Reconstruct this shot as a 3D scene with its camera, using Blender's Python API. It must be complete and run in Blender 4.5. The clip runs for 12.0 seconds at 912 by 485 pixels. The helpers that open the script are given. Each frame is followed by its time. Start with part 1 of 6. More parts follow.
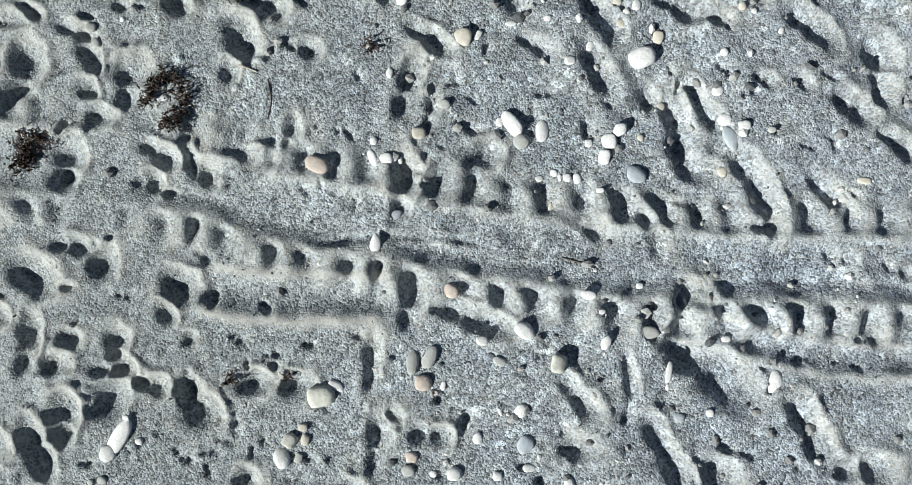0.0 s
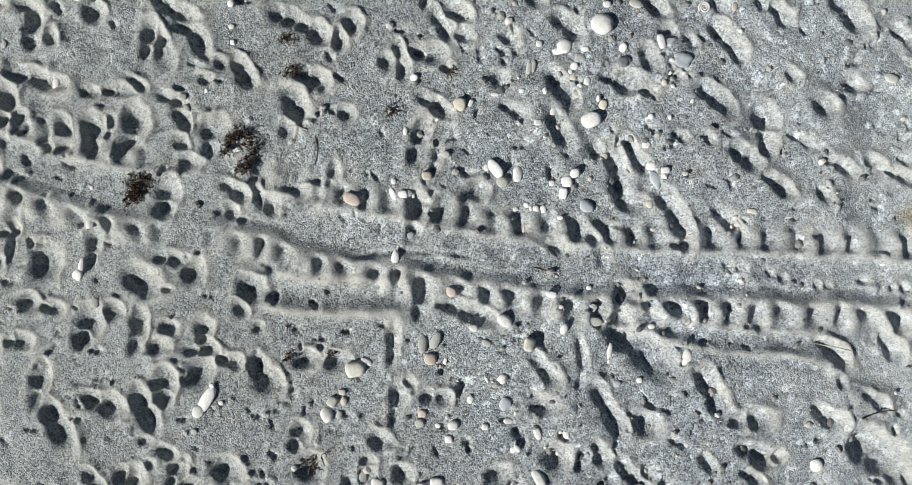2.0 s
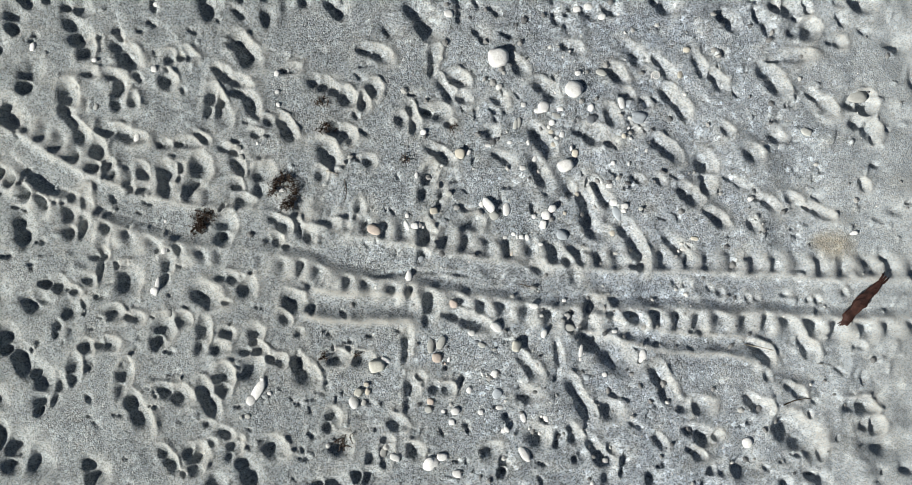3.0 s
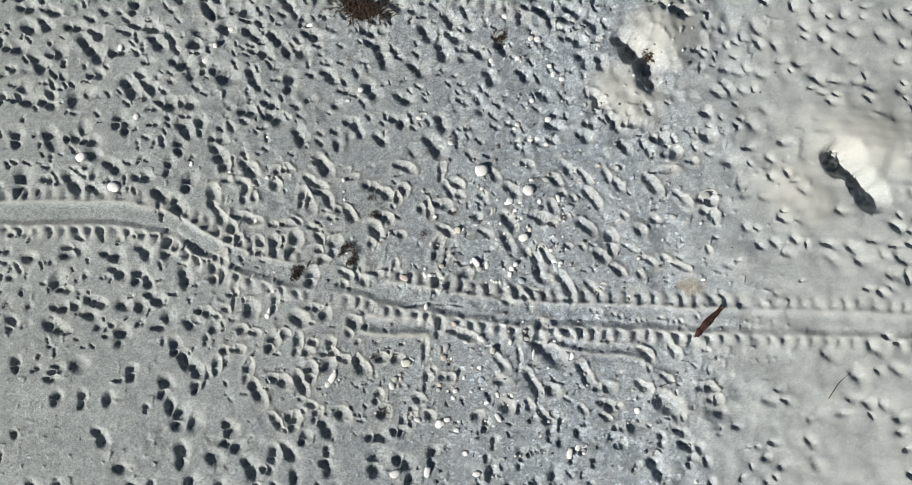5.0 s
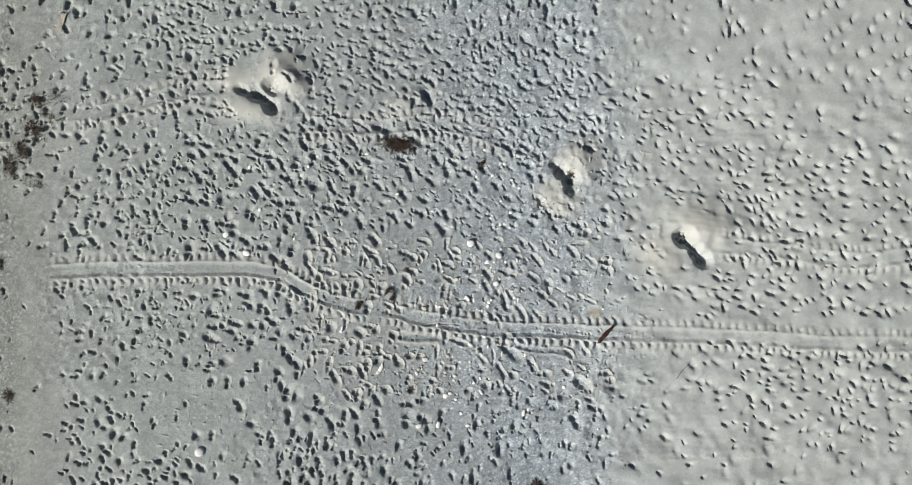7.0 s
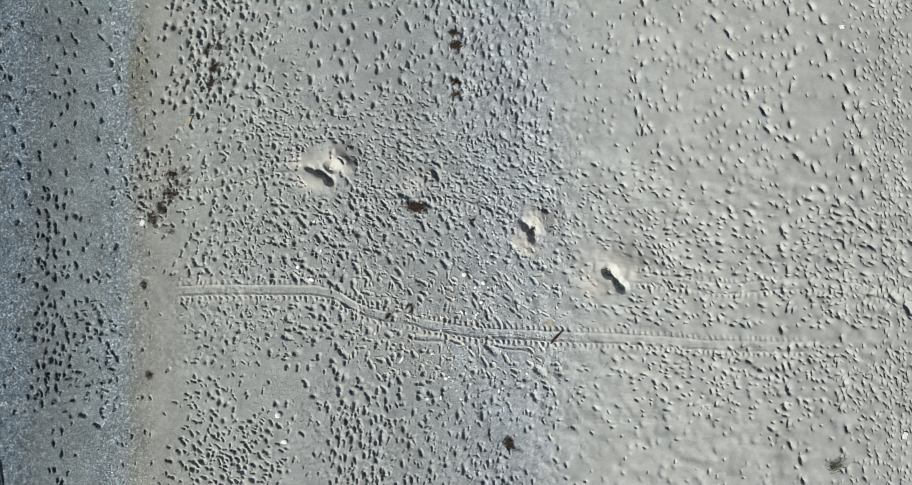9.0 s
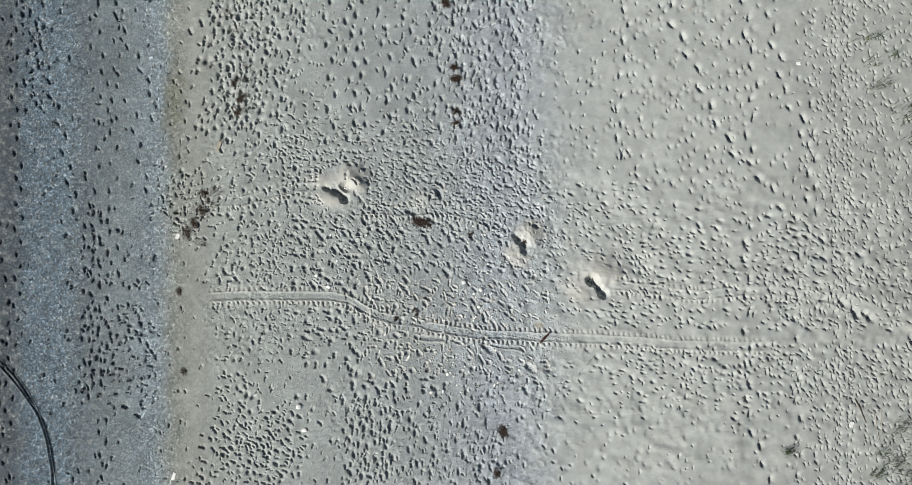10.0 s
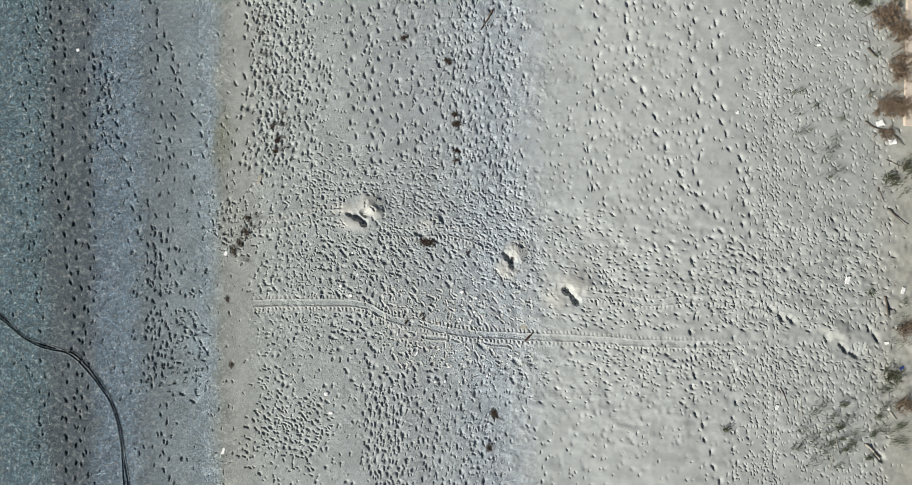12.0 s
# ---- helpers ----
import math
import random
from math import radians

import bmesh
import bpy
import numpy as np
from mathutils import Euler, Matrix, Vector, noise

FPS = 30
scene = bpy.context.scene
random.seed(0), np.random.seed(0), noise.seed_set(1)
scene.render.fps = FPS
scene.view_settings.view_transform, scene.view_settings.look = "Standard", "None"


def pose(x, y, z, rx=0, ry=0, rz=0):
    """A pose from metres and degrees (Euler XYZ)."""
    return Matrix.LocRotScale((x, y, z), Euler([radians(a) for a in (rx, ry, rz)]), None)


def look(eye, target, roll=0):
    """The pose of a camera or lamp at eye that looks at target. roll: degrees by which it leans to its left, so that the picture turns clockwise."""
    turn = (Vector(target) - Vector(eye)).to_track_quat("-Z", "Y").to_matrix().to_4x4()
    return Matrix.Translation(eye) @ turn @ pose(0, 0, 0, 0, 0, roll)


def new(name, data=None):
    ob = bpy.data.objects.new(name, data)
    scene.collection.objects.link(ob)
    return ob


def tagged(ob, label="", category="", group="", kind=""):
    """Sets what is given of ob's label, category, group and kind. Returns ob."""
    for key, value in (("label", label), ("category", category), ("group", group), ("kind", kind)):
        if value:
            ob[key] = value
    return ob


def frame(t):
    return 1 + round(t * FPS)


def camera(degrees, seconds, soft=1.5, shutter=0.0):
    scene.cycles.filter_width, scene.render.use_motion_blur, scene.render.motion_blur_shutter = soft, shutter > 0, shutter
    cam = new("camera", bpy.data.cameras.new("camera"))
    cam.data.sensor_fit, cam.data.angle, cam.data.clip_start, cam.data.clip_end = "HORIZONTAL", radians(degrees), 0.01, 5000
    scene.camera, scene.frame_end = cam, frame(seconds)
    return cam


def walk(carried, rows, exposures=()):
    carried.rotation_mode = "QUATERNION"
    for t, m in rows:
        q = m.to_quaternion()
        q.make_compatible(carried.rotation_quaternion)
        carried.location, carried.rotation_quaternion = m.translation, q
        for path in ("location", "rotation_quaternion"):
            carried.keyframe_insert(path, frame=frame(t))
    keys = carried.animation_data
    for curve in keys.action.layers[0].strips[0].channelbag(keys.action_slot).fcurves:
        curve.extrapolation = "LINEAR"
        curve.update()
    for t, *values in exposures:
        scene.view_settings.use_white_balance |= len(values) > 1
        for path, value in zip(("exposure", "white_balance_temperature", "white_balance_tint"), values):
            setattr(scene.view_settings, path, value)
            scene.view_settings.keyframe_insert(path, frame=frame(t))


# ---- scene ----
# A shingle-and-sand beach seen from straight above, with turtle crawls, nest pits and footprints.
# x runs inland (the sea lies beyond the low x side), y along the shore.
cam = camera(70.0, 12.0, soft=0.5)
PATH = [
    (0.0, 0.000, 0.000, 3.499, 0.98, 1.21, 0.00),
    (0.5, 0.030, 0.015, 3.717, 0.73, 1.05, -0.01),
    (1.0, 0.021, 0.050, 4.026, 0.54, 0.74, -0.08),
    (1.5, 0.001, 0.086, 4.375, 0.35, 0.56, -0.07),
    (2.0, -0.011, 0.138, 4.772, 0.27, 0.62, -0.08),
    (2.5, -0.005, 0.223, 5.317, 0.23, 0.72, -0.16),
    (2.7, 0.003, 0.257, 5.557, 0.30, 0.81, -0.23),
    (4.3, 0.143, 0.568, 8.162, 1.22, 1.45, -0.23),
    (4.5, 0.142, 0.620, 8.537, 1.18, 1.44, -0.37),
    (5.0, 0.154, 0.843, 9.572, 0.90, 1.30, -0.34),
    (5.5, 0.122, 1.136, 10.838, 0.46, 0.92, -0.35),
    (6.0, 0.096, 1.469, 12.455, 0.14, 0.60, -0.33),
    (6.5, 0.038, 1.782, 14.252, 0.08, 0.26, -0.37),
    (7.0, -0.024, 2.042, 15.886, 0.12, 0.06, -0.37),
    (7.2, -0.033, 2.147, 16.613, 0.16, 0.04, -0.28),
    (8.8, 0.198, 2.802, 22.693, 0.76, 0.43, 0.20),
    (9.0, 0.174, 2.897, 23.348, 0.74, 0.39, 0.18),
    (9.5, 0.144, 3.179, 24.847, 0.58, 0.33, 0.20),
    (10.0, 0.017, 3.536, 26.360, 0.28, 0.05, 0.24),
    (10.5, -0.075, 3.842, 27.647, 0.02, -0.12, 0.34),
    (11.0, -0.193, 4.185, 29.154, -0.21, -0.32, 0.35),
    (11.5, -0.280, 4.501, 30.587, -0.44, -0.48, 0.39),
    (12.0, -0.467, 4.891, 32.034, -0.74, -0.81, 0.38),
]
walk(cam, [(t, pose(x, y, z, rx, ry, rz)) for t, x, y, z, rx, ry, rz in PATH], [(0.0, 0.46, 6040, 7), (0.5, 0.41, 6220, 8), (1.0, 0.37, 6310, 10), (1.6, 0.36, 6310, 10), (2.5, 0.40, 6320, 10), (4.5, 0.46, 6340, 10), (7.0, 0.42, 6340, 10), (9.0, 0.42, 6340, 10), (12.0, 0.51, 6340, 10)])

# ---- light ----
SUN_FROM = math.radians(214.0)      # compass of the sun, from +x towards +y
SUN_HIGH = math.radians(30.5)
world = bpy.data.worlds.new("sky")
scene.world = world
world.use_nodes = True
wn = world.node_tree.nodes
sky = wn.new("ShaderNodeTexSky")
sky.sky_type, sky.sun_disc = "NISHITA", False
sky.sun_elevation = SUN_HIGH
sky.sun_rotation = math.pi / 2 - SUN_FROM
wn["Background"].inputs["Strength"].default_value = 0.022
world.node_tree.links.new(sky.outputs["Color"], wn["Background"].inputs["Color"])
sun = new("sun", bpy.data.lights.new("sun", "SUN"))
sun.data.energy, sun.data.angle, sun.data.color = 5.0, math.radians(0.55), (1.0, 0.955, 0.87)
sun.matrix_world = look((0, 0, 0), (-math.cos(SUN_FROM) * math.cos(SUN_HIGH), -math.sin(SUN_FROM) * math.cos(SUN_HIGH), -math.sin(SUN_HIGH)))

# ---- materials ----
class Nodes:
    """A small wrapper round one material's node tree."""
    def __init__(self, name, rough=0.9):
        self.mat = bpy.data.materials.new(name)
        self.mat.use_nodes = True
        self.tree = self.mat.node_tree
        self.bsdf = self.tree.nodes["Principled BSDF"]
        self.bsdf.inputs["Roughness"].default_value = rough
        self.bsdf.inputs["Specular IOR Level"].default_value = 0.25
        self.place = self.tree.nodes.new("ShaderNodeTexCoord").outputs["Object"]

    def put(self, socket, value):
        if isinstance(value, bpy.types.NodeSocket):
            self.tree.links.new(value, socket)
        else:
            socket.default_value = value

    def noise(self, scale, detail=2.0, rough=0.5, place=None, distort=0.0):
        n = self.tree.nodes.new("ShaderNodeTexNoise")
        self.put(n.inputs["Vector"], place or self.place)
        for key, v in (("Scale", scale), ("Detail", detail), ("Roughness", rough), ("Distortion", distort)):
            n.inputs[key].default_value = v
        return n.outputs["Fac"]

    def cells(self, scale, what="Color", place=None, feature="F1"):
        n = self.tree.nodes.new("ShaderNodeTexVoronoi")
        n.feature = feature
        self.put(n.inputs["Vector"], place or self.place)
        n.inputs["Scale"].default_value = scale
        return n.outputs[what]

    def ramp(self, fac, stops):
        n = self.tree.nodes.new("ShaderNodeValToRGB")
        r = n.color_ramp
        while len(r.elements) < len(stops):
            r.elements.new(0.5)
        for e, (at, c) in zip(r.elements, stops):
            e.position = at
            e.color = (c, c, c, 1) if isinstance(c, (int, float)) else (*c, 1)
        self.put(n.inputs["Fac"], fac)
        return n.outputs["Color"]

    def mix(self, fac, a, b, blend="MIX"):
        n = self.tree.nodes.new("ShaderNodeMix")
        n.data_type, n.blend_type = "RGBA", blend
        self.put(n.inputs["Factor"], fac)
        for socket, v in ((n.inputs["A"], a), (n.inputs["B"], b)):
            self.put(socket, (*v, 1) if isinstance(v, tuple) and len(v) == 3 else v)
        return n.outputs["Result"]

    def sums(self, op, a, b=0.0, c=0.0):
        n = self.tree.nodes.new("ShaderNodeMath")
        n.operation = op
        for socket, v in zip(n.inputs, (a, b, c)):
            self.put(socket, v)
        return n.outputs[0]

    def red(self, colour):
        n = self.tree.nodes.new("ShaderNodeSeparateColor")
        self.put(n.inputs[0], colour)
        return n.outputs[0]

    def axis(self, which):
        n = self.tree.nodes.new("ShaderNodeSeparateXYZ")
        self.put(n.inputs[0], self.place)
        return n.outputs[which]

    def bump(self, height, strength, distance, normal=None):
        n = self.tree.nodes.new("ShaderNodeBump")
        n.inputs["Strength"].default_value, n.inputs["Distance"].default_value = strength, distance
        self.put(n.inputs["Height"], height)
        if normal is not None:
            self.put(n.inputs["Normal"], normal)
        return n.outputs["Normal"]

    def done(self, colour, normal=None):
        self.put(self.bsdf.inputs["Base Color"], colour)
        if normal is not None:
            self.put(self.bsdf.inputs["Normal"], normal)
        return self.mat


def beach_material():
    m = Nodes("beach sand and grit", 0.95)
    m.bsdf.inputs["Specular IOR Level"].default_value = 0.1
    x = m.axis(0)
    # bands of sand and shingle along the shore, with wavering edges
    waver = m.sums("ADD", m.sums("MULTIPLY", m.noise(0.5, 5.0, 0.65), 1.5), -0.75)
    along = m.sums("ADD", x, waver)
    span = m.sums("MULTIPLY_ADD", along, 1 / 50.0, 0.5)
    at = lambda v: v / 50.0 + 0.5
    band = m.ramp(span, [
        (at(-24.0), (0.096, 0.142, 0.167)), (at(-20.8), (0.101, 0.154, 0.179)), (at(-19.8), (0.089, 0.111, 0.125)), (at(-18.2), (0.090, 0.111, 0.128)),
        (at(-17.4), (0.129, 0.175, 0.217)), (at(-16.2), (0.145, 0.197, 0.240)), (at(-15.2), (0.142, 0.175, 0.197)), (at(-13.6), (0.198, 0.238, 0.255)),
        (at(-12.2), (0.232, 0.289, 0.325)), (at(-11.5), (0.219, 0.238, 0.223)), (at(-10.6), (0.286, 0.303, 0.285)), (at(-9.0), (0.336, 0.365, 0.356)),
        (at(-5.0), (0.320, 0.350, 0.352)), (at(-1.5), (0.306, 0.337, 0.349)), (at(0.0), (0.334, 0.371, 0.394)), (at(1.7), (0.323, 0.366, 0.409)),
        (at(2.8), (0.353, 0.394, 0.426)), (at(4.8), (0.368, 0.394, 0.391)), (at(8.0), (0.384, 0.408, 0.398)), (at(15.0), (0.330, 0.350, 0.341)),
        (at(20.0), (0.302, 0.319, 0.307)), (at(22.5), (0.311, 0.308, 0.272))])
    # an olive stain of rotting weed by the shore
    far_x, far_y = m.sums("MULTIPLY_ADD", along, 1.6, 18.4), m.sums("MULTIPLY_ADD", m.axis(1), 0.55, -5.2)
    stain = m.sums("ADD", m.sums("MULTIPLY", far_x, far_x), m.sums("MULTIPLY", far_y, far_y))
    band = m.mix(m.ramp(stain, [(0.0, 0.6), (1.3, 0.0)]), band, (0.150, 0.155, 0.110))
    # a rusty stain beside the crawl
    far_x, far_y = m.sums("MULTIPLY_ADD", along, 4.0, -13.9), m.sums("MULTIPLY_ADD", m.axis(1), 6.0, -1.9)
    stain = m.sums("ADD", m.sums("MULTIPLY", far_x, far_x), m.sums("MULTIPLY", far_y, far_y))
    band = m.mix(m.ramp(stain, [(0.1, 0.6), (1.4, 0.0)]), band, (0.400, 0.340, 0.225))
    # stains and patches of drier, finer sand
    patch = m.ramp(m.noise(0.9, 5.0, 0.62), [(0.36, 0.86), (0.64, 1.10)])
    colour = m.mix(1.0, band, patch, "MULTIPLY")
    dry = m.ramp(m.noise(5.0, 3.0, 0.6), [(0.50, 0.0), (0.70, 1.0)])
    colour = m.mix(m.sums("MULTIPLY", dry, 0.45), colour, (0.400, 0.412, 0.390))
    # sand that was turned over is drier and finer, with painted sunlight on rims
    turned_lit = m.tree.nodes.new("ShaderNodeAttribute")
    turned_lit.attribute_name = "turned_lit_sand"
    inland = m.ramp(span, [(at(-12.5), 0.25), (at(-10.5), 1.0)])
    turned_lit = m.sums("MULTIPLY", m.sums("MULTIPLY", turned_lit.outputs["Fac"], inland), m.ramp(m.noise(25.0, 3.0, 0.6), [(0.25, 0.8), (0.6, 1.0)]))
    colour = m.mix(m.sums("MULTIPLY", turned_lit, 0.92), colour, (0.428, 0.428, 0.398))
    # single grains: most grey, some near black, some white
    coarse = m.ramp(span, [(at(-21.0), 1.0), (at(-12.5), 0.95), (at(-10.5), 0.55), (at(-3.5), 0.60), (at(-0.5), 0.72), (at(2.0), 0.75), (at(3.4), 0.42), (at(5.0), 0.16), (at(8.0), 0.12)])
    grain = m.ramp(m.red(m.cells(92.0)), [(0.0, 0.03), (0.20, 0.26), (0.45, 0.97), (0.75, 1.24), (0.93, 1.36), (1.0, 1.65)])
    coarse = m.sums("MULTIPLY", coarse, m.sums("MULTIPLY_ADD", turned_lit, -0.88, 1.0))
    colour = m.mix(m.sums("MULTIPLY", coarse, 0.95), colour, m.mix(1.0, colour, grain, "MULTIPLY"))
    flecks = m.ramp(m.red(m.cells(48.0)), [(0.0, 0.55), (0.30, 0.85), (0.72, 1.05), (0.95, 1.2), (1.0, 1.6)])
    colour = m.mix(m.sums("MULTIPLY", coarse, 0.5), colour, m.mix(1.0, colour, flecks, "MULTIPLY"))
    cobble = m.ramp(m.red(m.cells(24.0)), [(0.0, 0.35), (0.35, 0.8), (0.70, 1.05), (0.88, 1.8), (1.0, 3.1)])
    rough_zone = m.ramp(span, [(at(-22.0), 1.0), (at(-20.2), 0.9), (at(-19.5), 0.3), (at(-18.2), 0.35), (at(-17.2), 1.0), (at(-15.5), 0.9), (at(-14.9), 0.3), (at(-13.1), 0.35),
                               (at(-12.4), 0.9), (at(-11.5), 0.6), (at(-10.8), 0.12), (at(-2.0), 0.12), (at(0.5), 0.30), (at(3.0), 0.30), (at(4.0), 0.06)])
    rough_zone = m.sums("MULTIPLY", rough_zone, m.sums("MULTIPLY_ADD", turned_lit, -0.9, 1.0))
    colour = m.mix(rough_zone, colour, m.mix(1.0, colour, cobble, "MULTIPLY"))
    hue = m.ramp(m.noise(90.0, 1.0), [(0.35, (1.07, 0.99, 0.90)), (0.65, (0.93, 1.0, 1.08))])
    colour = m.mix(0.7, colour, m.mix(1.0, colour, hue, "MULTIPLY"))
    n = m.bump(m.sums("MULTIPLY", m.noise(14.0, 4.0, 0.65), m.sums("MULTIPLY_ADD", coarse, 0.85, 0.15)), 0.55, 0.02)
    n = m.bump(m.sums("MULTIPLY", m.noise(118.0, 2.0, 0.7), coarse), 0.8, 0.012, n)
    n = m.bump(m.sums("MULTIPLY", m.cells(92.0, "Distance"), m.sums("MULTIPLY", coarse, -1.0)), 1.0, 0.0062, n)
    return m.done(colour, n)


def stone_material(name, colour, vein, rough=0.75):
    m = Nodes(name, rough)
    blot = m.ramp(m.noise(2.2, 5.0, 0.6), [(0.3, 0.78), (0.7, 1.12)])
    c = m.mix(1.0, colour, blot, "MULTIPLY")
    line = m.ramp(m.noise(1.3, 3.0, 0.5, distort=1.5), [(0.485, 0.0), (0.50, 1.0), (0.515, 0.0)])
    c = m.mix(m.sums("MULTIPLY", line, 0.5), c, vein)
    speck = m.ramp(m.noise(28.0, 2.0, 0.6), [(0.35, 0.88), (0.6, 1.05)])
    c = m.mix(0.8, c, m.mix(1.0, c, speck, "MULTIPLY"))
    info = m.tree.nodes.new("ShaderNodeObjectInfo").outputs["Random"]
    c = m.mix(1.0, c, m.ramp(info, [(0.0, 0.85), (1.0, 1.08)]), "MULTIPLY")
    return m.done(c, m.bump(m.noise(6.0, 4.0, 0.55), 0.16, 0.04))


def plain_material(name, dark, light, scale, rough=0.8, bump=0.3, distance=0.003):
    m = Nodes(name, rough)
    c = m.ramp(m.noise(scale, 4.0, 0.6), [(0.3, dark), (0.7, light)])
    return m.done(c, m.bump(m.noise(scale * 3, 3.0, 0.6), bump, distance))


def gravel_material(name, dark, light, pale=0.74):
    m = Nodes(name, 0.75)
    isle = m.tree.nodes.new("ShaderNodeNewGeometry").outputs["Random Per Island"]
    mid = tuple((a + b) / 2 for a, b in zip(dark, light))
    c = m.ramp(isle, [(0.0, dark), (0.55, mid), (0.80, light), (0.90, (0.89 * pale, 0.89 * pale, 0.85 * pale)), (1.0, (pale, pale, 0.96 * pale))])
    c = m.mix(0.6, c, m.mix(1.0, c, m.ramp(m.noise(120.0, 2.0), [(0.3, 0.75), (0.7, 1.15)]), "MULTIPLY"))
    return m.done(c)


SAND = beach_material()
STONE = {
    "w": stone_material("white limestone", (0.82, 0.825, 0.80), (0.50, 0.43, 0.39)),
    "q": stone_material("cut pale stone", (0.62, 0.62, 0.55), (0.40, 0.38, 0.33)),
    "g": stone_material("grey stone", (0.43, 0.44, 0.415), (0.50, 0.49, 0.46)),
    "b": stone_material("blue-grey stone", (0.42, 0.465, 0.50), (0.55, 0.56, 0.56)),
    "t": stone_material("tan stone", (0.57, 0.54, 0.46), (0.36, 0.31, 0.25)),
    "p": stone_material("pinkish stone", (0.61, 0.53, 0.46), (0.36, 0.29, 0.25)),
    "d": stone_material("dark slate stone", (0.19, 0.21, 0.23), (0.34, 0.35, 0.36)),
}
WEED = plain_material("dry brown seaweed", (0.010, 0.007, 0.005), (0.055, 0.032, 0.019), 30.0, 0.6)
BARK = plain_material("red-brown driftwood", (0.016, 0.007, 0.006), (0.075, 0.034, 0.026), 18.0, 0.75, 0.6, 0.006)
TWIG = plain_material("grey dry twig", (0.035, 0.027, 0.020), (0.14, 0.105, 0.07), 30.0)
PALE = plain_material("bleached wood", (0.22, 0.20, 0.16), (0.44, 0.41, 0.35), 12.0)
REED = plain_material("dry brown scrub", (0.085, 0.060, 0.038), (0.30, 0.225, 0.155), 6.0)
LEAF = plain_material("dull green leaves", (0.030, 0.045, 0.022), (0.085, 0.105, 0.045), 8.0)
LITTER = plain_material("white plastic", (0.62, 0.62, 0.61), (0.76, 0.76, 0.74), 6.0, 0.45)
BLUE = plain_material("blue plastic", (0.03, 0.06, 0.22), (0.06, 0.10, 0.34), 6.0, 0.45)
PATHWAY = plain_material("pale paving", (0.42, 0.36, 0.29), (0.56, 0.49, 0.41), 3.0, 0.9)
GRAVEL = gravel_material("mixed shingle", (0.10, 0.105, 0.11), (0.42, 0.42, 0.40))
WET = gravel_material("damp dark shingle", (0.06, 0.07, 0.08), (0.26, 0.29, 0.31), 0.42)

# ---- the shape of the ground ----
LATTICE = np.random.RandomState(7).rand(256, 256)


def ripple_noise(x, y, size, seed=0):
    """Smooth random values from 0 to 1 that change over about size metres."""
    c, k = math.cos(seed * 1.3 + 0.5), math.sin(seed * 1.3 + 0.5)
    u, v = (x * c - y * k) / size + 17.3 * seed + 4000, (x * k + y * c) / size + 9.1 * seed + 4000
    i, j = np.floor(u).astype(int), np.floor(v).astype(int)
    f, g = u - i, v - j
    f, g = f * f * (3 - 2 * f), g * g * (3 - 2 * g)
    i0, i1, j0, j1 = i % 256, (i + 1) % 256, j % 256, (j + 1) % 256
    return (LATTICE[i0, j0] * (1 - f) + LATTICE[i1, j0] * f) * (1 - g) + (LATTICE[i0, j1] * (1 - f) + LATTICE[i1, j1] * f) * g


def step(a, b, v):
    s = np.clip((v - a) / (b - a), 0, 1)
    return s * s * (3 - 2 * s)


DENTS, MOUNDS, CRAWLS, RUTS = [], [], [], []


def dent(x, y, turn, length, width, depth, soft=0.0, heaped=None):
    """A footprint or scrape. soft: 0 crisp, 1 blown over. heaped: how much sand was thrown up beside it."""
    if heaped is None:      # the coarse grit round the crawl holds its banks; finer sand slumps
        heaped = 1.0 if abs(x) < 3.7 and -1.7 < y < 2.3 else 0.4
        if x > 3.7 and depth < 0.15:
            width, depth, soft, heaped = 0.9 * width, 0.55 * depth, max(soft, 0.2), 0.1
    DENTS.append((x, y, math.radians(turn), length, width, depth, soft, heaped))


def mound(x, y, turn, length, width, height, pale=1.0):
    """A heap of thrown sand. pale: how dry and fine it is."""
    MOUNDS.append((x, y, math.radians(turn), length, width, height, pale))


def crawl(points, deep=1.0, comb=1.0):
    """A turtle's crawl along the points: a smooth body groove, with flipper scoops on both sides."""
    CRAWLS.append((points, deep, comb))


def rut(points, width, depth):
    RUTS.append((points, width, depth))


def along(points, x, y):
    """How far along the line the nearest place lies, and how far off it, to the left."""
    best, s, d, run = np.full(x.shape, 1e9), np.zeros(x.shape), np.zeros(x.shape), 0.0
    for (ax, ay), (bx, by) in zip(points, points[1:]):
        L = math.hypot(bx - ax, by - ay)
        ux, uy = (bx - ax) / L, (by - ay) / L
        t = np.clip((x - ax) * ux + (y - ay) * uy, 0, L)
        gap = np.hypot(x - ax - t * ux, y - ay - t * uy)
        side = np.sign((y - ay) * ux - (x - ax) * uy)
        near = gap < best
        best = np.where(near, gap, best)
        s, d = np.where(near, run + t, s), np.where(near, gap * side, d)
        run += L
    return s, d, run


def smooth_line(points, per=6):
    """A Catmull-Rom line through the points."""
    p = [Vector(q) for q in points]
    p = [2 * p[0] - p[1], *p, 2 * p[-1] - p[-2]]
    out = []
    for a, b, c, d in zip(p, p[1:], p[2:], p[3:]):
        for k in range(per):
            t = k / per
            out.append(tuple(0.5 * ((2 * b) + (c - a) * t + (2 * a - 5 * b + 4 * c - d) * t * t + (3 * b - a - 3 * c + d) * t ** 3)))
    return [*out, tuple(p[-2])]


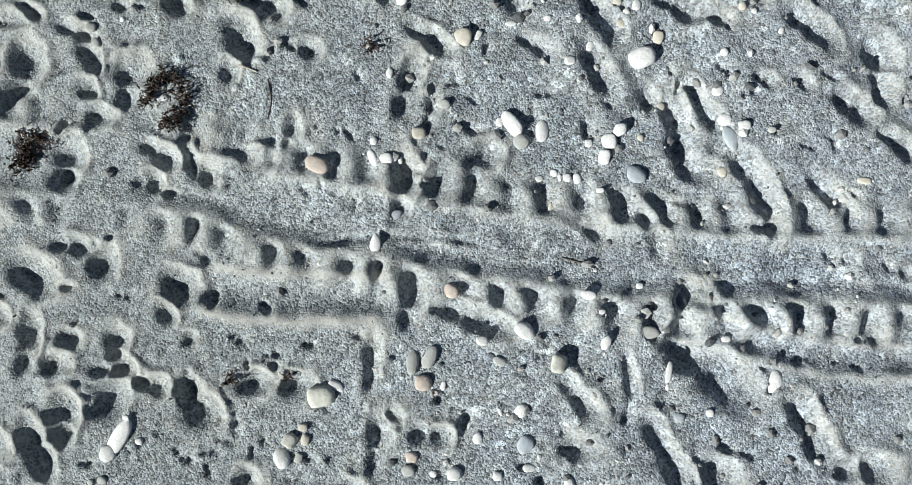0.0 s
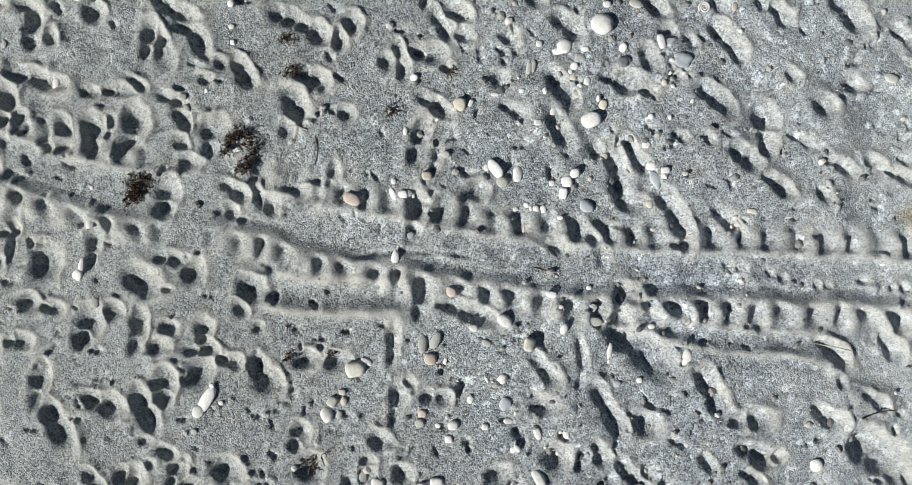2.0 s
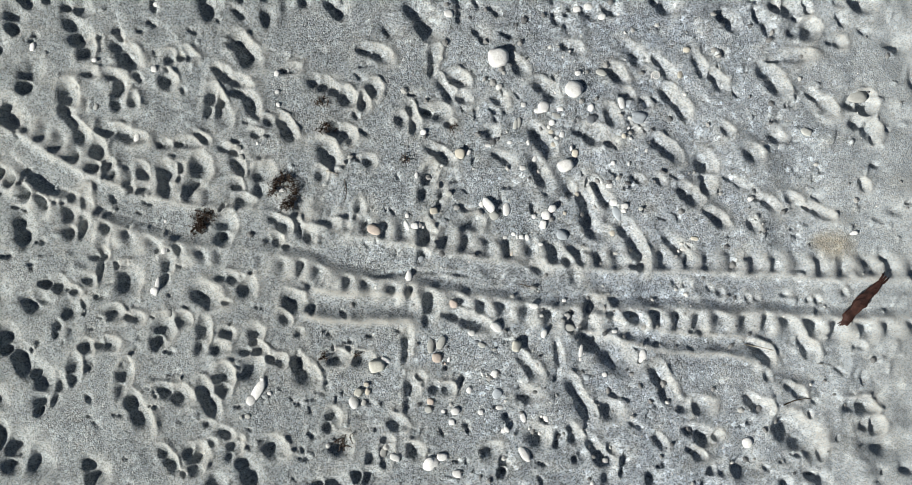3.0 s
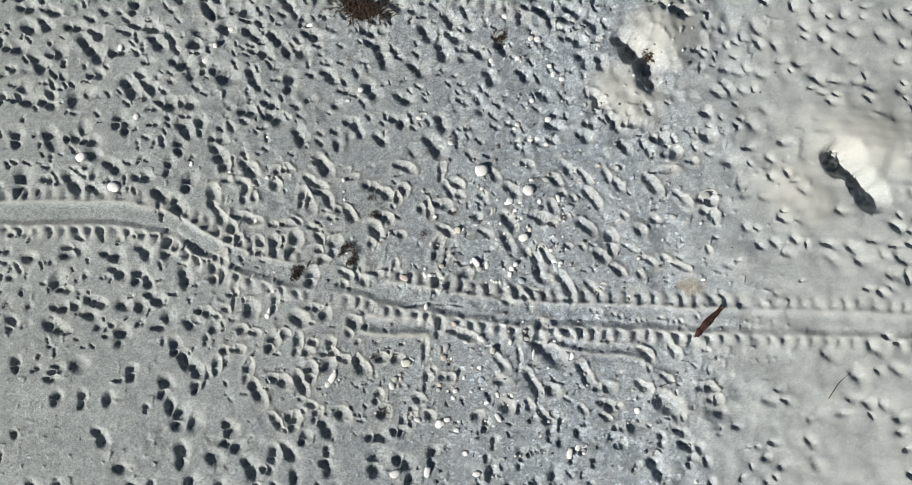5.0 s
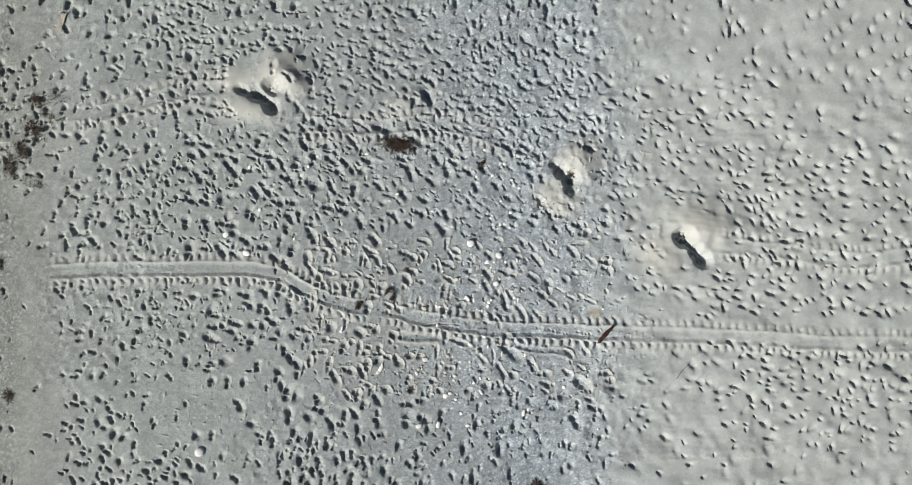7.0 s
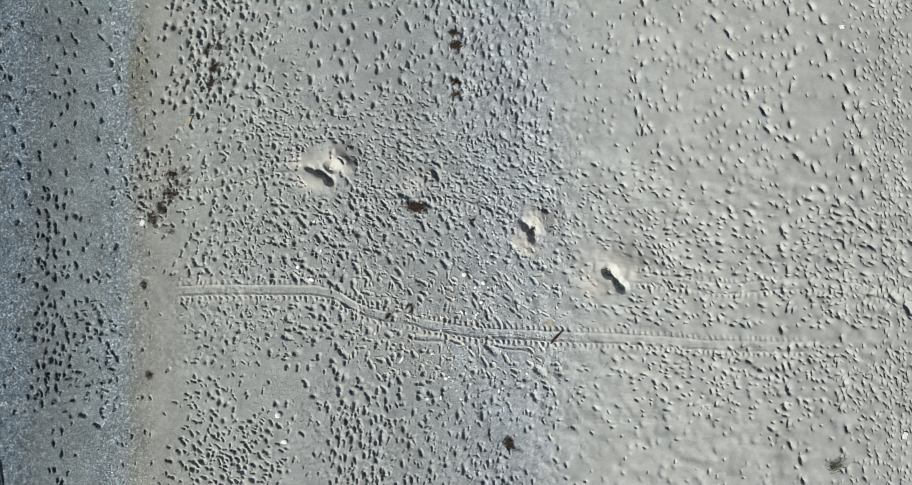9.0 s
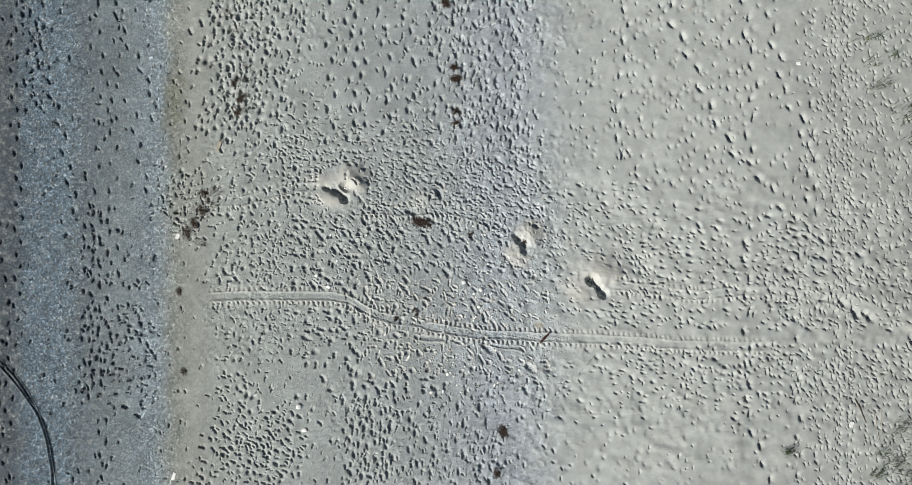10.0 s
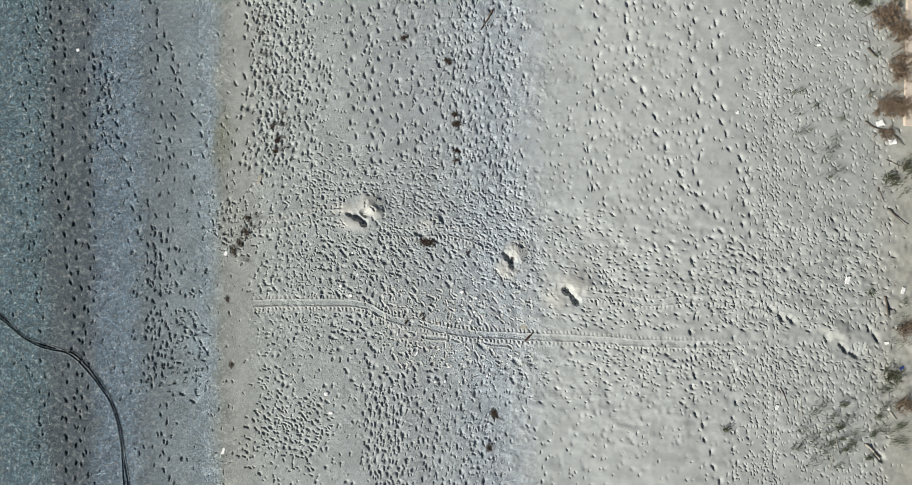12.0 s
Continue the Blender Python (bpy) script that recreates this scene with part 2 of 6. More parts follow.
class Sheet:
    """One regular grid of heights."""
    def __init__(self, x0, y0, x1, y1, h):
        self.x0, self.y0, self.h = x0, y0, h
        self.nx, self.ny = round((x1 - x0) / h) + 1, round((y1 - y0) / h) + 1
        self.x, self.y = x0 + h * np.arange(self.nx), y0 + h * np.arange(self.ny)

    def window(self, x, y, r):
        i0, i1 = max(0, int((x - r - self.x0) / self.h)), min(self.nx, int((x + r - self.x0) / self.h) + 2)
        j0, j1 = max(0, int((y - r - self.y0) / self.h)), min(self.ny, int((y + r - self.y0) / self.h) + 2)
        if i1 <= i0 or j1 <= j0:
            return None
        return slice(j0, j1), slice(i0, i1)

    def fill(self):
        X, Y = np.meshgrid(self.x, self.y)
        grit = step(-10.2, -12.0, X) + step(-1.5, 0.5, X) * step(4.2, 3.0, X)
        Z = 0.10 * (ripple_noise(X, Y, 6.0, 1) - 0.5) + 0.05 * (ripple_noise(X, Y, 1.7, 2) - 0.5)
        churn = (0.25 + 0.75 * step(0.38, 0.62, ripple_noise(X, Y, 2.6, 3))) * step(-11.0, -9.5, X) * (1 - 0.75 * step(3.5, 5.5, X))
        ridge = 1 - np.abs(2 * ripple_noise(X, Y, 0.27, 4) - 1)
        Z += churn * (0.024 * ridge ** 2 * ripple_noise(X, Y, 0.6, 19) + 0.026 * (ripple_noise(X, Y, 0.12, 21) - 0.5) + 0.012 * (ripple_noise(X, Y, 0.06, 29) - 0.5)) + 0.007 * (ripple_noise(X, Y, 0.075, 5) - 0.5)
        Z += grit * 0.006 * (ripple_noise(X, Y, 0.05, 6) - 0.5)
        Z -= 0.16 * step(-10.2, -12.6, X) + 0.03 * np.clip(-12.6 - X, 0, 14)
        Z += 0.014 * step(0.80, 0.97, ripple_noise(X, Y, 0.085, 30)) * step(0.3, 0.6, ripple_noise(X, Y, 1.4, 31)) * step(-11.0, -9.5, X) * step(6.0, 4.0, X)
        # wind ripples on the fine inland sand
        warp = 0.40 * ripple_noise(X, Y, 1.1, 8) + 0.12 * ripple_noise(X, Y, 0.3, 9)
        Z += step(3.4, 5.5, X) * 0.0034 * np.sin((Y + warp) * 2 * np.pi / 0.15) * (0.3 + 0.7 * ripple_noise(X, Y, 1.9, 10))
        # the fine sand heaves where old tracks were blown over
        Z += step(2.2, 4.2, X) * (0.048 * (ripple_noise(0.55 * X, Y, 0.30, 35) - 0.5) + 0.030 * (ripple_noise(X, Y, 0.20, 36) - 0.5)) * (0.45 + 0.55 * step(7.5, 4.5, np.abs(Y - 0.5)))
        Z += step(11.5, 14.0, X) * (0.036 * (ripple_noise(X, Y, 0.19, 37) - 0.5)) * step(6.0, 3.5, np.abs(Y - 0.8))
        # soft humps among the shingle
        Z += step(-0.3, 0.8, X) * step(4.5, 3.0, X) * (0.050 * (ripple_noise(X, Y, 0.34, 33) - 0.5) + 0.022 * (ripple_noise(X, Y, 0.15, 34) - 0.5))
        dry = 0.18 * step(-0.6, 0.8, X) * step(0.48, 0.75, ripple_noise(X, Y, 0.34, 33))
        for x, y, a, length, width, height, pale in MOUNDS:
            w = self.window(x, y, 1.6 * max(length, width))
            if w:
                gx, gy = X[w] - x, Y[w] - y
                u, v = gx * math.cos(a) + gy * math.sin(a), gy * math.cos(a) - gx * math.sin(a)
                r = np.hypot(u / length * 2, v / width * 2) * (0.85 + 0.3 * ripple_noise(X[w], Y[w], 0.25, 11))
                Z[w] += height * np.exp(-1.1 * r ** 2.2)
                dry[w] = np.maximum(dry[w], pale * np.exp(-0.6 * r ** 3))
        for points, deep, comb in CRAWLS:
            line = smooth_line(points)
            bx, by = [p[0] for p in line], [p[1] for p in line]
            i = (self.x > min(bx) - 0.7) & (self.x < max(bx) + 0.7)
            j = (self.y > min(by) - 0.7) & (self.y < max(by) + 0.7)
            if not i.any() or not j.any():
                continue
            w = slice(j.argmax(), len(j) - j[::-1].argmax()), slice(i.argmax(), len(i) - i[::-1].argmax())
            x, y = X[w], Y[w]
            s, d, total = along(line, x, y)
            ends = step(0.0, 0.5, s) * step(total, total - 0.9, s) * deep
            d = d + 0.035 * (ripple_noise(x, y, 0.35, 12) - 0.5) + 0.02 * (ripple_noise(x, y, 0.12, 13) - 0.5)
            off = np.abs(d)
            body = -0.016 * step(0.165, 0.07, off) + 0.024 * np.exp(-((off - 0.180) / 0.036) ** 2)
            body += 0.005 * (ripple_noise(s * 0.12, d, 0.022, 22) - 0.5) * step(0.13, 0.08, off)
            body -= 0.007 * np.exp(-((d + 0.085) / 0.020) ** 2) * (0.4 + ripple_noise(x, y, 0.5, 18))
            beat = s / 0.205 + 0.8 * ripple_noise(x, y, 0.8, 14) + 0.35 * ripple_noise(x, y, 0.17, 23) + np.where(d > 0, 0.0, 0.37) + 0.9 * (off - 0.28) ** 2 / 0.02 * 0.35
            wave = 0.5 + 0.5 * np.cos(2 * np.pi * beat)
            strip = step(0.17, 0.25, off) * np.exp(-(np.maximum(off - 0.28, 0) / (0.055 + 0.05 * ripple_noise(x, y, 0.22, 15))) ** 2)
            scoop = comb * strip * (0.034 * (1 - wave) - 0.032 * wave ** 2) * (0.62 + 0.7 * ripple_noise(x, y, 0.28, 16)) * np.where(d > 0, 0.82, 1.12)
            Z[w] += ends * (body + scoop)
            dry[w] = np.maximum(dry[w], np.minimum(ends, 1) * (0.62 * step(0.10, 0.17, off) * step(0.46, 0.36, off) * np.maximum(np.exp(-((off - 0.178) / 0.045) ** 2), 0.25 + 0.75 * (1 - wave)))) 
        for points, width, depth in RUTS:
            line = smooth_line(points)
            bx, by = [p[0] for p in line], [p[1] for p in line]
            i = (self.x > min(bx) - 4 * width) & (self.x < max(bx) + 4 * width)
            j = (self.y > min(by) - 4 * width) & (self.y < max(by) + 4 * width)
            if not i.any() or not j.any():
                continue
            w = slice(j.argmax(), len(j) - j[::-1].argmax()), slice(i.argmax(), len(i) - i[::-1].argmax())
            s, d, total = along(line, X[w], Y[w])
            ends = step(0.0, 0.12, s) * step(total, total - 0.12, s)
            off = np.abs(d) / (width / 2) * (0.85 + 0.3 * ripple_noise(X[w], Y[w], 0.1, 17))
            bank = np.exp(-((off - 1.5) / 0.5) ** 2)
            Z[w] += ends * (0.6 * depth * bank - depth * step(1.3, 0.2, off))
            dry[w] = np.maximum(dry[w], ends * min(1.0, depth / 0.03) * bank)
        low, rim, fresh_lit, dug = np.zeros_like(Z), np.zeros_like(Z), np.zeros_like(Z), np.zeros_like(Z)
        wob = ripple_noise(X, Y, 0.05, 20)
        push = 0.055 * (ripple_noise(X, Y, 0.15, 24) - 0.5) + 0.014 * (ripple_noise(X, Y, 0.045, 25) - 0.5)
        pull = 0.055 * (ripple_noise(X, Y, 0.15, 26) - 0.5) + 0.014 * (ripple_noise(X, Y, 0.045, 27) - 0.5)
        heap = 0.25 + 1.5 * ripple_noise(X, Y, 0.14, 28)
        for x, y, a, length, width, depth, soft, heaped in DENTS:
            w = self.window(x, y, 1.1 * length + 0.14)
            if not w:
                continue
            pit = depth > 0.15
            give = min(1.0, width / 0.1) * (0.8 if not pit else 0.6)
            gx, gy = X[w] - x + give * push[w], Y[w] - y + give * pull[w]
            if not pit:     # the trodden bowl opens away from the steep, shaded wall
                gx, gy = gx - (0.05 + 0.09 * heaped) * width, gy - (0.03 + 0.06 * heaped) * width
                length, width = (1.06 + 0.08 * heaped) * length, (1.08 + 0.16 * heaped) * width
                depth = min(depth, (0.62 - 0.20 * heaped) * width)
            u, v = gx * math.cos(a) + gy * math.sin(a), gy * math.cos(a) - gx * math.sin(a)
            if length > 1.55 * width and heaped > 0.2:
                r = np.minimum(np.hypot((u - 0.17 * length) / (0.35 * length), v / (0.5 * width)),
                               np.hypot((u + 0.24 * length) / (0.29 * length), v / (0.42 * width)))
            else:
                r = np.hypot(u / (0.5 * length), v / (0.5 * width))
            r = r * (1 + 0.28 * min(1.0, 0.12 / width) * (wob[w] - 0.5))
            bed = depth * (1 + 0.55 * np.clip(u / length, -0.5, 0.5) * (1 if (x * 37.7) % 1 > 0.4 else -1)) * (0.82 + 0.36 * wob[w])
            # a bowl, steep on one side; the bank stands higher on the other
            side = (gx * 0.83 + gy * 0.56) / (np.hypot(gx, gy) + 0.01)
            if pit:
                dug[w] += (0.95 * bed * step(1.2 + 0.45 * soft, 0.30 * (1 - 0.9 * soft), r * (0.95 - 0.20 * side))) ** 3
                continue
            sun_facing = step(-0.35, 0.75, side)
            low[w] = np.minimum(low[w], -bed * np.exp(-np.abs(r * (1.03 - (0.28 - 0.08 * heaped) * side) / (0.86 + 0.2 * soft)) ** (2.5 - 0.5 * soft - 0.6 * side)))
            bank = np.exp(-(((r - 1.36) * 0.5 * width - 0.010) / (0.012 + 0.11 * width + 0.03 * soft)) ** 2) * (0.22 + 0.78 * sun_facing)
            rim[w] = np.maximum(rim[w], (0.5 + 0.5 * heap[w]) * (0.02 + 0.46 * heaped) * (1 - 0.3 * soft) * min(depth, 0.06) * bank)
            # pale dry sand round the rim, painted lighter where the wall faces the sun
            strewn = np.exp(-(((r - 1.30) * 0.5 * width - 0.010) / (0.022 + 0.22 * width + 0.03 * soft)) ** 2) * (0.35 + 0.65 * sun_facing)
            fresh_lit[w] = np.maximum(fresh_lit[w], strewn * min(1.0, depth / 0.03) * (0.62 + 0.40 * heap[w]) * (1 - 0.3 * soft) * heaped)
        low = np.minimum(low, -np.cbrt(dug))
        Z += low + rim * np.clip(1 + low / 0.02, 0, 1)
        self.dry = np.clip(np.maximum(dry, 0.65 * fresh_lit), 0, 1)
        self.z = Z
        return self

    def leaves(self, allow, fixed):
        """The quads of the sheet: large where it is flat, small where it bends. allow: how far a large quad may miss. fixed: cells that stay small."""
        Z = self.z

        def miss(A):
            a, b, c, d = A[:-2:2, :-2:2], A[:-2:2, 2::2], A[2::2, :-2:2], A[2::2, 2::2]
            m = np.maximum(np.abs(A[:-2:2, 1::2] - (a + b) / 2), np.abs(A[2::2, 1::2] - (c + d) / 2))
            m = np.maximum(m, np.maximum(np.abs(A[1::2, :-2:2] - (a + c) / 2), np.abs(A[1::2, 2::2] - (b + d) / 2)))
            return np.maximum(m, np.abs(A[1::2, 1::2] - (a + b + c + d) / 4))

        def four(B, how):
            return how(how(B[::2, ::2], B[::2, 1::2]), how(B[1::2, ::2], B[1::2, 1::2]))

        held = four(fixed, np.logical_or)
        e1 = np.maximum(miss(Z), 0.02 * miss(self.dry)) + 9.0 * held
        e2 = np.maximum(np.maximum(miss(Z[::2, ::2]), 0.02 * miss(self.dry[::2, ::2])), four(e1, np.maximum))
        big = e2 < four(four(allow, np.minimum), np.minimum)
        wide = lambda B: np.repeat(np.repeat(B, 2, 0), 2, 1)
        mid = (e1 < four(allow, np.minimum)) & ~wide(big)
        small = ~wide(mid | wide(big))
        # the edges of large quads are straight, so that small ones meet them
        for B, k in ((big, 4), (mid, 2)):
            j, i = np.nonzero(B)
            j, i = j * k, i * k
            for q in range(1, k):
                f = q / k
                for dj, di, ej, ei in ((0, 0, 0, 1), (k, 0, 0, 1), (0, 0, 1, 0), (0, k, 1, 0)):
                    Z[j + dj + q * ej, i + di + q * ei] = Z[j + dj, i + di] * (1 - f) + Z[j + dj + k * ej, i + di + k * ei] * f
        index = np.arange(Z.size).reshape(Z.shape)
        quads = []
        for B, k in ((small, 1), (mid, 2), (big, 4)):
            j, i = np.nonzero(B)
            j, i = j * k, i * k
            quads.append((np.stack([index[j, i], index[j, i + k], index[j + k, i + k], index[j + k, i]], -1), j, i))
        return quads

    def at(self, x, y):
        u, v = (x - self.x0) / self.h, (y - self.y0) / self.h
        i, j = int(np.clip(u, 0, self.nx - 2)), int(np.clip(v, 0, self.ny - 2))
        f, g = u - i, v - j
        z = self.z
        return float((z[j, i] * (1 - f) + z[j, i + 1] * f) * (1 - g) + (z[j + 1, i] * (1 - f) + z[j + 1, i + 1] * f) * g)


FINE = 0.01
GRID = 8 * FINE
WIDE = Sheet(-287 * GRID, -102 * GRID, 295 * GRID, 208 * GRID, 2 * FINE)
NEAR = Sheet(-99 * GRID, -40 * GRID, 96 * GRID, 65 * GRID, FINE)


def height(x, y):
    for sheet in (NEAR, WIDE):
        if sheet.x[0] < x < sheet.x[-1] and sheet.y[0] < y < sheet.y[-1]:
            return sheet.at(x, y)
    return -0.2


def build_ground():
    """One mesh: a fine sheet within a wide one, their seams meeting, and a skirt out to the horizon."""
    verts, faces, turned_lit, count = [], [], [], 0
    for sheet, hole in ((NEAR, None), (WIDE, NEAR)):
        Z = sheet.z
        cells = np.zeros((sheet.ny - 1, sheet.nx - 1), bool)
        cells[:4], cells[-4:], cells[:, :4], cells[:, -4:] = True, True, True, True
        X, Y = np.meshgrid(sheet.x, sheet.y)
        if hole:
            i0, j0 = round((hole.x[0] - sheet.x0) / sheet.h), round((hole.y[0] - sheet.y0) / sheet.h)
            i1, j1 = i0 + (hole.nx - 1) // 2, j0 + (hole.ny - 1) // 2
            cells[j0 - 4:j1 + 4, i0 - 4:i1 + 4] = True
            allow = np.full(cells.shape, 0.0055)
            allow[(Y[1:, 1:] > -5.5) & (Y[1:, 1:] < 9.0) & (np.abs(X[1:, 1:]) < 11.5)] = 0.0038
        else:       # seam: every second height lies on the coarser edge
            for edge in (Z[0], Z[-1], Z[:, 0], Z[:, -1]):
                edge[1:-1:2] = (edge[0:-2:2] + edge[2::2]) / 2
            allow = np.full(cells.shape, 0.0022)
            allow[(Y[1:, 1:] > -1.8) & (Y[1:, 1:] < 2.3) & (np.abs(X[1:, 1:]) < 3.8)] = 0.0013
        quad = []
        for q, j, i in sheet.leaves(allow, cells):
            quad.append(q[~((i >= i0) & (i < i1) & (j >= j0) & (j < j1))] if hole else q)
        used, quad = np.unique(np.concatenate(quad), return_inverse=True)
        quad = quad.reshape(-1, 4)
        index = np.arange(Z.size).reshape(Z.shape)
        verts.append(np.stack([X.ravel()[used], Y.ravel()[used], Z.ravel()[used]], -1))
        faces.append(quad + count)
        turned_lit.append(sheet.dry.ravel()[used])
        if sheet is WIDE:
            lookup = np.full(Z.size, -1)
            lookup[used] = np.arange(len(used)) + count
            ring = lookup[np.concatenate([index[0, :-1], index[:-1, -1], index[-1, :0:-1], index[:0:-1, 0]])]
        count += len(used)
    V = np.concatenate(verts)
    edge = V[ring]
    # beyond the sheet the beach lies even, first level with it and then out to the horizon
    even = -0.16 * step(-10.2, -12.6, edge[:, 0]) - 0.03 * np.clip(-12.6 - edge[:, 0], 0, 14)
    rings = [ring]
    for k, (grow, z) in enumerate(((1.05, even), (1.6, even), (120.0, np.full(len(edge), -0.6)))):
        rings.append(count + k * len(ring) + np.arange(len(ring)))
        verts.append(np.stack([edge[:, 0] * grow, edge[:, 1] * grow, z], -1))
        turned_lit.append(np.zeros(len(ring)))
        a, b = rings[-2:]
        faces.append(np.stack([a, b, np.roll(b, -1), np.roll(a, -1)], -1))
    V, F = np.concatenate(verts), np.concatenate(faces)
    mesh = bpy.data.meshes.new("ground")
    mesh.vertices.add(len(V))
    mesh.vertices.foreach_set("co", V.astype(np.float32).ravel())
    mesh.loops.add(F.size)
    mesh.loops.foreach_set("vertex_index", F.astype(np.int32).ravel())
    mesh.polygons.add(len(F))
    mesh.polygons.foreach_set("loop_start", np.arange(0, F.size, 4, dtype=np.int32))
    mesh.update(calc_edges=True)
    mesh.validate()
    loose = mesh.attributes.new("turned_lit_sand", "FLOAT", "POINT")
    loose.data.foreach_set("value", np.concatenate(turned_lit).astype(np.float32))
    mesh.materials.append(SAND)
    return tagged(new("ground", mesh), "grey sandy shingle beach covered with footprints and crawl marks", "beach", kind="structure")


# turtle crawls
crawl([(-10.2, 1.40), (-8.6, 1.46), (-6.9, 1.47), (-5.9, 1.47), (-5.1, 1.46), (-4.68, 1.39), (-4.24, 1.26), (-3.83, 1.00), (-3.35, 0.77)], 1.0, 0.65)
crawl([(-4.30, 1.28), (-3.83, 1.00), (-3.35, 0.77), (-2.86, 0.62), (-2.53, 0.54), (-2.1, 0.48), (-1.75, 0.44)], 1.0, 0.8)
crawl([(-2.05, 0.47), (-1.80, 0.44), (-1.60, 0.41), (-1.42, 0.38), (-1.14, 0.28), (-0.76, 0.21), (-0.47, 0.17), (-0.19, 0.11), (0.24, 0.04), (0.72, -0.03), (1.19, -0.06),
       (1.66, -0.07), (2.13, -0.09), (2.83, -0.12), (3.53, -0.16), (4.0, -0.17), (4.6, -0.19)], 1.0, 1.0)
crawl([(3.9, -0.17), (5.0, -0.20), (6.2, -0.25), (7.6, -0.33), (9.1, -0.44), (11.4, -0.49), (13.2, -0.46)], 0.62, 0.8)
crawl([(-9.6, 5.22), (-9.2, 5.27), (-8.5, 5.32), (-7.5, 5.60), (-6.5, 5.83), (-5.5, 5.91)], 0.8, 0.7)
crawl([(-4.2, 5.0), (-3.1, 4.97), (-2.1, 4.90), (-0.8, 4.98), (0.2, 4.88), (1.1, 4.56), (2.2, 4.04)], 0.8, 0.8)
crawl([(6.1, 2.0), (7.9, 1.80), (9.7, 1.58), (12.0, 1.74), (14.3, 1.60), (16.2, 1.10)], 0.6, 0.75)
# scrapes beside the crawl
rut([(-1.50, -0.14), (-1.30, -0.21), (-1.04, -0.23), (-0.37, -0.24)], 0.17, 0.032)
rut([(1.05, -0.36), (1.40, -0.44), (1.89, -0.55), (2.55, -0.60), (2.82, -0.78)], 0.12, 0.022)
rut([(-0.86, 0.05), (-0.40, 0.10), (0.10, 0.06)], 0.05, 0.010)
# twin wheel ruts in the damp shingle
rut([(-24.0, 1.9), (-22.24, 0.50), (-21.4, -0.34), (-20.55, -0.65), (-19.15, -1.13), (-18.44, -1.70), (-17.59, -2.70), (-16.89, -3.84), (-16.52, -5.27), (-16.35, -7.5), (-16.3, -9.0)], 0.075, 0.055)
rut([(-24.0, 1.7), (-22.24, 0.36), (-21.54, -0.20), (-20.56, -0.77), (-19.43, -1.03), (-18.86, -1.13), (-17.96, -2.00), (-17.08, -3.38), (-16.60, -4.84), (-16.36, -6.27), (-16.16, -7.5), (-16.1, -9.0)], 0.075, 0.055)

# nest pits with the sand thrown out of them
PITS = ((-4.6, 5.8, 1.0), (2.7, 3.7, 0.75), (5.75, 2.1, 0.9), (16.4, 0.9, 0.35), (19.2, -0.1, 0.6))
mound(-4.32, 6.25, 60, 1.15, 1.0, 0.22)
mound(-5.09, 5.36, -10, 1.4, 0.6, 0.08)
mound(-3.87, 5.94, 0, 0.7, 0.6, 0.10)
mound(-5.5, 6.1, 0, 1.0, 0.6, 0.05)
dent(-5.05, 5.76, -20, 0.85, 0.34, 0.20)
dent(-4.50, 5.86, 10, 0.62, 0.46, 0.28)
dent(-4.62, 5.50, -55, 0.62, 0.38, 0.22)
dent(-4.45, 6.32, 85, 0.34, 0.13, 0.06)
dent(-4.10, 6.10, -40, 0.30, 0.12, 0.06)
dent(-4.10, 5.64, -75, 0.30, 0.13, 0.06)
dent(-3.90, 5.38, -60, 0.32, 0.13, 0.06)
mound(2.98, 4.06, 30, 1.1, 0.9, 0.15)
mound(2.42, 3.12, -30, 1.1, 0.8, 0.06)
dent(2.64, 3.64, -40, 0.66, 0.42, 0.24)
dent(2.46, 3.88, -40, 0.50, 0.30, 0.18)
dent(2.78, 3.38, -70, 0.45, 0.30, 0.17)
dent(2.72, 3.30, -60, 0.40, 0.30, 0.08, 0.4)
mound(5.90, 2.50, -10, 1.6, 1.0, 0.18)
mound(4.95, 1.70, -40, 1.2, 0.8, 0.06)
dent(5.46, 2.14, -30, 0.54, 0.48, 0.28)
dent(5.70, 1.88, -50, 0.55, 0.34, 0.22)
dent(5.93, 1.62, -60, 0.48, 0.40, 0.24)
dent(6.10, 2.86, -20, 0.60, 0.20, 0.05, 0.5)
dent(5.02, 2.22, -80, 0.30, 0.20, 0.06, 0.4)
mound(-1.3, 5.45, 20, 1.0, 0.6, 0.10, 0.6)
dent(-0.75, 5.62, -60, 0.45, 0.28, 0.13)
dent(-1.82, 4.85, -20, 0.50, 0.25, 0.11)
dent(-1.00, 4.55, -30, 0.45, 0.16, 0.09)
mound(17.0, 1.4, 0, 2.0, 1.1, 0.06, 0.2)
dent(16.1, 0.85, -60, 0.50, 0.28, 0.14, 0.0, 0.3)
dent(16.6, 0.75, -40, 0.60, 0.30, 0.14, 0.0, 0.3)
dent(15.6, 1.25, -50, 0.45, 0.24, 0.10, 0.0, 0.3)
mound(19.0, 0.2, -25, 1.6, 0.9, 0.12, 0.55)
mound(20.1, -0.1, -30, 1.2, 0.6, 0.05, 0.1)
dent(19.25, -0.62, -45, 0.75, 0.32, 0.17)
dent(19.75, -0.95, -30, 0.50, 0.30, 0.14, 0.0, 0.3)
dent(18.4, -0.2, -60, 0.50, 0.30, 0.10, 0.0, 0.3)
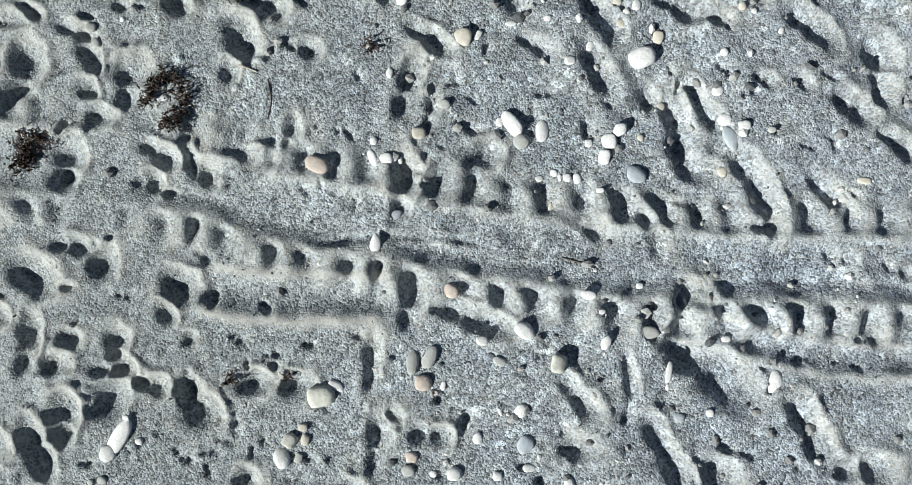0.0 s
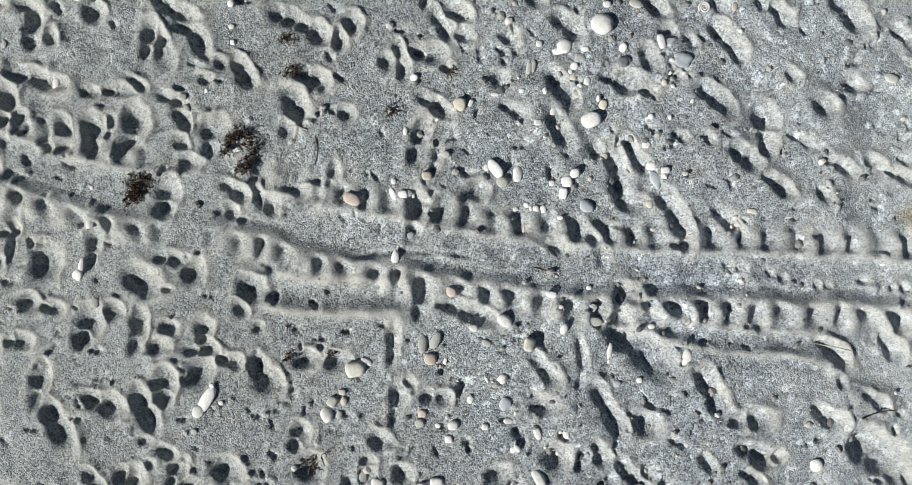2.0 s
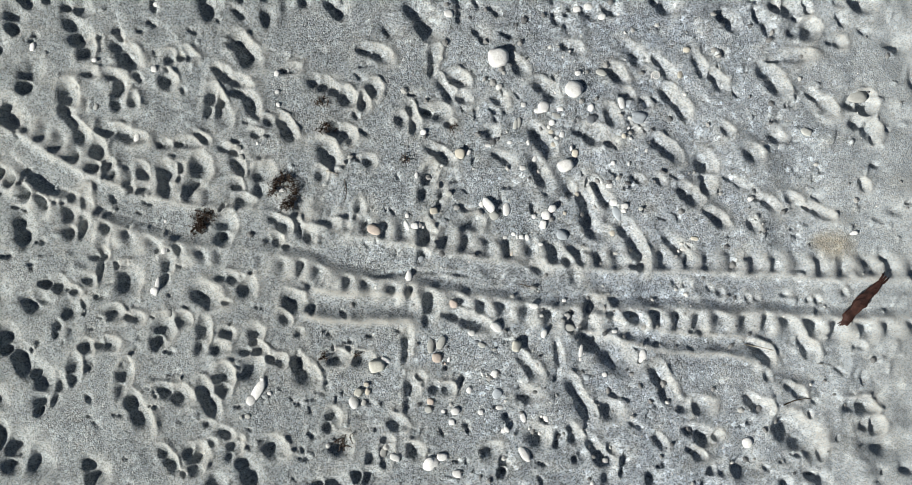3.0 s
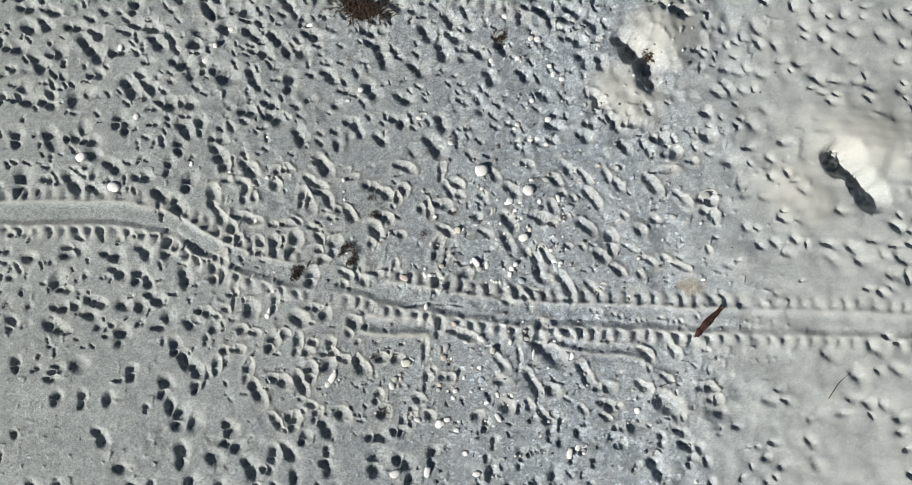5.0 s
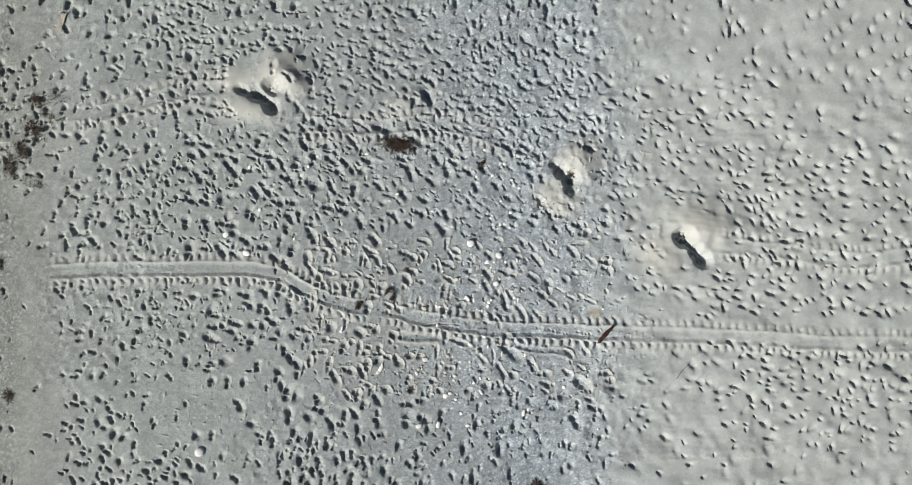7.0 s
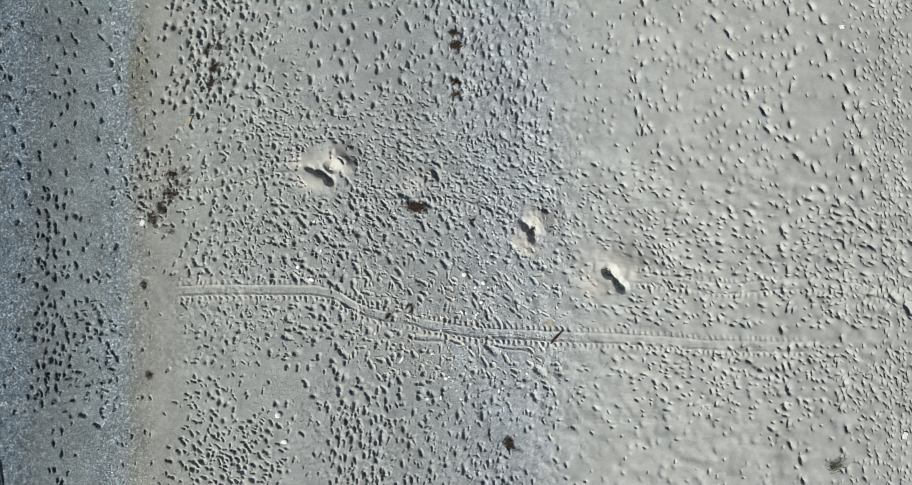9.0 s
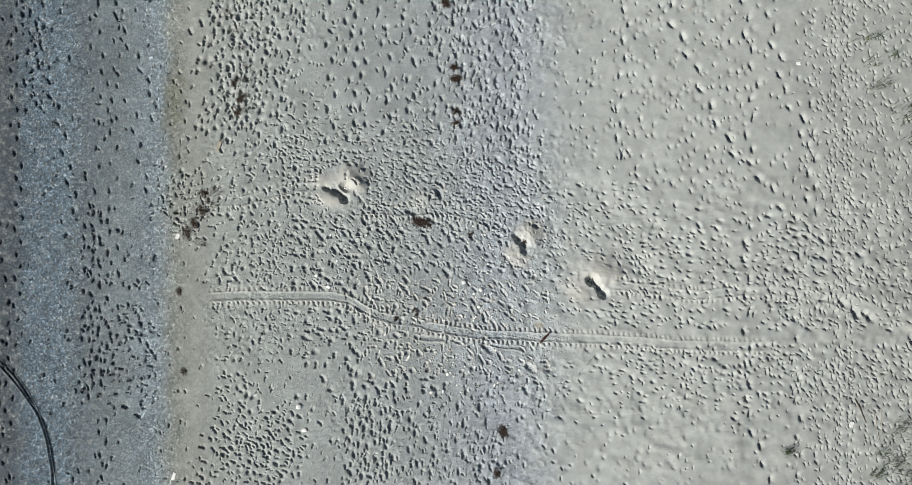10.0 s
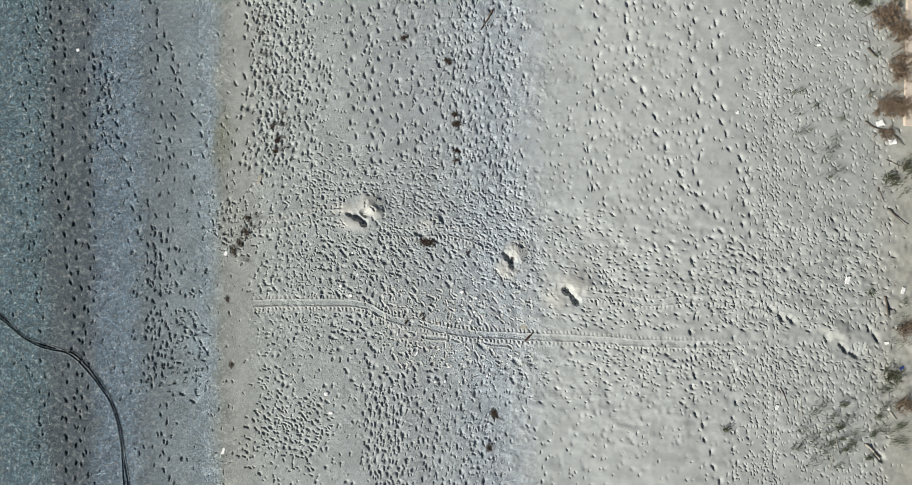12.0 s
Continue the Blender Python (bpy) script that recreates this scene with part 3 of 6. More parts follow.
dent(20.9, -0.15, -55, 0.60, 0.22, 0.11, 0.0, 0.3)
dent(20.5, 0.35, -60, 0.40, 0.18, 0.10, 0.0, 0.3)
dent(21.15, -6.05, -45, 0.75, 0.36, 0.18)

# ---- footprints and scrapes round the crawl ----
dent(-3.52, 2.14, 60, 0.16, 0.11, 0.063)
dent(-3.16, 2.12, -45, 0.29, 0.14, 0.078)
dent(-2.59, 2.08, 10, 0.16, 0.09, 0.049)
dent(-2.73, 2.06, 80, 0.10, 0.08, 0.045)
dent(-2.05, 2.13, -50, 0.31, 0.15, 0.078)
dent(-3.48, 1.93, 0, 0.12, 0.08, 0.045)
dent(-3.26, 1.91, 0, 0.12, 0.08, 0.045)
dent(-2.76, 1.85, -60, 0.14, 0.11, 0.063)
dent(-2.25, 1.94, -20, 0.16, 0.09, 0.049)
dent(-2.13, 1.87, -25, 0.25, 0.10, 0.058)
dent(-2.03, 1.68, -50, 0.29, 0.13, 0.072)
dent(-2.25, 1.58, -80, 0.29, 0.11, 0.063)
dent(-2.36, 1.65, 80, 0.25, 0.09, 0.049)
dent(-3.69, 1.66, 80, 0.29, 0.14, 0.076)
dent(-3.21, 1.71, 80, 0.29, 0.10, 0.058)
dent(-3.07, 1.66, 80, 0.11, 0.08, 0.045)
dent(-3.60, 1.42, -55, 0.33, 0.10, 0.058)
dent(-3.41, 1.23, -70, 0.20, 0.12, 0.067)
dent(-3.21, 1.37, -15, 0.37, 0.10, 0.058)
dent(-2.78, 1.27, 0, 0.12, 0.06, 0.036)
dent(-2.57, 1.28, 0, 0.20, 0.07, 0.040)
dent(-2.42, 1.34, -40, 0.12, 0.06, 0.036)
dent(-3.46, 1.08, 0, 0.12, 0.09, 0.049)
dent(-3.31, 1.08, 0, 0.10, 0.10, 0.054)
dent(-3.02, 1.03, 90, 0.12, 0.10, 0.058)
dent(-3.05, 0.86, 0, 0.16, 0.09, 0.049)
dent(-2.79, 0.94, 80, 0.25, 0.12, 0.067)
dent(-2.48, 0.98, 70, 0.31, 0.12, 0.067)
dent(-2.64, 1.01, 80, 0.16, 0.06, 0.031)
dent(-2.18, 1.22, -20, 0.20, 0.07, 0.040)
dent(-2.11, 1.08, -60, 0.16, 0.10, 0.058)
dent(-2.13, 0.89, 0, 0.10, 0.10, 0.054)
dent(-1.89, 0.93, 75, 0.25, 0.12, 0.067)
dent(-2.06, 0.74, 0, 0.16, 0.10, 0.058)
dent(-1.65, 1.41, -50, 0.25, 0.10, 0.058)
dent(-1.80, 1.48, 0, 0.10, 0.07, 0.040)
dent(-1.94, 1.36, 0, 0.10, 0.08, 0.045)
dent(-1.61, 1.96, 10, 0.16, 0.07, 0.040)
dent(-1.36, 1.81, -30, 0.20, 0.11, 0.063)
dent(-1.17, 1.72, -25, 0.26, 0.11, 0.054)
dent(-0.84, 2.12, -20, 0.26, 0.10, 0.049)
dent(-1.15, 1.36, -20, 0.22, 0.11, 0.054)
dent(-1.28, 1.17, -55, 0.23, 0.14, 0.076)
dent(-1.34, 0.98, 60, 0.12, 0.08, 0.045)
dent(-0.89, 1.09, 0, 0.11, 0.09, 0.045)
dent(-0.84, 1.76, 0, 0.11, 0.11, 0.054)
dent(-0.94, 1.64, 80, 0.13, 0.08, 0.040)
dent(-0.29, 2.02, 85, 0.26, 0.08, 0.040)
dent(-0.08, 1.85, -20, 0.18, 0.11, 0.058)
dent(-0.17, 1.76, -60, 0.22, 0.09, 0.045)
dent(-0.49, 1.50, -80, 0.26, 0.08, 0.040)
dent(-0.29, 1.54, -10, 0.22, 0.11, 0.058)
dent(-0.60, 1.47, -30, 0.13, 0.10, 0.049)
dent(-0.15, 1.45, 0, 0.09, 0.07, 0.036)
dent(-0.25, 1.16, -35, 0.26, 0.09, 0.045)
dent(-0.36, 0.88, 75, 0.31, 0.10, 0.049)
dent(-0.23, 0.76, 80, 0.18, 0.06, 0.031)
dent(-3.67, 0.56, 75, 0.33, 0.14, 0.076)
dent(-2.25, 0.48, 80, 0.25, 0.14, 0.076)
dent(-1.73, 0.53, -35, 0.20, 0.09, 0.049)
dent(-1.78, 0.38, 10, 0.15, 0.08, 0.045)
dent(-1.54, 0.50, -75, 0.20, 0.07, 0.040)
dent(-1.46, 0.41, 60, 0.12, 0.10, 0.054)
dent(-1.20, 0.48, 0, 0.16, 0.10, 0.054)
dent(-0.99, 0.64, 70, 0.18, 0.07, 0.036)
dent(-0.39, 0.33, 80, 0.31, 0.10, 0.049)
dent(-3.55, 0.61, 85, 0.37, 0.10, 0.058)
dent(-3.41, 0.24, 0, 0.16, 0.09, 0.049)
dent(-3.51, 0.03, 0, 0.12, 0.08, 0.045)
dent(-3.39, 0.20, 85, 0.29, 0.08, 0.045)
dent(-3.68, -0.08, -10, 0.16, 0.07, 0.040)
dent(-3.16, -0.02, 60, 0.25, 0.16, 0.078)
dent(-2.78, 0.10, 80, 0.29, 0.10, 0.058)
dent(-2.44, -0.14, -20, 0.25, 0.16, 0.078)
dent(-2.21, 0.03, 0, 0.20, 0.08, 0.045)
dent(-2.03, -0.07, 70, 0.16, 0.14, 0.078)
dent(-2.23, -0.18, 0, 0.08, 0.05, 0.027)
dent(-1.60, -0.19, -50, 0.16, 0.13, 0.072)
dent(-1.68, -0.33, -40, 0.10, 0.08, 0.045)
dent(-1.54, -0.48, 0, 0.07, 0.06, 0.036)
dent(-3.26, -0.30, -20, 0.16, 0.10, 0.058)
dent(-3.07, -0.33, 0, 0.16, 0.07, 0.040)
dent(-3.70, -0.28, 60, 0.16, 0.12, 0.067)
dent(-3.80, -0.45, 85, 0.16, 0.08, 0.045)
dent(-2.83, -0.49, 70, 0.29, 0.14, 0.076)
dent(-2.64, -0.35, -10, 0.12, 0.10, 0.054)
dent(-2.45, -0.52, 80, 0.29, 0.10, 0.054)
dent(-3.53, -0.60, 0, 0.12, 0.10, 0.058)
dent(-3.34, -0.57, 0, 0.20, 0.08, 0.045)
dent(-2.21, -0.48, 0, 0.12, 0.08, 0.045)
dent(-2.28, -0.62, 0, 0.15, 0.09, 0.049)
dent(-1.94, -0.52, 80, 0.20, 0.10, 0.054)
dent(-1.97, -0.65, 0, 0.20, 0.10, 0.058)
dent(-1.75, -0.72, 0, 0.16, 0.09, 0.049)
dent(-1.51, -0.83, -60, 0.25, 0.14, 0.078)
dent(-1.20, -0.71, 0, 0.16, 0.10, 0.058)
dent(-0.99, -0.74, 0, 0.16, 0.11, 0.054)
dent(-1.99, -0.85, 60, 0.20, 0.14, 0.076)
dent(-2.25, -0.93, 80, 0.25, 0.12, 0.067)
dent(-3.65, -0.83, 80, 0.25, 0.10, 0.054)
dent(-3.19, -0.93, 75, 0.29, 0.10, 0.058)
dent(-3.04, -1.21, -60, 0.33, 0.14, 0.076)
dent(-3.80, -1.02, 80, 0.29, 0.09, 0.049)
dent(-2.71, -1.04, -20, 0.29, 0.12, 0.067)
dent(-2.37, -1.09, -70, 0.29, 0.12, 0.067)
dent(-2.38, -1.31, 0, 0.10, 0.06, 0.036)
dent(-2.23, -1.40, 0, 0.12, 0.10, 0.058)
dent(-2.09, -1.45, 0, 0.07, 0.06, 0.031)
dent(-2.18, -1.57, 70, 0.20, 0.10, 0.054)
dent(-2.57, -1.57, 0, 0.11, 0.10, 0.058)
dent(-2.35, -1.50, 0, 0.08, 0.06, 0.036)
dent(-2.76, -1.64, -60, 0.25, 0.10, 0.058)
dent(-1.80, -1.54, 0, 0.19, 0.14, 0.076)
dent(-1.25, -1.31, 60, 0.20, 0.11, 0.063)
dent(-1.20, -1.52, 0, 0.20, 0.14, 0.076)
dent(-0.51, -1.05, 80, 0.26, 0.09, 0.045)
dent(-0.42, -0.88, 0, 0.09, 0.06, 0.031)
dent(-0.23, -1.00, 0, 0.18, 0.10, 0.049)
dent(-0.66, -1.31, 0, 0.15, 0.11, 0.058)
dent(-0.73, -1.47, 0, 0.09, 0.07, 0.036)
dent(-0.75, -1.62, 85, 0.18, 0.09, 0.045)
dent(-0.47, -1.57, -60, 0.13, 0.11, 0.054)
dent(-0.54, -0.62, 85, 0.26, 0.07, 0.036)
dent(-0.35, -0.29, 80, 0.26, 0.10, 0.049)
dent(-0.04, -0.34, -15, 0.37, 0.10, 0.049)
dent(0.47, 1.99, -55, 0.22, 0.09, 0.045, 0.2)
dent(0.73, 1.75, -40, 0.22, 0.11, 0.054, 0.2)
dent(1.53, 2.08, -45, 0.26, 0.10, 0.049, 0.2)
dent(1.81, 1.93, -60, 0.22, 0.08, 0.040, 0.2)
dent(1.37, 1.89, -45, 0.18, 0.11, 0.054, 0.2)
dent(1.48, 1.70, -30, 0.11, 0.08, 0.040, 0.2)
dent(2.14, 1.95, -65, 0.22, 0.07, 0.036, 0.2)
dent(2.29, 1.81, -50, 0.18, 0.09, 0.045, 0.2)
dent(2.78, 1.83, -55, 0.31, 0.11, 0.058, 0.2)
dent(3.22, 1.62, -40, 0.26, 0.08, 0.040, 0.2)
dent(1.91, 1.65, -50, 0.26, 0.10, 0.049, 0.2)
dent(1.98, 1.55, -60, 0.13, 0.09, 0.045, 0.2)
dent(1.34, 1.51, -70, 0.18, 0.09, 0.045, 0.2)
dent(1.65, 1.62, -60, 0.11, 0.05, 0.027, 0.2)
dent(0.30, 1.68, -20, 0.13, 0.08, 0.040, 0.2)
dent(-0.03, 1.68, -20, 0.13, 0.08, 0.040)
dent(0.96, 2.13, -20, 0.18, 0.08, 0.040, 0.2)
dent(1.11, 1.35, -20, 0.26, 0.12, 0.063, 0.2)
dent(1.29, 1.27, -10, 0.18, 0.06, 0.031, 0.2)
dent(1.53, 1.37, 0, 0.11, 0.07, 0.036, 0.2)
dent(0.70, 1.28, -50, 0.26, 0.11, 0.054, 0.2)
dent(0.35, 1.13, -30, 0.18, 0.07, 0.036, 0.2)
dent(0.23, 1.35, 0, 0.13, 0.08, 0.040, 0.2)
dent(0.68, 0.99, -60, 0.31, 0.10, 0.049, 0.2)
dent(1.81, 1.20, -35, 0.26, 0.10, 0.049, 0.2)
dent(2.17, 1.06, -60, 0.18, 0.13, 0.067, 0.2)
dent(2.20, 0.89, -70, 0.18, 0.10, 0.049, 0.2)
dent(2.61, 1.13, -40, 0.16, 0.11, 0.054, 0.2)
dent(2.38, 1.36, -60, 0.11, 0.07, 0.036, 0.2)
dent(2.05, 0.77, -30, 0.22, 0.11, 0.054, 0.2)
dent(2.28, 0.58, -40, 0.22, 0.08, 0.040, 0.2)
dent(2.47, 0.89, -30, 0.22, 0.05, 0.027, 0.2)
dent(1.57, 0.93, -30, 0.11, 0.06, 0.031, 0.2)
dent(1.76, 0.91, -40, 0.10, 0.06, 0.031, 0.2)
dent(1.24, 0.80, -55, 0.31, 0.08, 0.040, 0.2)
dent(0.96, 0.82, -60, 0.13, 0.08, 0.040, 0.2)
dent(1.11, 0.64, -70, 0.37, 0.12, 0.063, 0.2)
dent(1.20, 0.44, -20, 0.18, 0.11, 0.054, 0.2)
dent(1.50, 0.37, -60, 0.35, 0.11, 0.054, 0.2)
dent(1.90, 0.32, -50, 0.22, 0.08, 0.040, 0.2)
dent(2.70, 0.72, -30, 0.22, 0.08, 0.040, 0.2)
dent(2.61, 0.51, -60, 0.11, 0.07, 0.036, 0.2)
dent(2.98, 0.70, -50, 0.16, 0.08, 0.040, 0.2)
dent(3.17, 0.63, -20, 0.26, 0.06, 0.031, 0.2)
dent(3.59, 0.86, -60, 0.11, 0.06, 0.031, 0.2)
dent(0.04, 0.52, 0, 0.16, 0.11, 0.054)
dent(2.82, 1.31, 0, 0.11, 0.09, 0.045, 0.2)
dent(2.92, 2.02, 5, 0.31, 0.07, 0.036, 0.2)
dent(3.36, 2.16, 0, 0.13, 0.06, 0.031, 0.2)
dent(0.96, 0.11, -65, 0.24, 0.08, 0.040, 0.2)
dent(0.63, 0.14, -20, 0.22, 0.08, 0.040, 0.2)
dent(1.57, 0.13, -10, 0.13, 0.07, 0.036, 0.2)
dent(1.17, -0.24, 0, 0.15, 0.12, 0.063, 0.2)
dent(1.25, -0.64, -35, 0.48, 0.18, 0.078, 0.2)
dent(1.10, -0.45, 0, 0.13, 0.11, 0.054, 0.2)
dent(0.84, -0.65, -80, 0.22, 0.06, 0.031, 0.2)
dent(0.55, -0.76, -50, 0.26, 0.08, 0.040, 0.2)
dent(1.78, -0.95, -60, 0.35, 0.12, 0.063, 0.2)
dent(1.97, -1.14, 0, 0.13, 0.09, 0.045, 0.2)
dent(2.13, -1.14, -10, 0.18, 0.11, 0.054, 0.2)
dent(1.03, -1.09, -60, 0.35, 0.11, 0.058, 0.2)
dent(1.31, -1.19, -20, 0.18, 0.11, 0.058, 0.2)
dent(2.63, -1.14, -40, 0.22, 0.11, 0.054, 0.2)
dent(2.98, -1.42, -40, 0.39, 0.21, 0.078, 0.2)
dent(2.09, -1.40, -20, 0.22, 0.12, 0.063, 0.2)
dent(2.27, -1.42, 0, 0.09, 0.07, 0.036, 0.2)
dent(1.75, -1.47, -50, 0.13, 0.07, 0.036, 0.2)
dent(0.98, -1.40, -70, 0.18, 0.09, 0.045, 0.2)
dent(1.19, -1.56, -50, 0.26, 0.11, 0.058, 0.2)
dent(0.53, -1.05, 0, 0.18, 0.11, 0.054, 0.2)
dent(0.63, -1.44, 0, 0.16, 0.16, 0.078, 0.2)
dent(0.22, -1.57, 0, 0.13, 0.11, 0.054, 0.2)
dent(2.65, -0.62, -40, 0.26, 0.08, 0.040, 0.2)
dent(2.72, -0.86, -60, 0.09, 0.06, 0.031, 0.2)
dent(2.97, -1.00, -40, 0.18, 0.07, 0.036, 0.2)
dent(3.07, -0.58, -60, 0.22, 0.09, 0.045, 0.2)
dent(2.08, -1.57, -30, 0.18, 0.07, 0.036, 0.2)
dent(3.56, -0.60, 0, 0.09, 0.05, 0.027, 0.2)
dent(1.92, -0.01, -50, 0.06, 0.05, 0.025, 0.2)
dent(2.02, -0.03, -40, 0.07, 0.05, 0.025, 0.2)
dent(2.23, -0.07, -50, 0.06, 0.04, 0.022, 0.2)
dent(2.32, -0.10, -40, 0.07, 0.05, 0.025, 0.2)
dent(2.58, -0.17, -60, 0.06, 0.04, 0.022, 0.2)
dent(2.65, -0.17, -60, 0.06, 0.04, 0.022, 0.2)
dent(2.91, -0.13, 0, 0.06, 0.04, 0.022, 0.2)
dent(3.12, -0.18, -60, 0.05, 0.04, 0.022, 0.2)
dent(3.21, -0.18, -60, 0.05, 0.04, 0.022, 0.2)
dent(3.44, -0.11, -50, 0.06, 0.04, 0.022, 0.2)
dent(-6.53, 4.55, 0, 0.29, 0.16, 0.078)
dent(-6.13, 4.50, -30, 0.26, 0.14, 0.078)
dent(-6.48, 4.25, -30, 0.24, 0.16, 0.078)
dent(-6.22, 4.29, -50, 0.24, 0.14, 0.078)
dent(-5.78, 4.24, 0, 0.26, 0.14, 0.078)
dent(-5.47, 4.14, -40, 0.24, 0.14, 0.078)
dent(-6.34, 3.72, -60, 0.34, 0.19, 0.078)
dent(-6.70, 3.94, 0, 0.29, 0.16, 0.078)
dent(-6.08, 3.85, 10, 0.29, 0.16, 0.078)
dent(-5.76, 3.15, 70, 0.33, 0.22, 0.078)
dent(-5.59, 3.23, 0, 0.24, 0.16, 0.078)
dent(-6.57, 3.28, 60, 0.29, 0.16, 0.078)
dent(-6.17, 3.10, -20, 0.29, 0.16, 0.078)
dent(-6.48, 3.15, 0, 0.24, 0.16, 0.078)
dent(-6.13, 3.23, -60, 0.20, 0.13, 0.078)
dent(-5.47, 3.53, 10, 0.23, 0.13, 0.078)
dent(-5.64, 4.02, -50, 0.24, 0.16, 0.078)
dent(-5.46, 3.84, -40, 0.33, 0.19, 0.078)
dent(-5.11, 3.88, 10, 0.29, 0.16, 0.078)
dent(-4.85, 4.27, 0, 0.20, 0.13, 0.078)
dent(-4.63, 4.22, -20, 0.26, 0.14, 0.078)
dent(-4.54, 4.00, -50, 0.29, 0.16, 0.078)
dent(-4.32, 4.04, -60, 0.24, 0.14, 0.078)
dent(-4.23, 3.69, -20, 0.26, 0.14, 0.078)
dent(-4.93, 3.31, -60, 0.37, 0.20, 0.078)
dent(-4.67, 3.35, -40, 0.31, 0.17, 0.078)
dent(-4.81, 3.52, 0, 0.16, 0.13, 0.078)
dent(-4.41, 3.09, -10, 0.29, 0.16, 0.078)
dent(-4.05, 3.61, -50, 0.43, 0.24, 0.078)
dent(-3.84, 3.64, 75, 0.29, 0.16, 0.078)
dent(-3.92, 4.08, 60, 0.41, 0.24, 0.078)
dent(-3.53, 4.12, 70, 0.37, 0.20, 0.078)
dent(-3.58, 4.42, 0, 0.24, 0.16, 0.078)
dent(-3.75, 4.47, -60, 0.29, 0.16, 0.078)
dent(-3.27, 4.46, -10, 0.29, 0.16, 0.078)
dent(-3.10, 4.11, -30, 0.26, 0.14, 0.078)
dent(-3.01, 3.85, -15, 0.29, 0.16, 0.078)
dent(-2.75, 4.02, -40, 0.26, 0.14, 0.078)
dent(-2.58, 3.84, -60, 0.21, 0.13, 0.078)
dent(-3.57, 3.51, -40, 0.43, 0.24, 0.078)
dent(-3.10, 3.46, -65, 0.26, 0.14, 0.078)
dent(-2.53, 3.37, 80, 0.29, 0.16, 0.078)
dent(-2.40, 3.84, -30, 0.29, 0.16, 0.078)
dent(-2.23, 4.10, -20, 0.24, 0.14, 0.078)
dent(-3.19, 2.94, -10, 0.26, 0.14, 0.078)
dent(-2.75, 2.85, -30, 0.31, 0.17, 0.078)
dent(-2.84, 3.07, -20, 0.23, 0.13, 0.078)
dent(-5.64, 2.70, 60, 0.20, 0.13, 0.078)
dent(-5.81, 2.58, 20, 0.24, 0.14, 0.078)
dent(-5.55, 2.53, -15, 0.29, 0.16, 0.078)
dent(-6.12, 2.54, -70, 0.36, 0.20, 0.078)
dent(-5.50, 2.32, 0, 0.21, 0.19, 0.078)
dent(-6.65, 2.59, 80, 0.29, 0.16, 0.078)
dent(-5.11, 2.83, 70, 0.29, 0.16, 0.078)
dent(-4.98, 2.74, 80, 0.26, 0.14, 0.078)
dent(-4.10, 3.08, -10, 0.26, 0.14, 0.078)
dent(-4.12, 2.69, -60, 0.33, 0.19, 0.078)
dent(-3.88, 2.73, 85, 0.26, 0.14, 0.078)
dent(-3.62, 2.55, 0, 0.23, 0.13, 0.078)
dent(-4.19, 2.43, 80, 0.29, 0.16, 0.078)
dent(-3.62, 2.34, -60, 0.31, 0.17, 0.078)
dent(-4.36, 2.13, 80, 0.26, 0.14, 0.078)
dent(-5.19, 2.14, -40, 0.31, 0.17, 0.078)
dent(-4.76, 2.00, 5, 0.26, 0.14, 0.078)
dent(-5.81, 1.93, -60, 0.37, 0.20, 0.078)
dent(-5.46, 1.81, -30, 0.26, 0.14, 0.078)
dent(-6.56, 1.91, 80, 0.37, 0.20, 0.078)
dent(-6.17, 1.97, -5, 0.20, 0.11, 0.070)
dent(-4.05, 1.89, 75, 0.31, 0.17, 0.078)
dent(-4.23, 1.57, -65, 0.33, 0.20, 0.078)
dent(-4.45, 1.70, -30, 0.29, 0.16, 0.078)
dent(-2.40, 2.59, -70, 0.31, 0.17, 0.078)
dent(-1.97, 3.49, -40, 0.26, 0.14, 0.078)
dent(-1.89, 3.40, -30, 0.16, 0.11, 0.070)
dent(-1.27, 3.92, -30, 0.31, 0.17, 0.078)
dent(-1.36, 4.13, -20, 0.26, 0.14, 0.078)
dent(-1.14, 3.70, -60, 0.29, 0.16, 0.078)
dent(-1.32, 3.22, -50, 0.31, 0.17, 0.078)
dent(-0.85, 3.13, -30, 0.26, 0.14, 0.078)
dent(-0.63, 3.56, -30, 0.31, 0.17, 0.078)
dent(-0.50, 4.08, -60, 0.29, 0.16, 0.078)
dent(-0.15, 4.25, -60, 0.29, 0.16, 0.078)
dent(-0.28, 3.82, -70, 0.33, 0.19, 0.078)
dent(-0.93, 2.79, -35, 0.26, 0.14, 0.078)
dent(-0.41, 2.40, -55, 0.37, 0.20, 0.078)
dent(-0.29, 2.74, -60, 0.26, 0.14, 0.078)
dent(-1.63, 2.75, -30, 0.23, 0.13, 0.078)
dent(-1.20, 2.53, -40, 0.23, 0.13, 0.078)
dent(-0.11, 4.03, -30, 0.26, 0.14, 0.078)
dent(0.23, 3.81, -30, 0.26, 0.14, 0.078)
dent(0.62, 3.85, -60, 0.24, 0.14, 0.078)
dent(0.92, 3.46, -50, 0.26, 0.14, 0.078)
dent(1.18, 4.40, -30, 0.26, 0.14, 0.078)
dent(1.65, 4.39, -35, 0.26, 0.14, 0.078)
dent(1.95, 4.17, -40, 0.26, 0.14, 0.078)
dent(1.69, 3.96, -20, 0.26, 0.14, 0.078)
dent(2.07, 3.61, -75, 0.23, 0.13, 0.078)
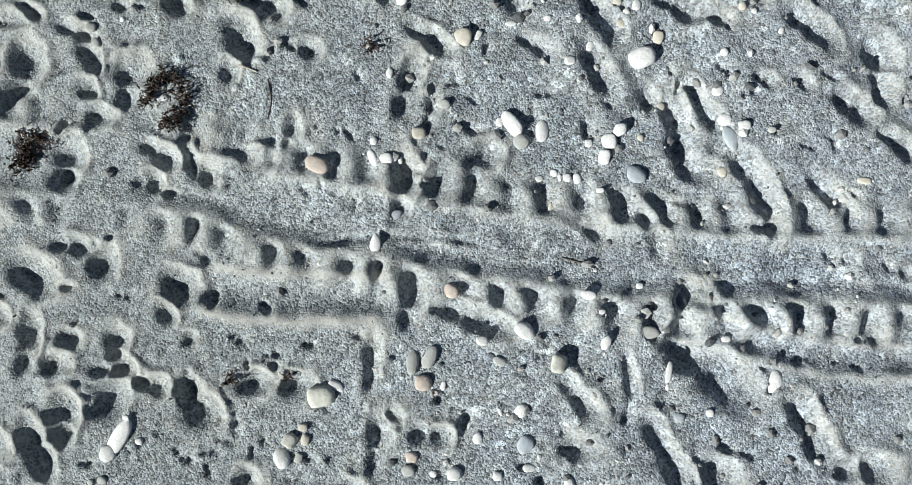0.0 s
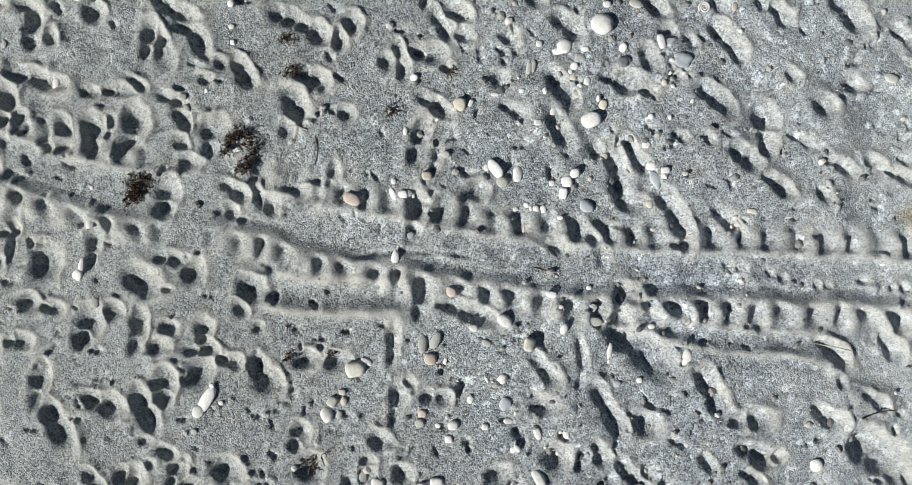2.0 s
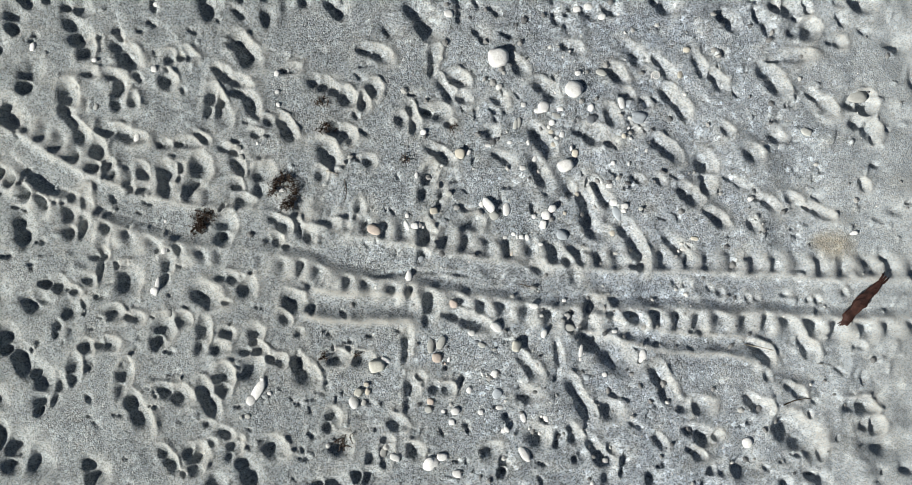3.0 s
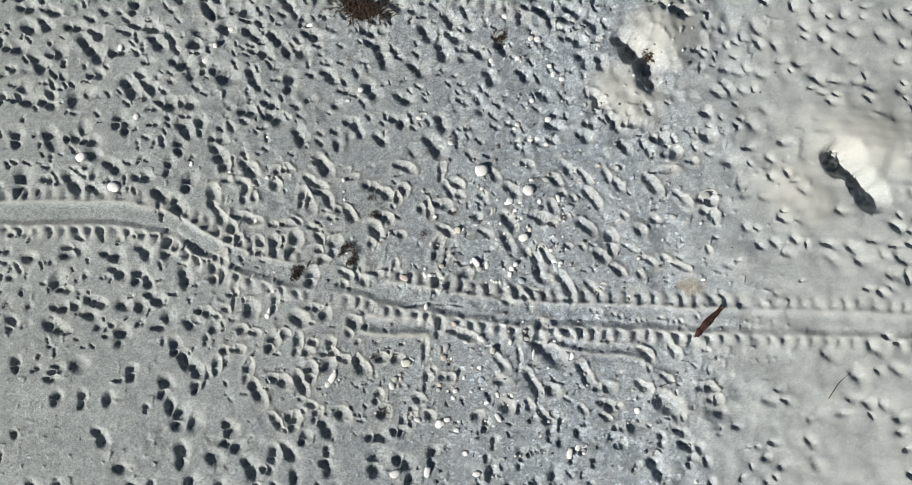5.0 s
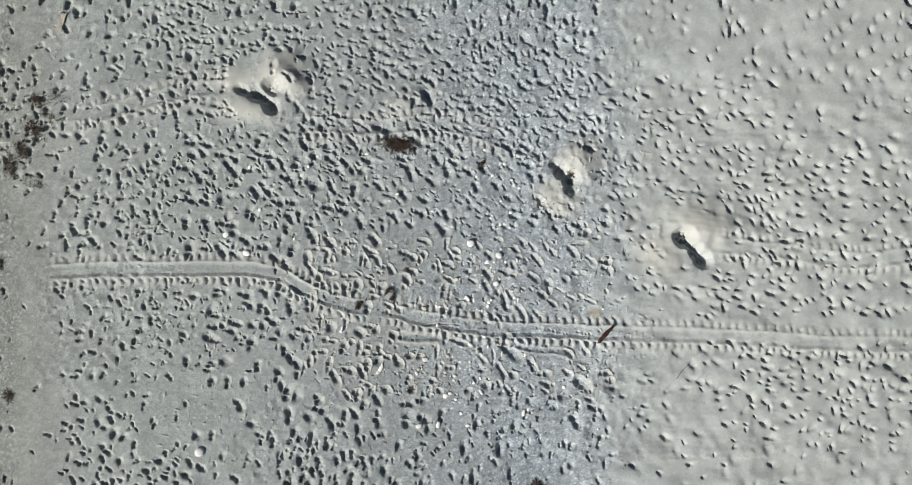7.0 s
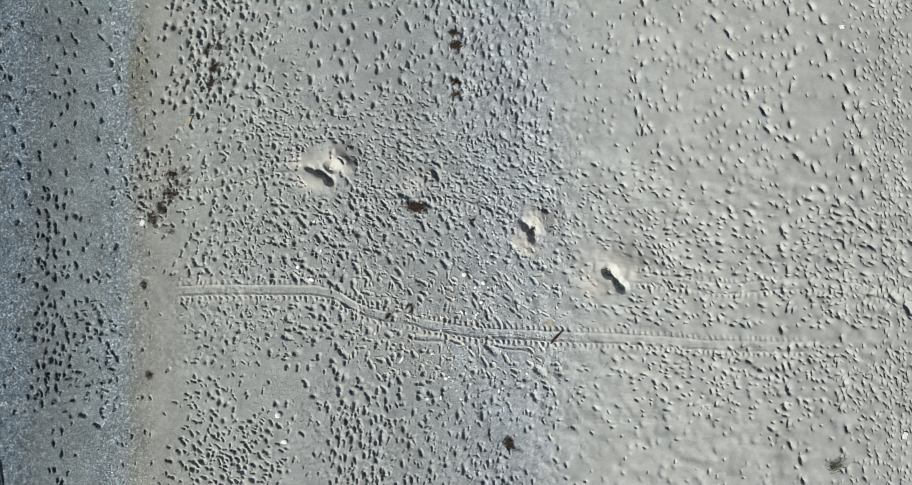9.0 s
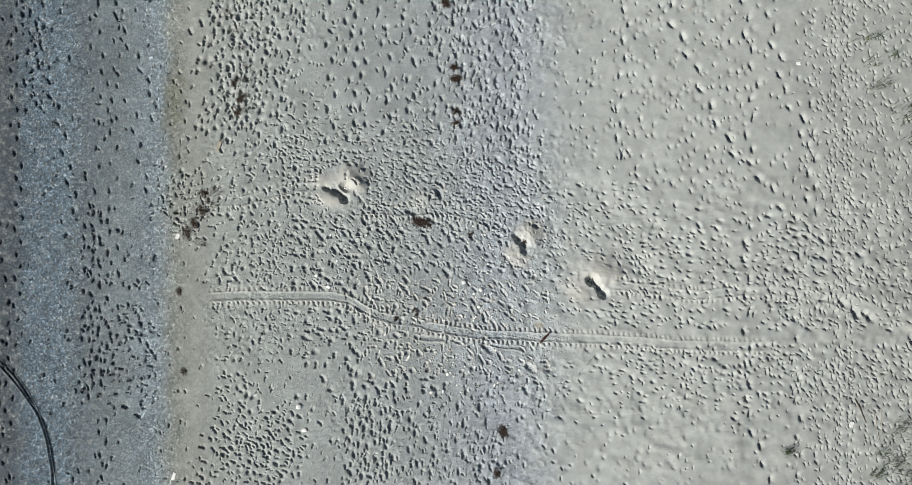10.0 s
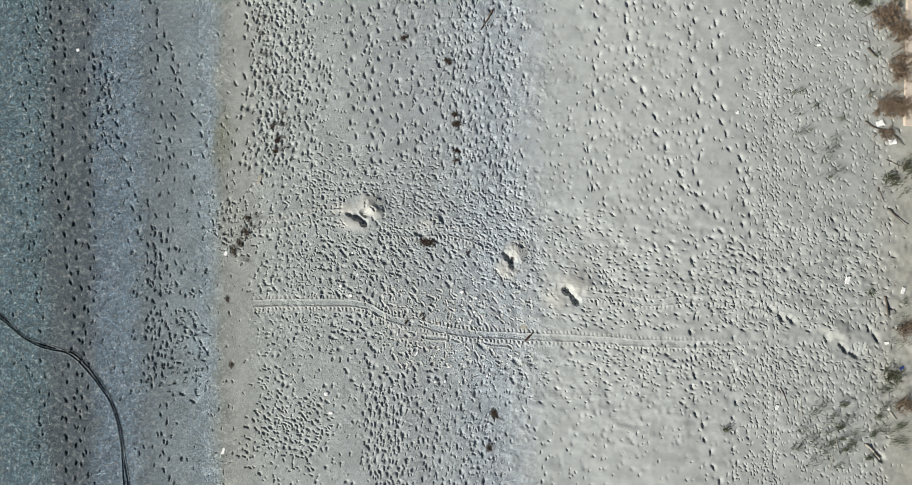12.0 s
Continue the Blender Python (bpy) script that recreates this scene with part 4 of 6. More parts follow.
dent(1.81, 3.66, -50, 0.29, 0.16, 0.078)
dent(1.25, 3.15, -30, 0.26, 0.14, 0.078)
dent(0.44, 3.42, -65, 0.26, 0.14, 0.078)
dent(1.98, 3.06, -60, 0.26, 0.14, 0.078)
dent(2.23, 2.75, -40, 0.23, 0.13, 0.078)
dent(1.80, 2.54, -20, 0.23, 0.13, 0.078)
dent(1.89, 2.71, -10, 0.20, 0.11, 0.070)
dent(1.38, 2.68, -20, 0.23, 0.13, 0.078)
dent(2.39, 2.37, -40, 0.20, 0.11, 0.070)
dent(2.90, 2.49, 0, 0.23, 0.13, 0.078)
dent(3.07, 2.27, 0, 0.23, 0.13, 0.078)
dent(2.48, 2.71, 0, 0.20, 0.11, 0.070)
dent(3.58, 2.53, -30, 0.24, 0.16, 0.078)
dent(3.58, 2.87, -30, 0.20, 0.14, 0.078)
dent(3.91, 2.14, -5, 0.26, 0.14, 0.078)
dent(4.50, 2.18, -40, 0.20, 0.11, 0.070)
dent(4.26, 2.69, -50, 0.29, 0.16, 0.078)
dent(3.57, 1.59, 0, 0.24, 0.14, 0.078)
dent(3.61, 1.38, -30, 0.23, 0.13, 0.078)
dent(4.70, 1.29, -35, 0.26, 0.14, 0.078)
dent(4.95, 1.71, -30, 0.20, 0.11, 0.070)
dent(5.49, 1.41, -20, 0.23, 0.13, 0.078)
dent(5.32, 0.94, -30, 0.26, 0.14, 0.078)
dent(5.65, 0.86, -30, 0.26, 0.14, 0.078)
dent(4.15, 1.20, -30, 0.20, 0.11, 0.070)
dent(3.18, 4.33, -20, 0.31, 0.17, 0.078)
dent(3.30, 4.32, -60, 0.20, 0.11, 0.070)
dent(3.95, 4.19, 80, 0.41, 0.24, 0.078)
dent(3.85, 4.10, 0, 0.16, 0.14, 0.078)
dent(4.18, 3.54, -60, 0.20, 0.11, 0.070)
dent(3.93, 3.51, 0, 0.29, 0.16, 0.078)
dent(4.05, 3.46, 0, 0.16, 0.13, 0.078)
dent(4.36, 4.10, -50, 0.29, 0.16, 0.078)
dent(4.61, 3.84, -60, 0.23, 0.13, 0.078)
dent(5.20, 4.30, -60, 0.24, 0.14, 0.078)
dent(5.62, 4.29, -50, 0.20, 0.11, 0.070)
dent(5.91, 4.40, -10, 0.17, 0.09, 0.060)
dent(6.37, 4.24, -50, 0.26, 0.14, 0.078)
dent(6.16, 3.95, -40, 0.29, 0.16, 0.078)
dent(5.19, 3.36, -30, 0.31, 0.17, 0.078)
dent(5.44, 3.32, -10, 0.26, 0.14, 0.078)
dent(4.94, 3.58, -10, 0.23, 0.13, 0.078)
dent(5.94, 3.23, -20, 0.33, 0.19, 0.078)
dent(5.77, 3.27, 0, 0.20, 0.11, 0.070)
dent(6.40, 3.14, 0, 0.24, 0.16, 0.078)
dent(4.43, 3.41, -30, 0.23, 0.13, 0.078)
dent(4.69, 3.62, 0, 0.16, 0.11, 0.070)
dent(3.92, 3.20, -50, 0.23, 0.13, 0.078)
dent(3.89, 0.65, -20, 0.20, 0.11, 0.070)
dent(5.32, 0.73, -40, 0.26, 0.14, 0.078)
dent(5.66, 0.86, -40, 0.31, 0.17, 0.078)
dent(5.77, 0.69, -20, 0.26, 0.14, 0.078)
dent(6.36, 0.73, -30, 0.29, 0.16, 0.078)
dent(6.27, 0.48, -15, 0.29, 0.16, 0.078)
dent(5.94, 0.98, 0, 0.20, 0.11, 0.070)
dent(4.45, -1.33, -15, 0.23, 0.13, 0.078)
dent(4.66, -1.33, -15, 0.20, 0.11, 0.070)
dent(4.58, -1.16, 0, 0.20, 0.11, 0.070)
dent(4.65, -2.29, 0, 0.21, 0.14, 0.078)
dent(4.44, -2.17, 0, 0.16, 0.13, 0.078)
dent(4.15, -2.00, 0, 0.08, 0.06, 0.040)
dent(4.27, -2.00, 0, 0.08, 0.06, 0.040)
dent(3.99, -1.71, 0, 0.16, 0.11, 0.070)
dent(5.08, -1.58, 20, 0.26, 0.14, 0.078)
dent(5.49, -1.54, 0, 0.20, 0.11, 0.070)
dent(5.62, -1.29, -10, 0.23, 0.13, 0.078)
dent(5.86, -1.37, -10, 0.23, 0.13, 0.078)
dent(6.28, -1.58, 0, 0.26, 0.14, 0.078)
dent(6.31, -1.79, 0, 0.16, 0.11, 0.070)
dent(5.71, -0.99, -60, 0.34, 0.19, 0.078)
dent(3.54, -1.16, 0, 0.23, 0.13, 0.078)
dent(3.75, -1.07, 20, 0.24, 0.19, 0.078)
dent(3.66, -1.33, 0, 0.20, 0.11, 0.070)
dent(3.79, -1.49, 10, 0.31, 0.17, 0.078)
dent(2.49, -1.70, -20, 0.24, 0.24, 0.078)
dent(2.90, -1.92, -75, 0.23, 0.13, 0.078)
dent(2.82, -2.33, -60, 0.37, 0.20, 0.078)
dent(5.11, -2.25, -50, 0.29, 0.16, 0.078)
dent(3.19, -1.79, -20, 0.20, 0.11, 0.070)
dent(3.27, -2.00, -20, 0.23, 0.13, 0.078)
dent(5.03, -1.91, -60, 0.23, 0.13, 0.078)
dent(5.97, -0.57, -30, 0.34, 0.19, 0.078)
dent(5.30, -0.66, -30, 0.29, 0.16, 0.078)
dent(6.29, -0.91, -30, 0.31, 0.17, 0.078)
dent(-5.80, 0.93, -10, 0.31, 0.17, 0.078)
dent(-5.90, 0.84, 0, 0.20, 0.14, 0.078)
dent(-6.47, 0.80, 0, 0.20, 0.14, 0.078)
dent(-5.23, 0.84, -20, 0.31, 0.17, 0.078)
dent(-5.15, 0.58, -35, 0.29, 0.16, 0.078)
dent(-4.84, 0.49, 70, 0.26, 0.14, 0.078)
dent(-4.71, 0.44, -65, 0.26, 0.14, 0.078)
dent(-4.36, 0.92, 75, 0.40, 0.22, 0.078)
dent(-4.75, 0.88, -50, 0.29, 0.16, 0.078)
dent(-4.14, 0.49, -80, 0.31, 0.17, 0.078)
dent(-6.07, 0.45, 60, 0.29, 0.19, 0.078)
dent(-5.94, 0.32, -10, 0.20, 0.11, 0.070)
dent(-6.03, 0.06, -5, 0.23, 0.13, 0.078)
dent(-5.81, 0.06, 0, 0.16, 0.13, 0.078)
dent(-6.73, -0.15, 0, 0.16, 0.14, 0.078)
dent(-6.15, -0.20, 0, 0.24, 0.19, 0.078)
dent(-6.02, -0.28, 0, 0.24, 0.16, 0.078)
dent(-6.11, -0.16, -60, 0.20, 0.11, 0.070)
dent(-5.54, 0.14, -15, 0.23, 0.13, 0.078)
dent(-5.41, 0.10, 0, 0.20, 0.13, 0.078)
dent(-5.58, -0.07, 0, 0.20, 0.14, 0.078)
dent(-5.06, 0.06, 0, 0.21, 0.16, 0.078)
dent(-4.80, 0.06, 0, 0.20, 0.16, 0.078)
dent(-4.67, 0.23, 0, 0.16, 0.11, 0.070)
dent(-4.53, 0.14, 0, 0.21, 0.16, 0.078)
dent(-4.40, -0.12, 70, 0.29, 0.19, 0.078)
dent(-4.54, -0.25, 0, 0.20, 0.13, 0.078)
dent(-5.10, -0.41, 80, 0.33, 0.19, 0.078)
dent(-5.24, -0.20, 0, 0.10, 0.08, 0.050)
dent(-4.06, -0.20, -40, 0.21, 0.16, 0.078)
dent(-3.84, -0.04, -10, 0.23, 0.13, 0.078)
dent(-3.97, -0.16, 0, 0.20, 0.14, 0.078)
dent(-6.68, -0.80, 80, 0.23, 0.13, 0.078)
dent(-6.07, -0.89, 30, 0.23, 0.13, 0.078)
dent(-6.15, -1.02, 0, 0.20, 0.11, 0.070)
dent(-5.75, -0.80, 20, 0.29, 0.19, 0.078)
dent(-4.93, -0.93, 80, 0.26, 0.14, 0.078)
dent(-4.27, -0.55, 85, 0.26, 0.14, 0.078)
dent(-4.44, -1.15, 80, 0.34, 0.19, 0.078)
dent(-3.97, -0.89, -50, 0.31, 0.17, 0.078)
dent(-3.97, -1.15, 80, 0.20, 0.11, 0.070)
dent(-6.06, -1.32, 60, 0.23, 0.13, 0.078)
dent(-5.67, -1.32, 80, 0.26, 0.14, 0.078)
dent(-5.28, -1.32, 80, 0.21, 0.13, 0.078)
dent(-4.22, -1.62, 75, 0.37, 0.20, 0.078)
dent(-4.01, -1.70, 70, 0.29, 0.19, 0.078)
dent(-3.45, -1.75, -60, 0.29, 0.16, 0.078)
dent(-3.40, -2.00, -30, 0.31, 0.17, 0.078)
dent(-3.49, -1.88, 60, 0.26, 0.14, 0.078)
dent(-2.50, -1.66, 80, 0.23, 0.13, 0.078)
dent(-3.70, -2.17, -40, 0.24, 0.19, 0.078)
dent(-5.40, -1.88, -60, 0.31, 0.17, 0.078)
dent(-4.18, -2.17, 80, 0.34, 0.19, 0.078)
dent(-3.14, -2.34, -60, 0.34, 0.19, 0.078)
dent(-2.80, -2.17, 80, 0.29, 0.16, 0.078)
dent(-2.58, -2.09, -50, 0.29, 0.16, 0.078)
dent(-2.89, -2.35, 0, 0.23, 0.13, 0.078)
dent(-5.10, -2.35, 0, 0.24, 0.16, 0.078)
dent(-1.99, -2.09, -80, 0.20, 0.11, 0.070)
dent(-1.98, -2.34, -60, 0.29, 0.16, 0.078)
dent(-2.02, -1.75, -60, 0.29, 0.16, 0.078)
dent(-1.30, -1.87, 0, 0.29, 0.16, 0.078)
dent(-0.95, -1.79, 0, 0.26, 0.14, 0.078)
dent(-0.44, -2.17, 80, 0.29, 0.16, 0.078)
dent(-0.87, -2.25, -30, 0.33, 0.19, 0.078)
dent(-1.29, -2.25, 80, 0.41, 0.24, 0.078)
dent(-2.33, -1.88, 60, 0.23, 0.13, 0.078)

# ---- more footprints, trodden at random ----
rng = random.Random(11)


def clear_of_crawl(x, y):
    line = -0.1 + (0.16 - 0.42 * x if -4.6 < x < -1 else 0.0)
    if x <= -4.6:
        line = 1.46
    return abs(y - line) > 0.30


TAKEN = {}


def crowded(x, y, size):
    """Whether a step here would tread on another; if not, it takes the place."""
    i, j = int(x // 0.4), int(y // 0.4)
    for a in (i - 1, i, i + 1):
        for b in (j - 1, j, j + 1):
            if any(math.hypot(x - p, y - q) < 0.44 * (size + r) for p, q, r in TAKEN.get((a, b), ())):
                return True
    TAKEN.setdefault((i, j), []).append((x, y, size))
    return False


for x, y, _, length, width, *_ in DENTS:
    crowded(x, y, 0.55 * length + 0.3 * width)


def trodden(count, x0, x1, y0, y1, turn, spread, length, depth, soft=0.0, free=()):
    """Footprints at random within a box, most of them along one heading."""
    for _ in range(count):
        x, y = rng.uniform(x0, x1) + rng.gauss(0, 0.35), rng.uniform(y0, y1) + rng.gauss(0, 0.45)
        if any(a < x < b and c < y < d for a, b, c, d in free) or not clear_of_crawl(x, y):
            continue
        size = length * rng.uniform(0.45, 1.1)
        if any(math.hypot(x - a, y - b) < r for a, b, r in PITS) or crowded(x, y, 0.9 * size):
            continue
        if x > 3.5:     # soft, dry sand: old prints are wide and shallow, fresh ones deep
            if soft > 0.4:
                dent(x, y, turn + rng.gauss(0, spread), size * 1.0, size * rng.uniform(0.54, 0.72), 2.5 * depth * rng.uniform(0.5, 1.3), soft, 0.1)
            else:
                dent(x, y, turn + rng.gauss(0, spread), size * (0.98 if x < 13.5 else 1.15), size * (rng.uniform(0.46, 0.60) if x < 13.5 else rng.uniform(0.36, 0.50)), min(0.10, (2.5 if x < 13.5 else 3.6) * depth * rng.uniform(0.4, 1.3)), 0.5 * soft, 0.1)
            continue
        worn = 2.3 if -8 < x and -3.2 < y < 5.8 else 3.0
        dent(x, y, turn + rng.gauss(0, spread), size, size * (rng.uniform(0.42, 0.66) if soft < 0.45 else rng.uniform(0.5, 0.8)), min(0.12, worn * depth * rng.uniform(0.5, 1.3)), soft, 0.3)


def trail(points, wide, depth, pace=0.62, soft=0.0, size=0.30):
    """One person's footsteps along a line."""
    line = smooth_line(points)
    run, side, goal = 0.0, 1, rng.uniform(0, pace)
    for (ax, ay), (bx, by) in zip(line, line[1:]):
        L = math.hypot(bx - ax, by - ay)
        while goal < run + L:
            t = (goal - run) / L
            ux, uy = (bx - ax) / L, (by - ay) / L
            off = side * wide / 2 + rng.gauss(0, 0.03)
            slim = 0.82 if ax < -10 else 1.0       # narrow, firm prints in the damp shingle
            dent(ax + (bx - ax) * t - uy * off, ay + (by - ay) * t + ux * off, math.degrees(math.atan2(uy, ux)) + rng.gauss(0, 9) - side * 7,
                 size * rng.uniform(0.85, 1.1), slim * size * rng.uniform(0.44, 0.56), slim * min(0.14, 3.2 * depth * rng.uniform(0.7, 1.25)), soft, 0.1)
            goal, side = goal + pace * rng.uniform(0.85, 1.15), -side
        run += L


SEEN = ((-3.85, 3.5, -1.65, 2.25),)
OUTER = ((-6.9, 6.4, -2.6, 4.5),)
# the trampled middle
trodden(609, -6.9, 3.4, 2.3, 4.6, -40, 35, 0.17, 0.020, 0.1, SEEN)
trodden(232, -6.9, -3.8, -0.5, 2.3, 60, 45, 0.16, 0.020, 0.1, SEEN)
trodden(174, 2.5, 6.4, 0.4, 4.6, -35, 25, 0.20, 0.020, 0.4, SEEN)
trodden(90, -0.5, 3.6, -2.7, -1.6, 70, 40, 0.20, 0.026, 0.1)
trodden(377, -3.8, 3.4, -1.7, 2.3, -40, 50, 0.10, 0.012, 0.3)
trodden(609, -9.6, -3.0, 1.9, 7.6, 70, 50, 0.22, 0.030, 0.05, OUTER)
trodden(900, -6.0, 3.6, 4.3, 6.8, -30, 30, 0.22, 0.032, 0.05, ((-5.6, -3.9, 5.0, 6.6),))
trodden(232, -9.6, -6.8, -0.5, 4.0, 50, 50, 0.18, 0.026, 0.1)
trodden(420, -7.5, -0.8, 6.4, 8.4, -20, 30, 0.19, 0.028, 0.1)
trodden(400, 3.0, 8.5, 1.0, 5.6, -35, 26, 0.25, 0.028, 0.2, OUTER + ((5.0, 6.6, 1.3, 3.2),))
trodden(560, 6.2, 14.0, -2.4, 3.6, -25, 26, 0.25, 0.030, 0.25)
trodden(150, 7.0, 14.5, 2.0, 4.6, -25, 20, 0.30, 0.034, 0.1)
trodden(1500, 12.5, 21.5, -2.2, 4.8, -50, 30, 0.22, 0.038, 0.1)
trodden(159, 3.5, 12.0, -2.6, -1.0, -20, 30, 0.28, 0.026, 0.25, OUTER)
# soft old steps on the fine sand
for k, x in enumerate((6.9, 7.6, 8.3, 9.0, 9.8, 10.6, 11.4)):
    for y in (5.0, 8.0, 11.0, 14.0):
        trodden(13, x - 0.3, x + 0.3, y, y + 3.0, 108, 14, 0.27, 0.015, 0.45)
        trodden(4, x - 0.2, x + 0.2, y, y + 3.0, 108, 14, 0.26, 0.030, 0.1)
trodden(110, 3.6, 6.6, 4.5, 17.0, 108, 25, 0.26, 0.012, 0.6)
trodden(40, 3.6, 6.6, 4.5, 17.0, 108, 25, 0.20, 0.026, 0.2)
trodden(80, 11.0, 14.0, 4.5, 17.0, 108, 20, 0.24, 0.022, 0.3)
trodden(200, 4.0, 14.0, -9.0, -2.4, 112, 26, 0.30, 0.013, 0.6)
trodden(110, 4.0, 14.0, -9.0, -2.4, 110, 40, 0.18, 0.026, 0.1)
# the debris strip
trodden(1500, 14.0, 21.5, 4.6, 18.0, 115, 20, 0.19, 0.032, 0.05)
trodden(1150, 13.8, 21.5, -9.0, -1.2, 112, 24, 0.19, 0.032, 0.05)
# north of the pits
trodden(700, -10.1, -8.0, 8.0, 18.0, 78, 22, 0.29, 0.042, 0.0)
trodden(200, -8.0, -6.4, 8.0, 18.0, 80, 22, 0.24, 0.034, 0.05)
trodden(150, -6.4, -4.6, 8.0, 18.0, 80, 35, 0.15, 0.024, 0.1)
trodden(300, -4.6, -0.4, 8.0, 18.0, 82, 25, 0.19, 0.030, 0.05)
trodden(760, -0.4, 2.9, 6.0, 18.0, 85, 20, 0.23, 0.034, 0.05)
for x in (-7.3, -5.2, -4.35, -3.9, -2.9, -2.0, -0.9, 0.05, 0.7, 1.5, 2.3):
    trail([(x, 7.5), (x + 0.15, 10.0), (x - 0.1, 13.0), (x, 18.0)], 0.24, 0.038)
# south of the crawl
trodden(150, -9.5, -4.0, -8.8, -2.4, 85, 30, 0.21, 0.030, 0.15)
trodden(87, -9.0, -4.5, -2.6, 0.8, 70, 40, 0.22, 0.032, 0.1, OUTER)
trodden(340, -9.8, -6.3, -5.4, -3.4, -35, 26, 0.25, 0.042, 0.0)
trodden(60, -9.4, -8.2, -3.2, -1.8, -35, 30, 0.22, 0.036, 0.0)
trodden(90, -10.2, -7.0, -8.2, -5.0, -35, 40, 0.20, 0.030, 0.1)
trodden(360, -4.2, -2.6, -9.0, -2.4, 80, 20, 0.24, 0.038, 0.0, OUTER)
trodden(520, -2.4, 2.6, -9.0, -2.4, 85, 28, 0.19, 0.032, 0.0, OUTER)
for x in (-4.1, -3.7, -3.3, -2.6, -1.6, -0.9, 0.3, 1.2):
    trail([(x, -2.3), (x - 0.15, -4.5), (x + 0.1, -6.5), (x + 0.2, -9.0)], 0.24, 0.042)
trail([(3.5, -2.2), (3.6, -4.2), (4.4, -6.0), (4.3, -8.5)], 0.20, 0.026, 0.40, 0.1, 0.20)
trail([(-4.4, -0.2), (-4.2, -1.3), (-4.3, -2.6)], 0.25, 0.042)
# single walks along the damp shore
shore = [
    ([(-19.7, 17.0), (-19.75, 15.2), (-19.5, 13.2), (-19.65, 10.5), (-19.6, 8.0), (-19.4, 6.4), (-19.1, 4.9), (-18.9, 2.9), (-18.6, 1.4), (-18.7, -0.9), (-19.0, -2.6), (-19.0, -9.0)], 0.50, 0.42, 0.32),
    ([(-18.3, 17.0), (-18.2, 14.0), (-18.15, 9.2), (-18.0, 6.5), (-17.95, 2.7), (-18.2, -1.0), (-18.4, -5.0), (-18.1, -9.0)], 0.26, 0.55, 0.28),
    ([(-15.2, 17.0), (-14.5, 14.8), (-13.8, 12.7), (-13.1, 11.1), (-12.5, 9.9), (-12.3, 8.6)], 0.20, 0.58, 0.32),
    ([(-17.6, 14.0), (-16.9, 10.5), (-16.4, 9.2), (-16.1, 7.7), (-15.8, 6.1), (-15.4, 4.6)], 0.22, 0.62, 0.32),
    ([(-14.9, 16.0), (-14.8, 12.0), (-14.4, 10.6), (-14.5, 8.0), (-14.9, 6.0), (-14.6, 4.8)], 0.32, 0.55, 0.27),
    ([(-13.95, 14.0), (-13.9, 11.0), (-14.0, 9.0), (-14.0, 4.8)], 0.22, 0.62, 0.25),
    ([(-13.7, 4.5), (-13.5, 2.0), (-13.0, 0.4), (-12.5, -1.3), (-12.9, -3.0)], 0.24, 0.60, 0.28),
    ([(-14.4, -3.6), (-14.3, -5.5), (-14.2, -9.0)], 0.26, 0.45, 0.30),
    ([(-21.3, 17.0), (-21.1, 12.0), (-21.4, 8.0), (-21.2, 3.0)], 0.22, 0.62, 0.26),
    ([(-20.7, 16.0), (-20.4, 9.0), (-20.7, 4.0), (-20.4, -1.0), (-20.5, -6.0)], 0.24, 0.70, 0.25),
    ([(-13.2, 9.0), (-12.6, 6.0), (-12.1, 5.4), (-11.3, 4.4)], 0.24, 0.60, 0.28),
    ([(-11.6, 10.8), (-10.9, 9.0), (-11.2, 6.0), (-10.9, 3.9)], 0.24, 0.70, 0.24)]
for points, wide, pace, size in shore:
    trail(points, wide, 0.044, pace, 0.0, size)
for x in (-15.05, -14.75, -14.4):
    trail([(x + 0.1, 5.2), (x + 0.05, 2.0), (x, -0.4), (x + 0.2, -2.6)], 0.34, 0.044, 0.46, 0.0, 0.30)
trodden(120, -15.4, -13.9, -2.8, 5.0, 80, 25, 0.26, 0.040, 0.0)
trodden(70, -17.9, -16.6, 9.5, 13.6, 85, 25, 0.25, 0.040, 0.0)
trodden(260, -22.0, -12.4, -9.0, 18.0, 85, 30, 0.22, 0.036, 0.0)
trodden(130, -14.2, -12.2, -3.4, 2.0, 40, 45, 0.26, 0.038, 0.0)
trodden(159, -12.4, -10.3, -9.0, 18.0, 80, 35, 0.16, 0.026, 0.1)
trodden(150, -11.8, -10.0, 4.0, 6.5, 60, 40, 0.22, 0.038, 0.0)
# small tracks in rows
for x in (15.35, 15.85):
    trail([(x, -9.0), (x + 0.1, -3.0), (x - 0.05, 4.0), (x - 0.1, 10.0), (x, 17.0)], 0.16, 0.024, 0.20, 0.1, 0.16)
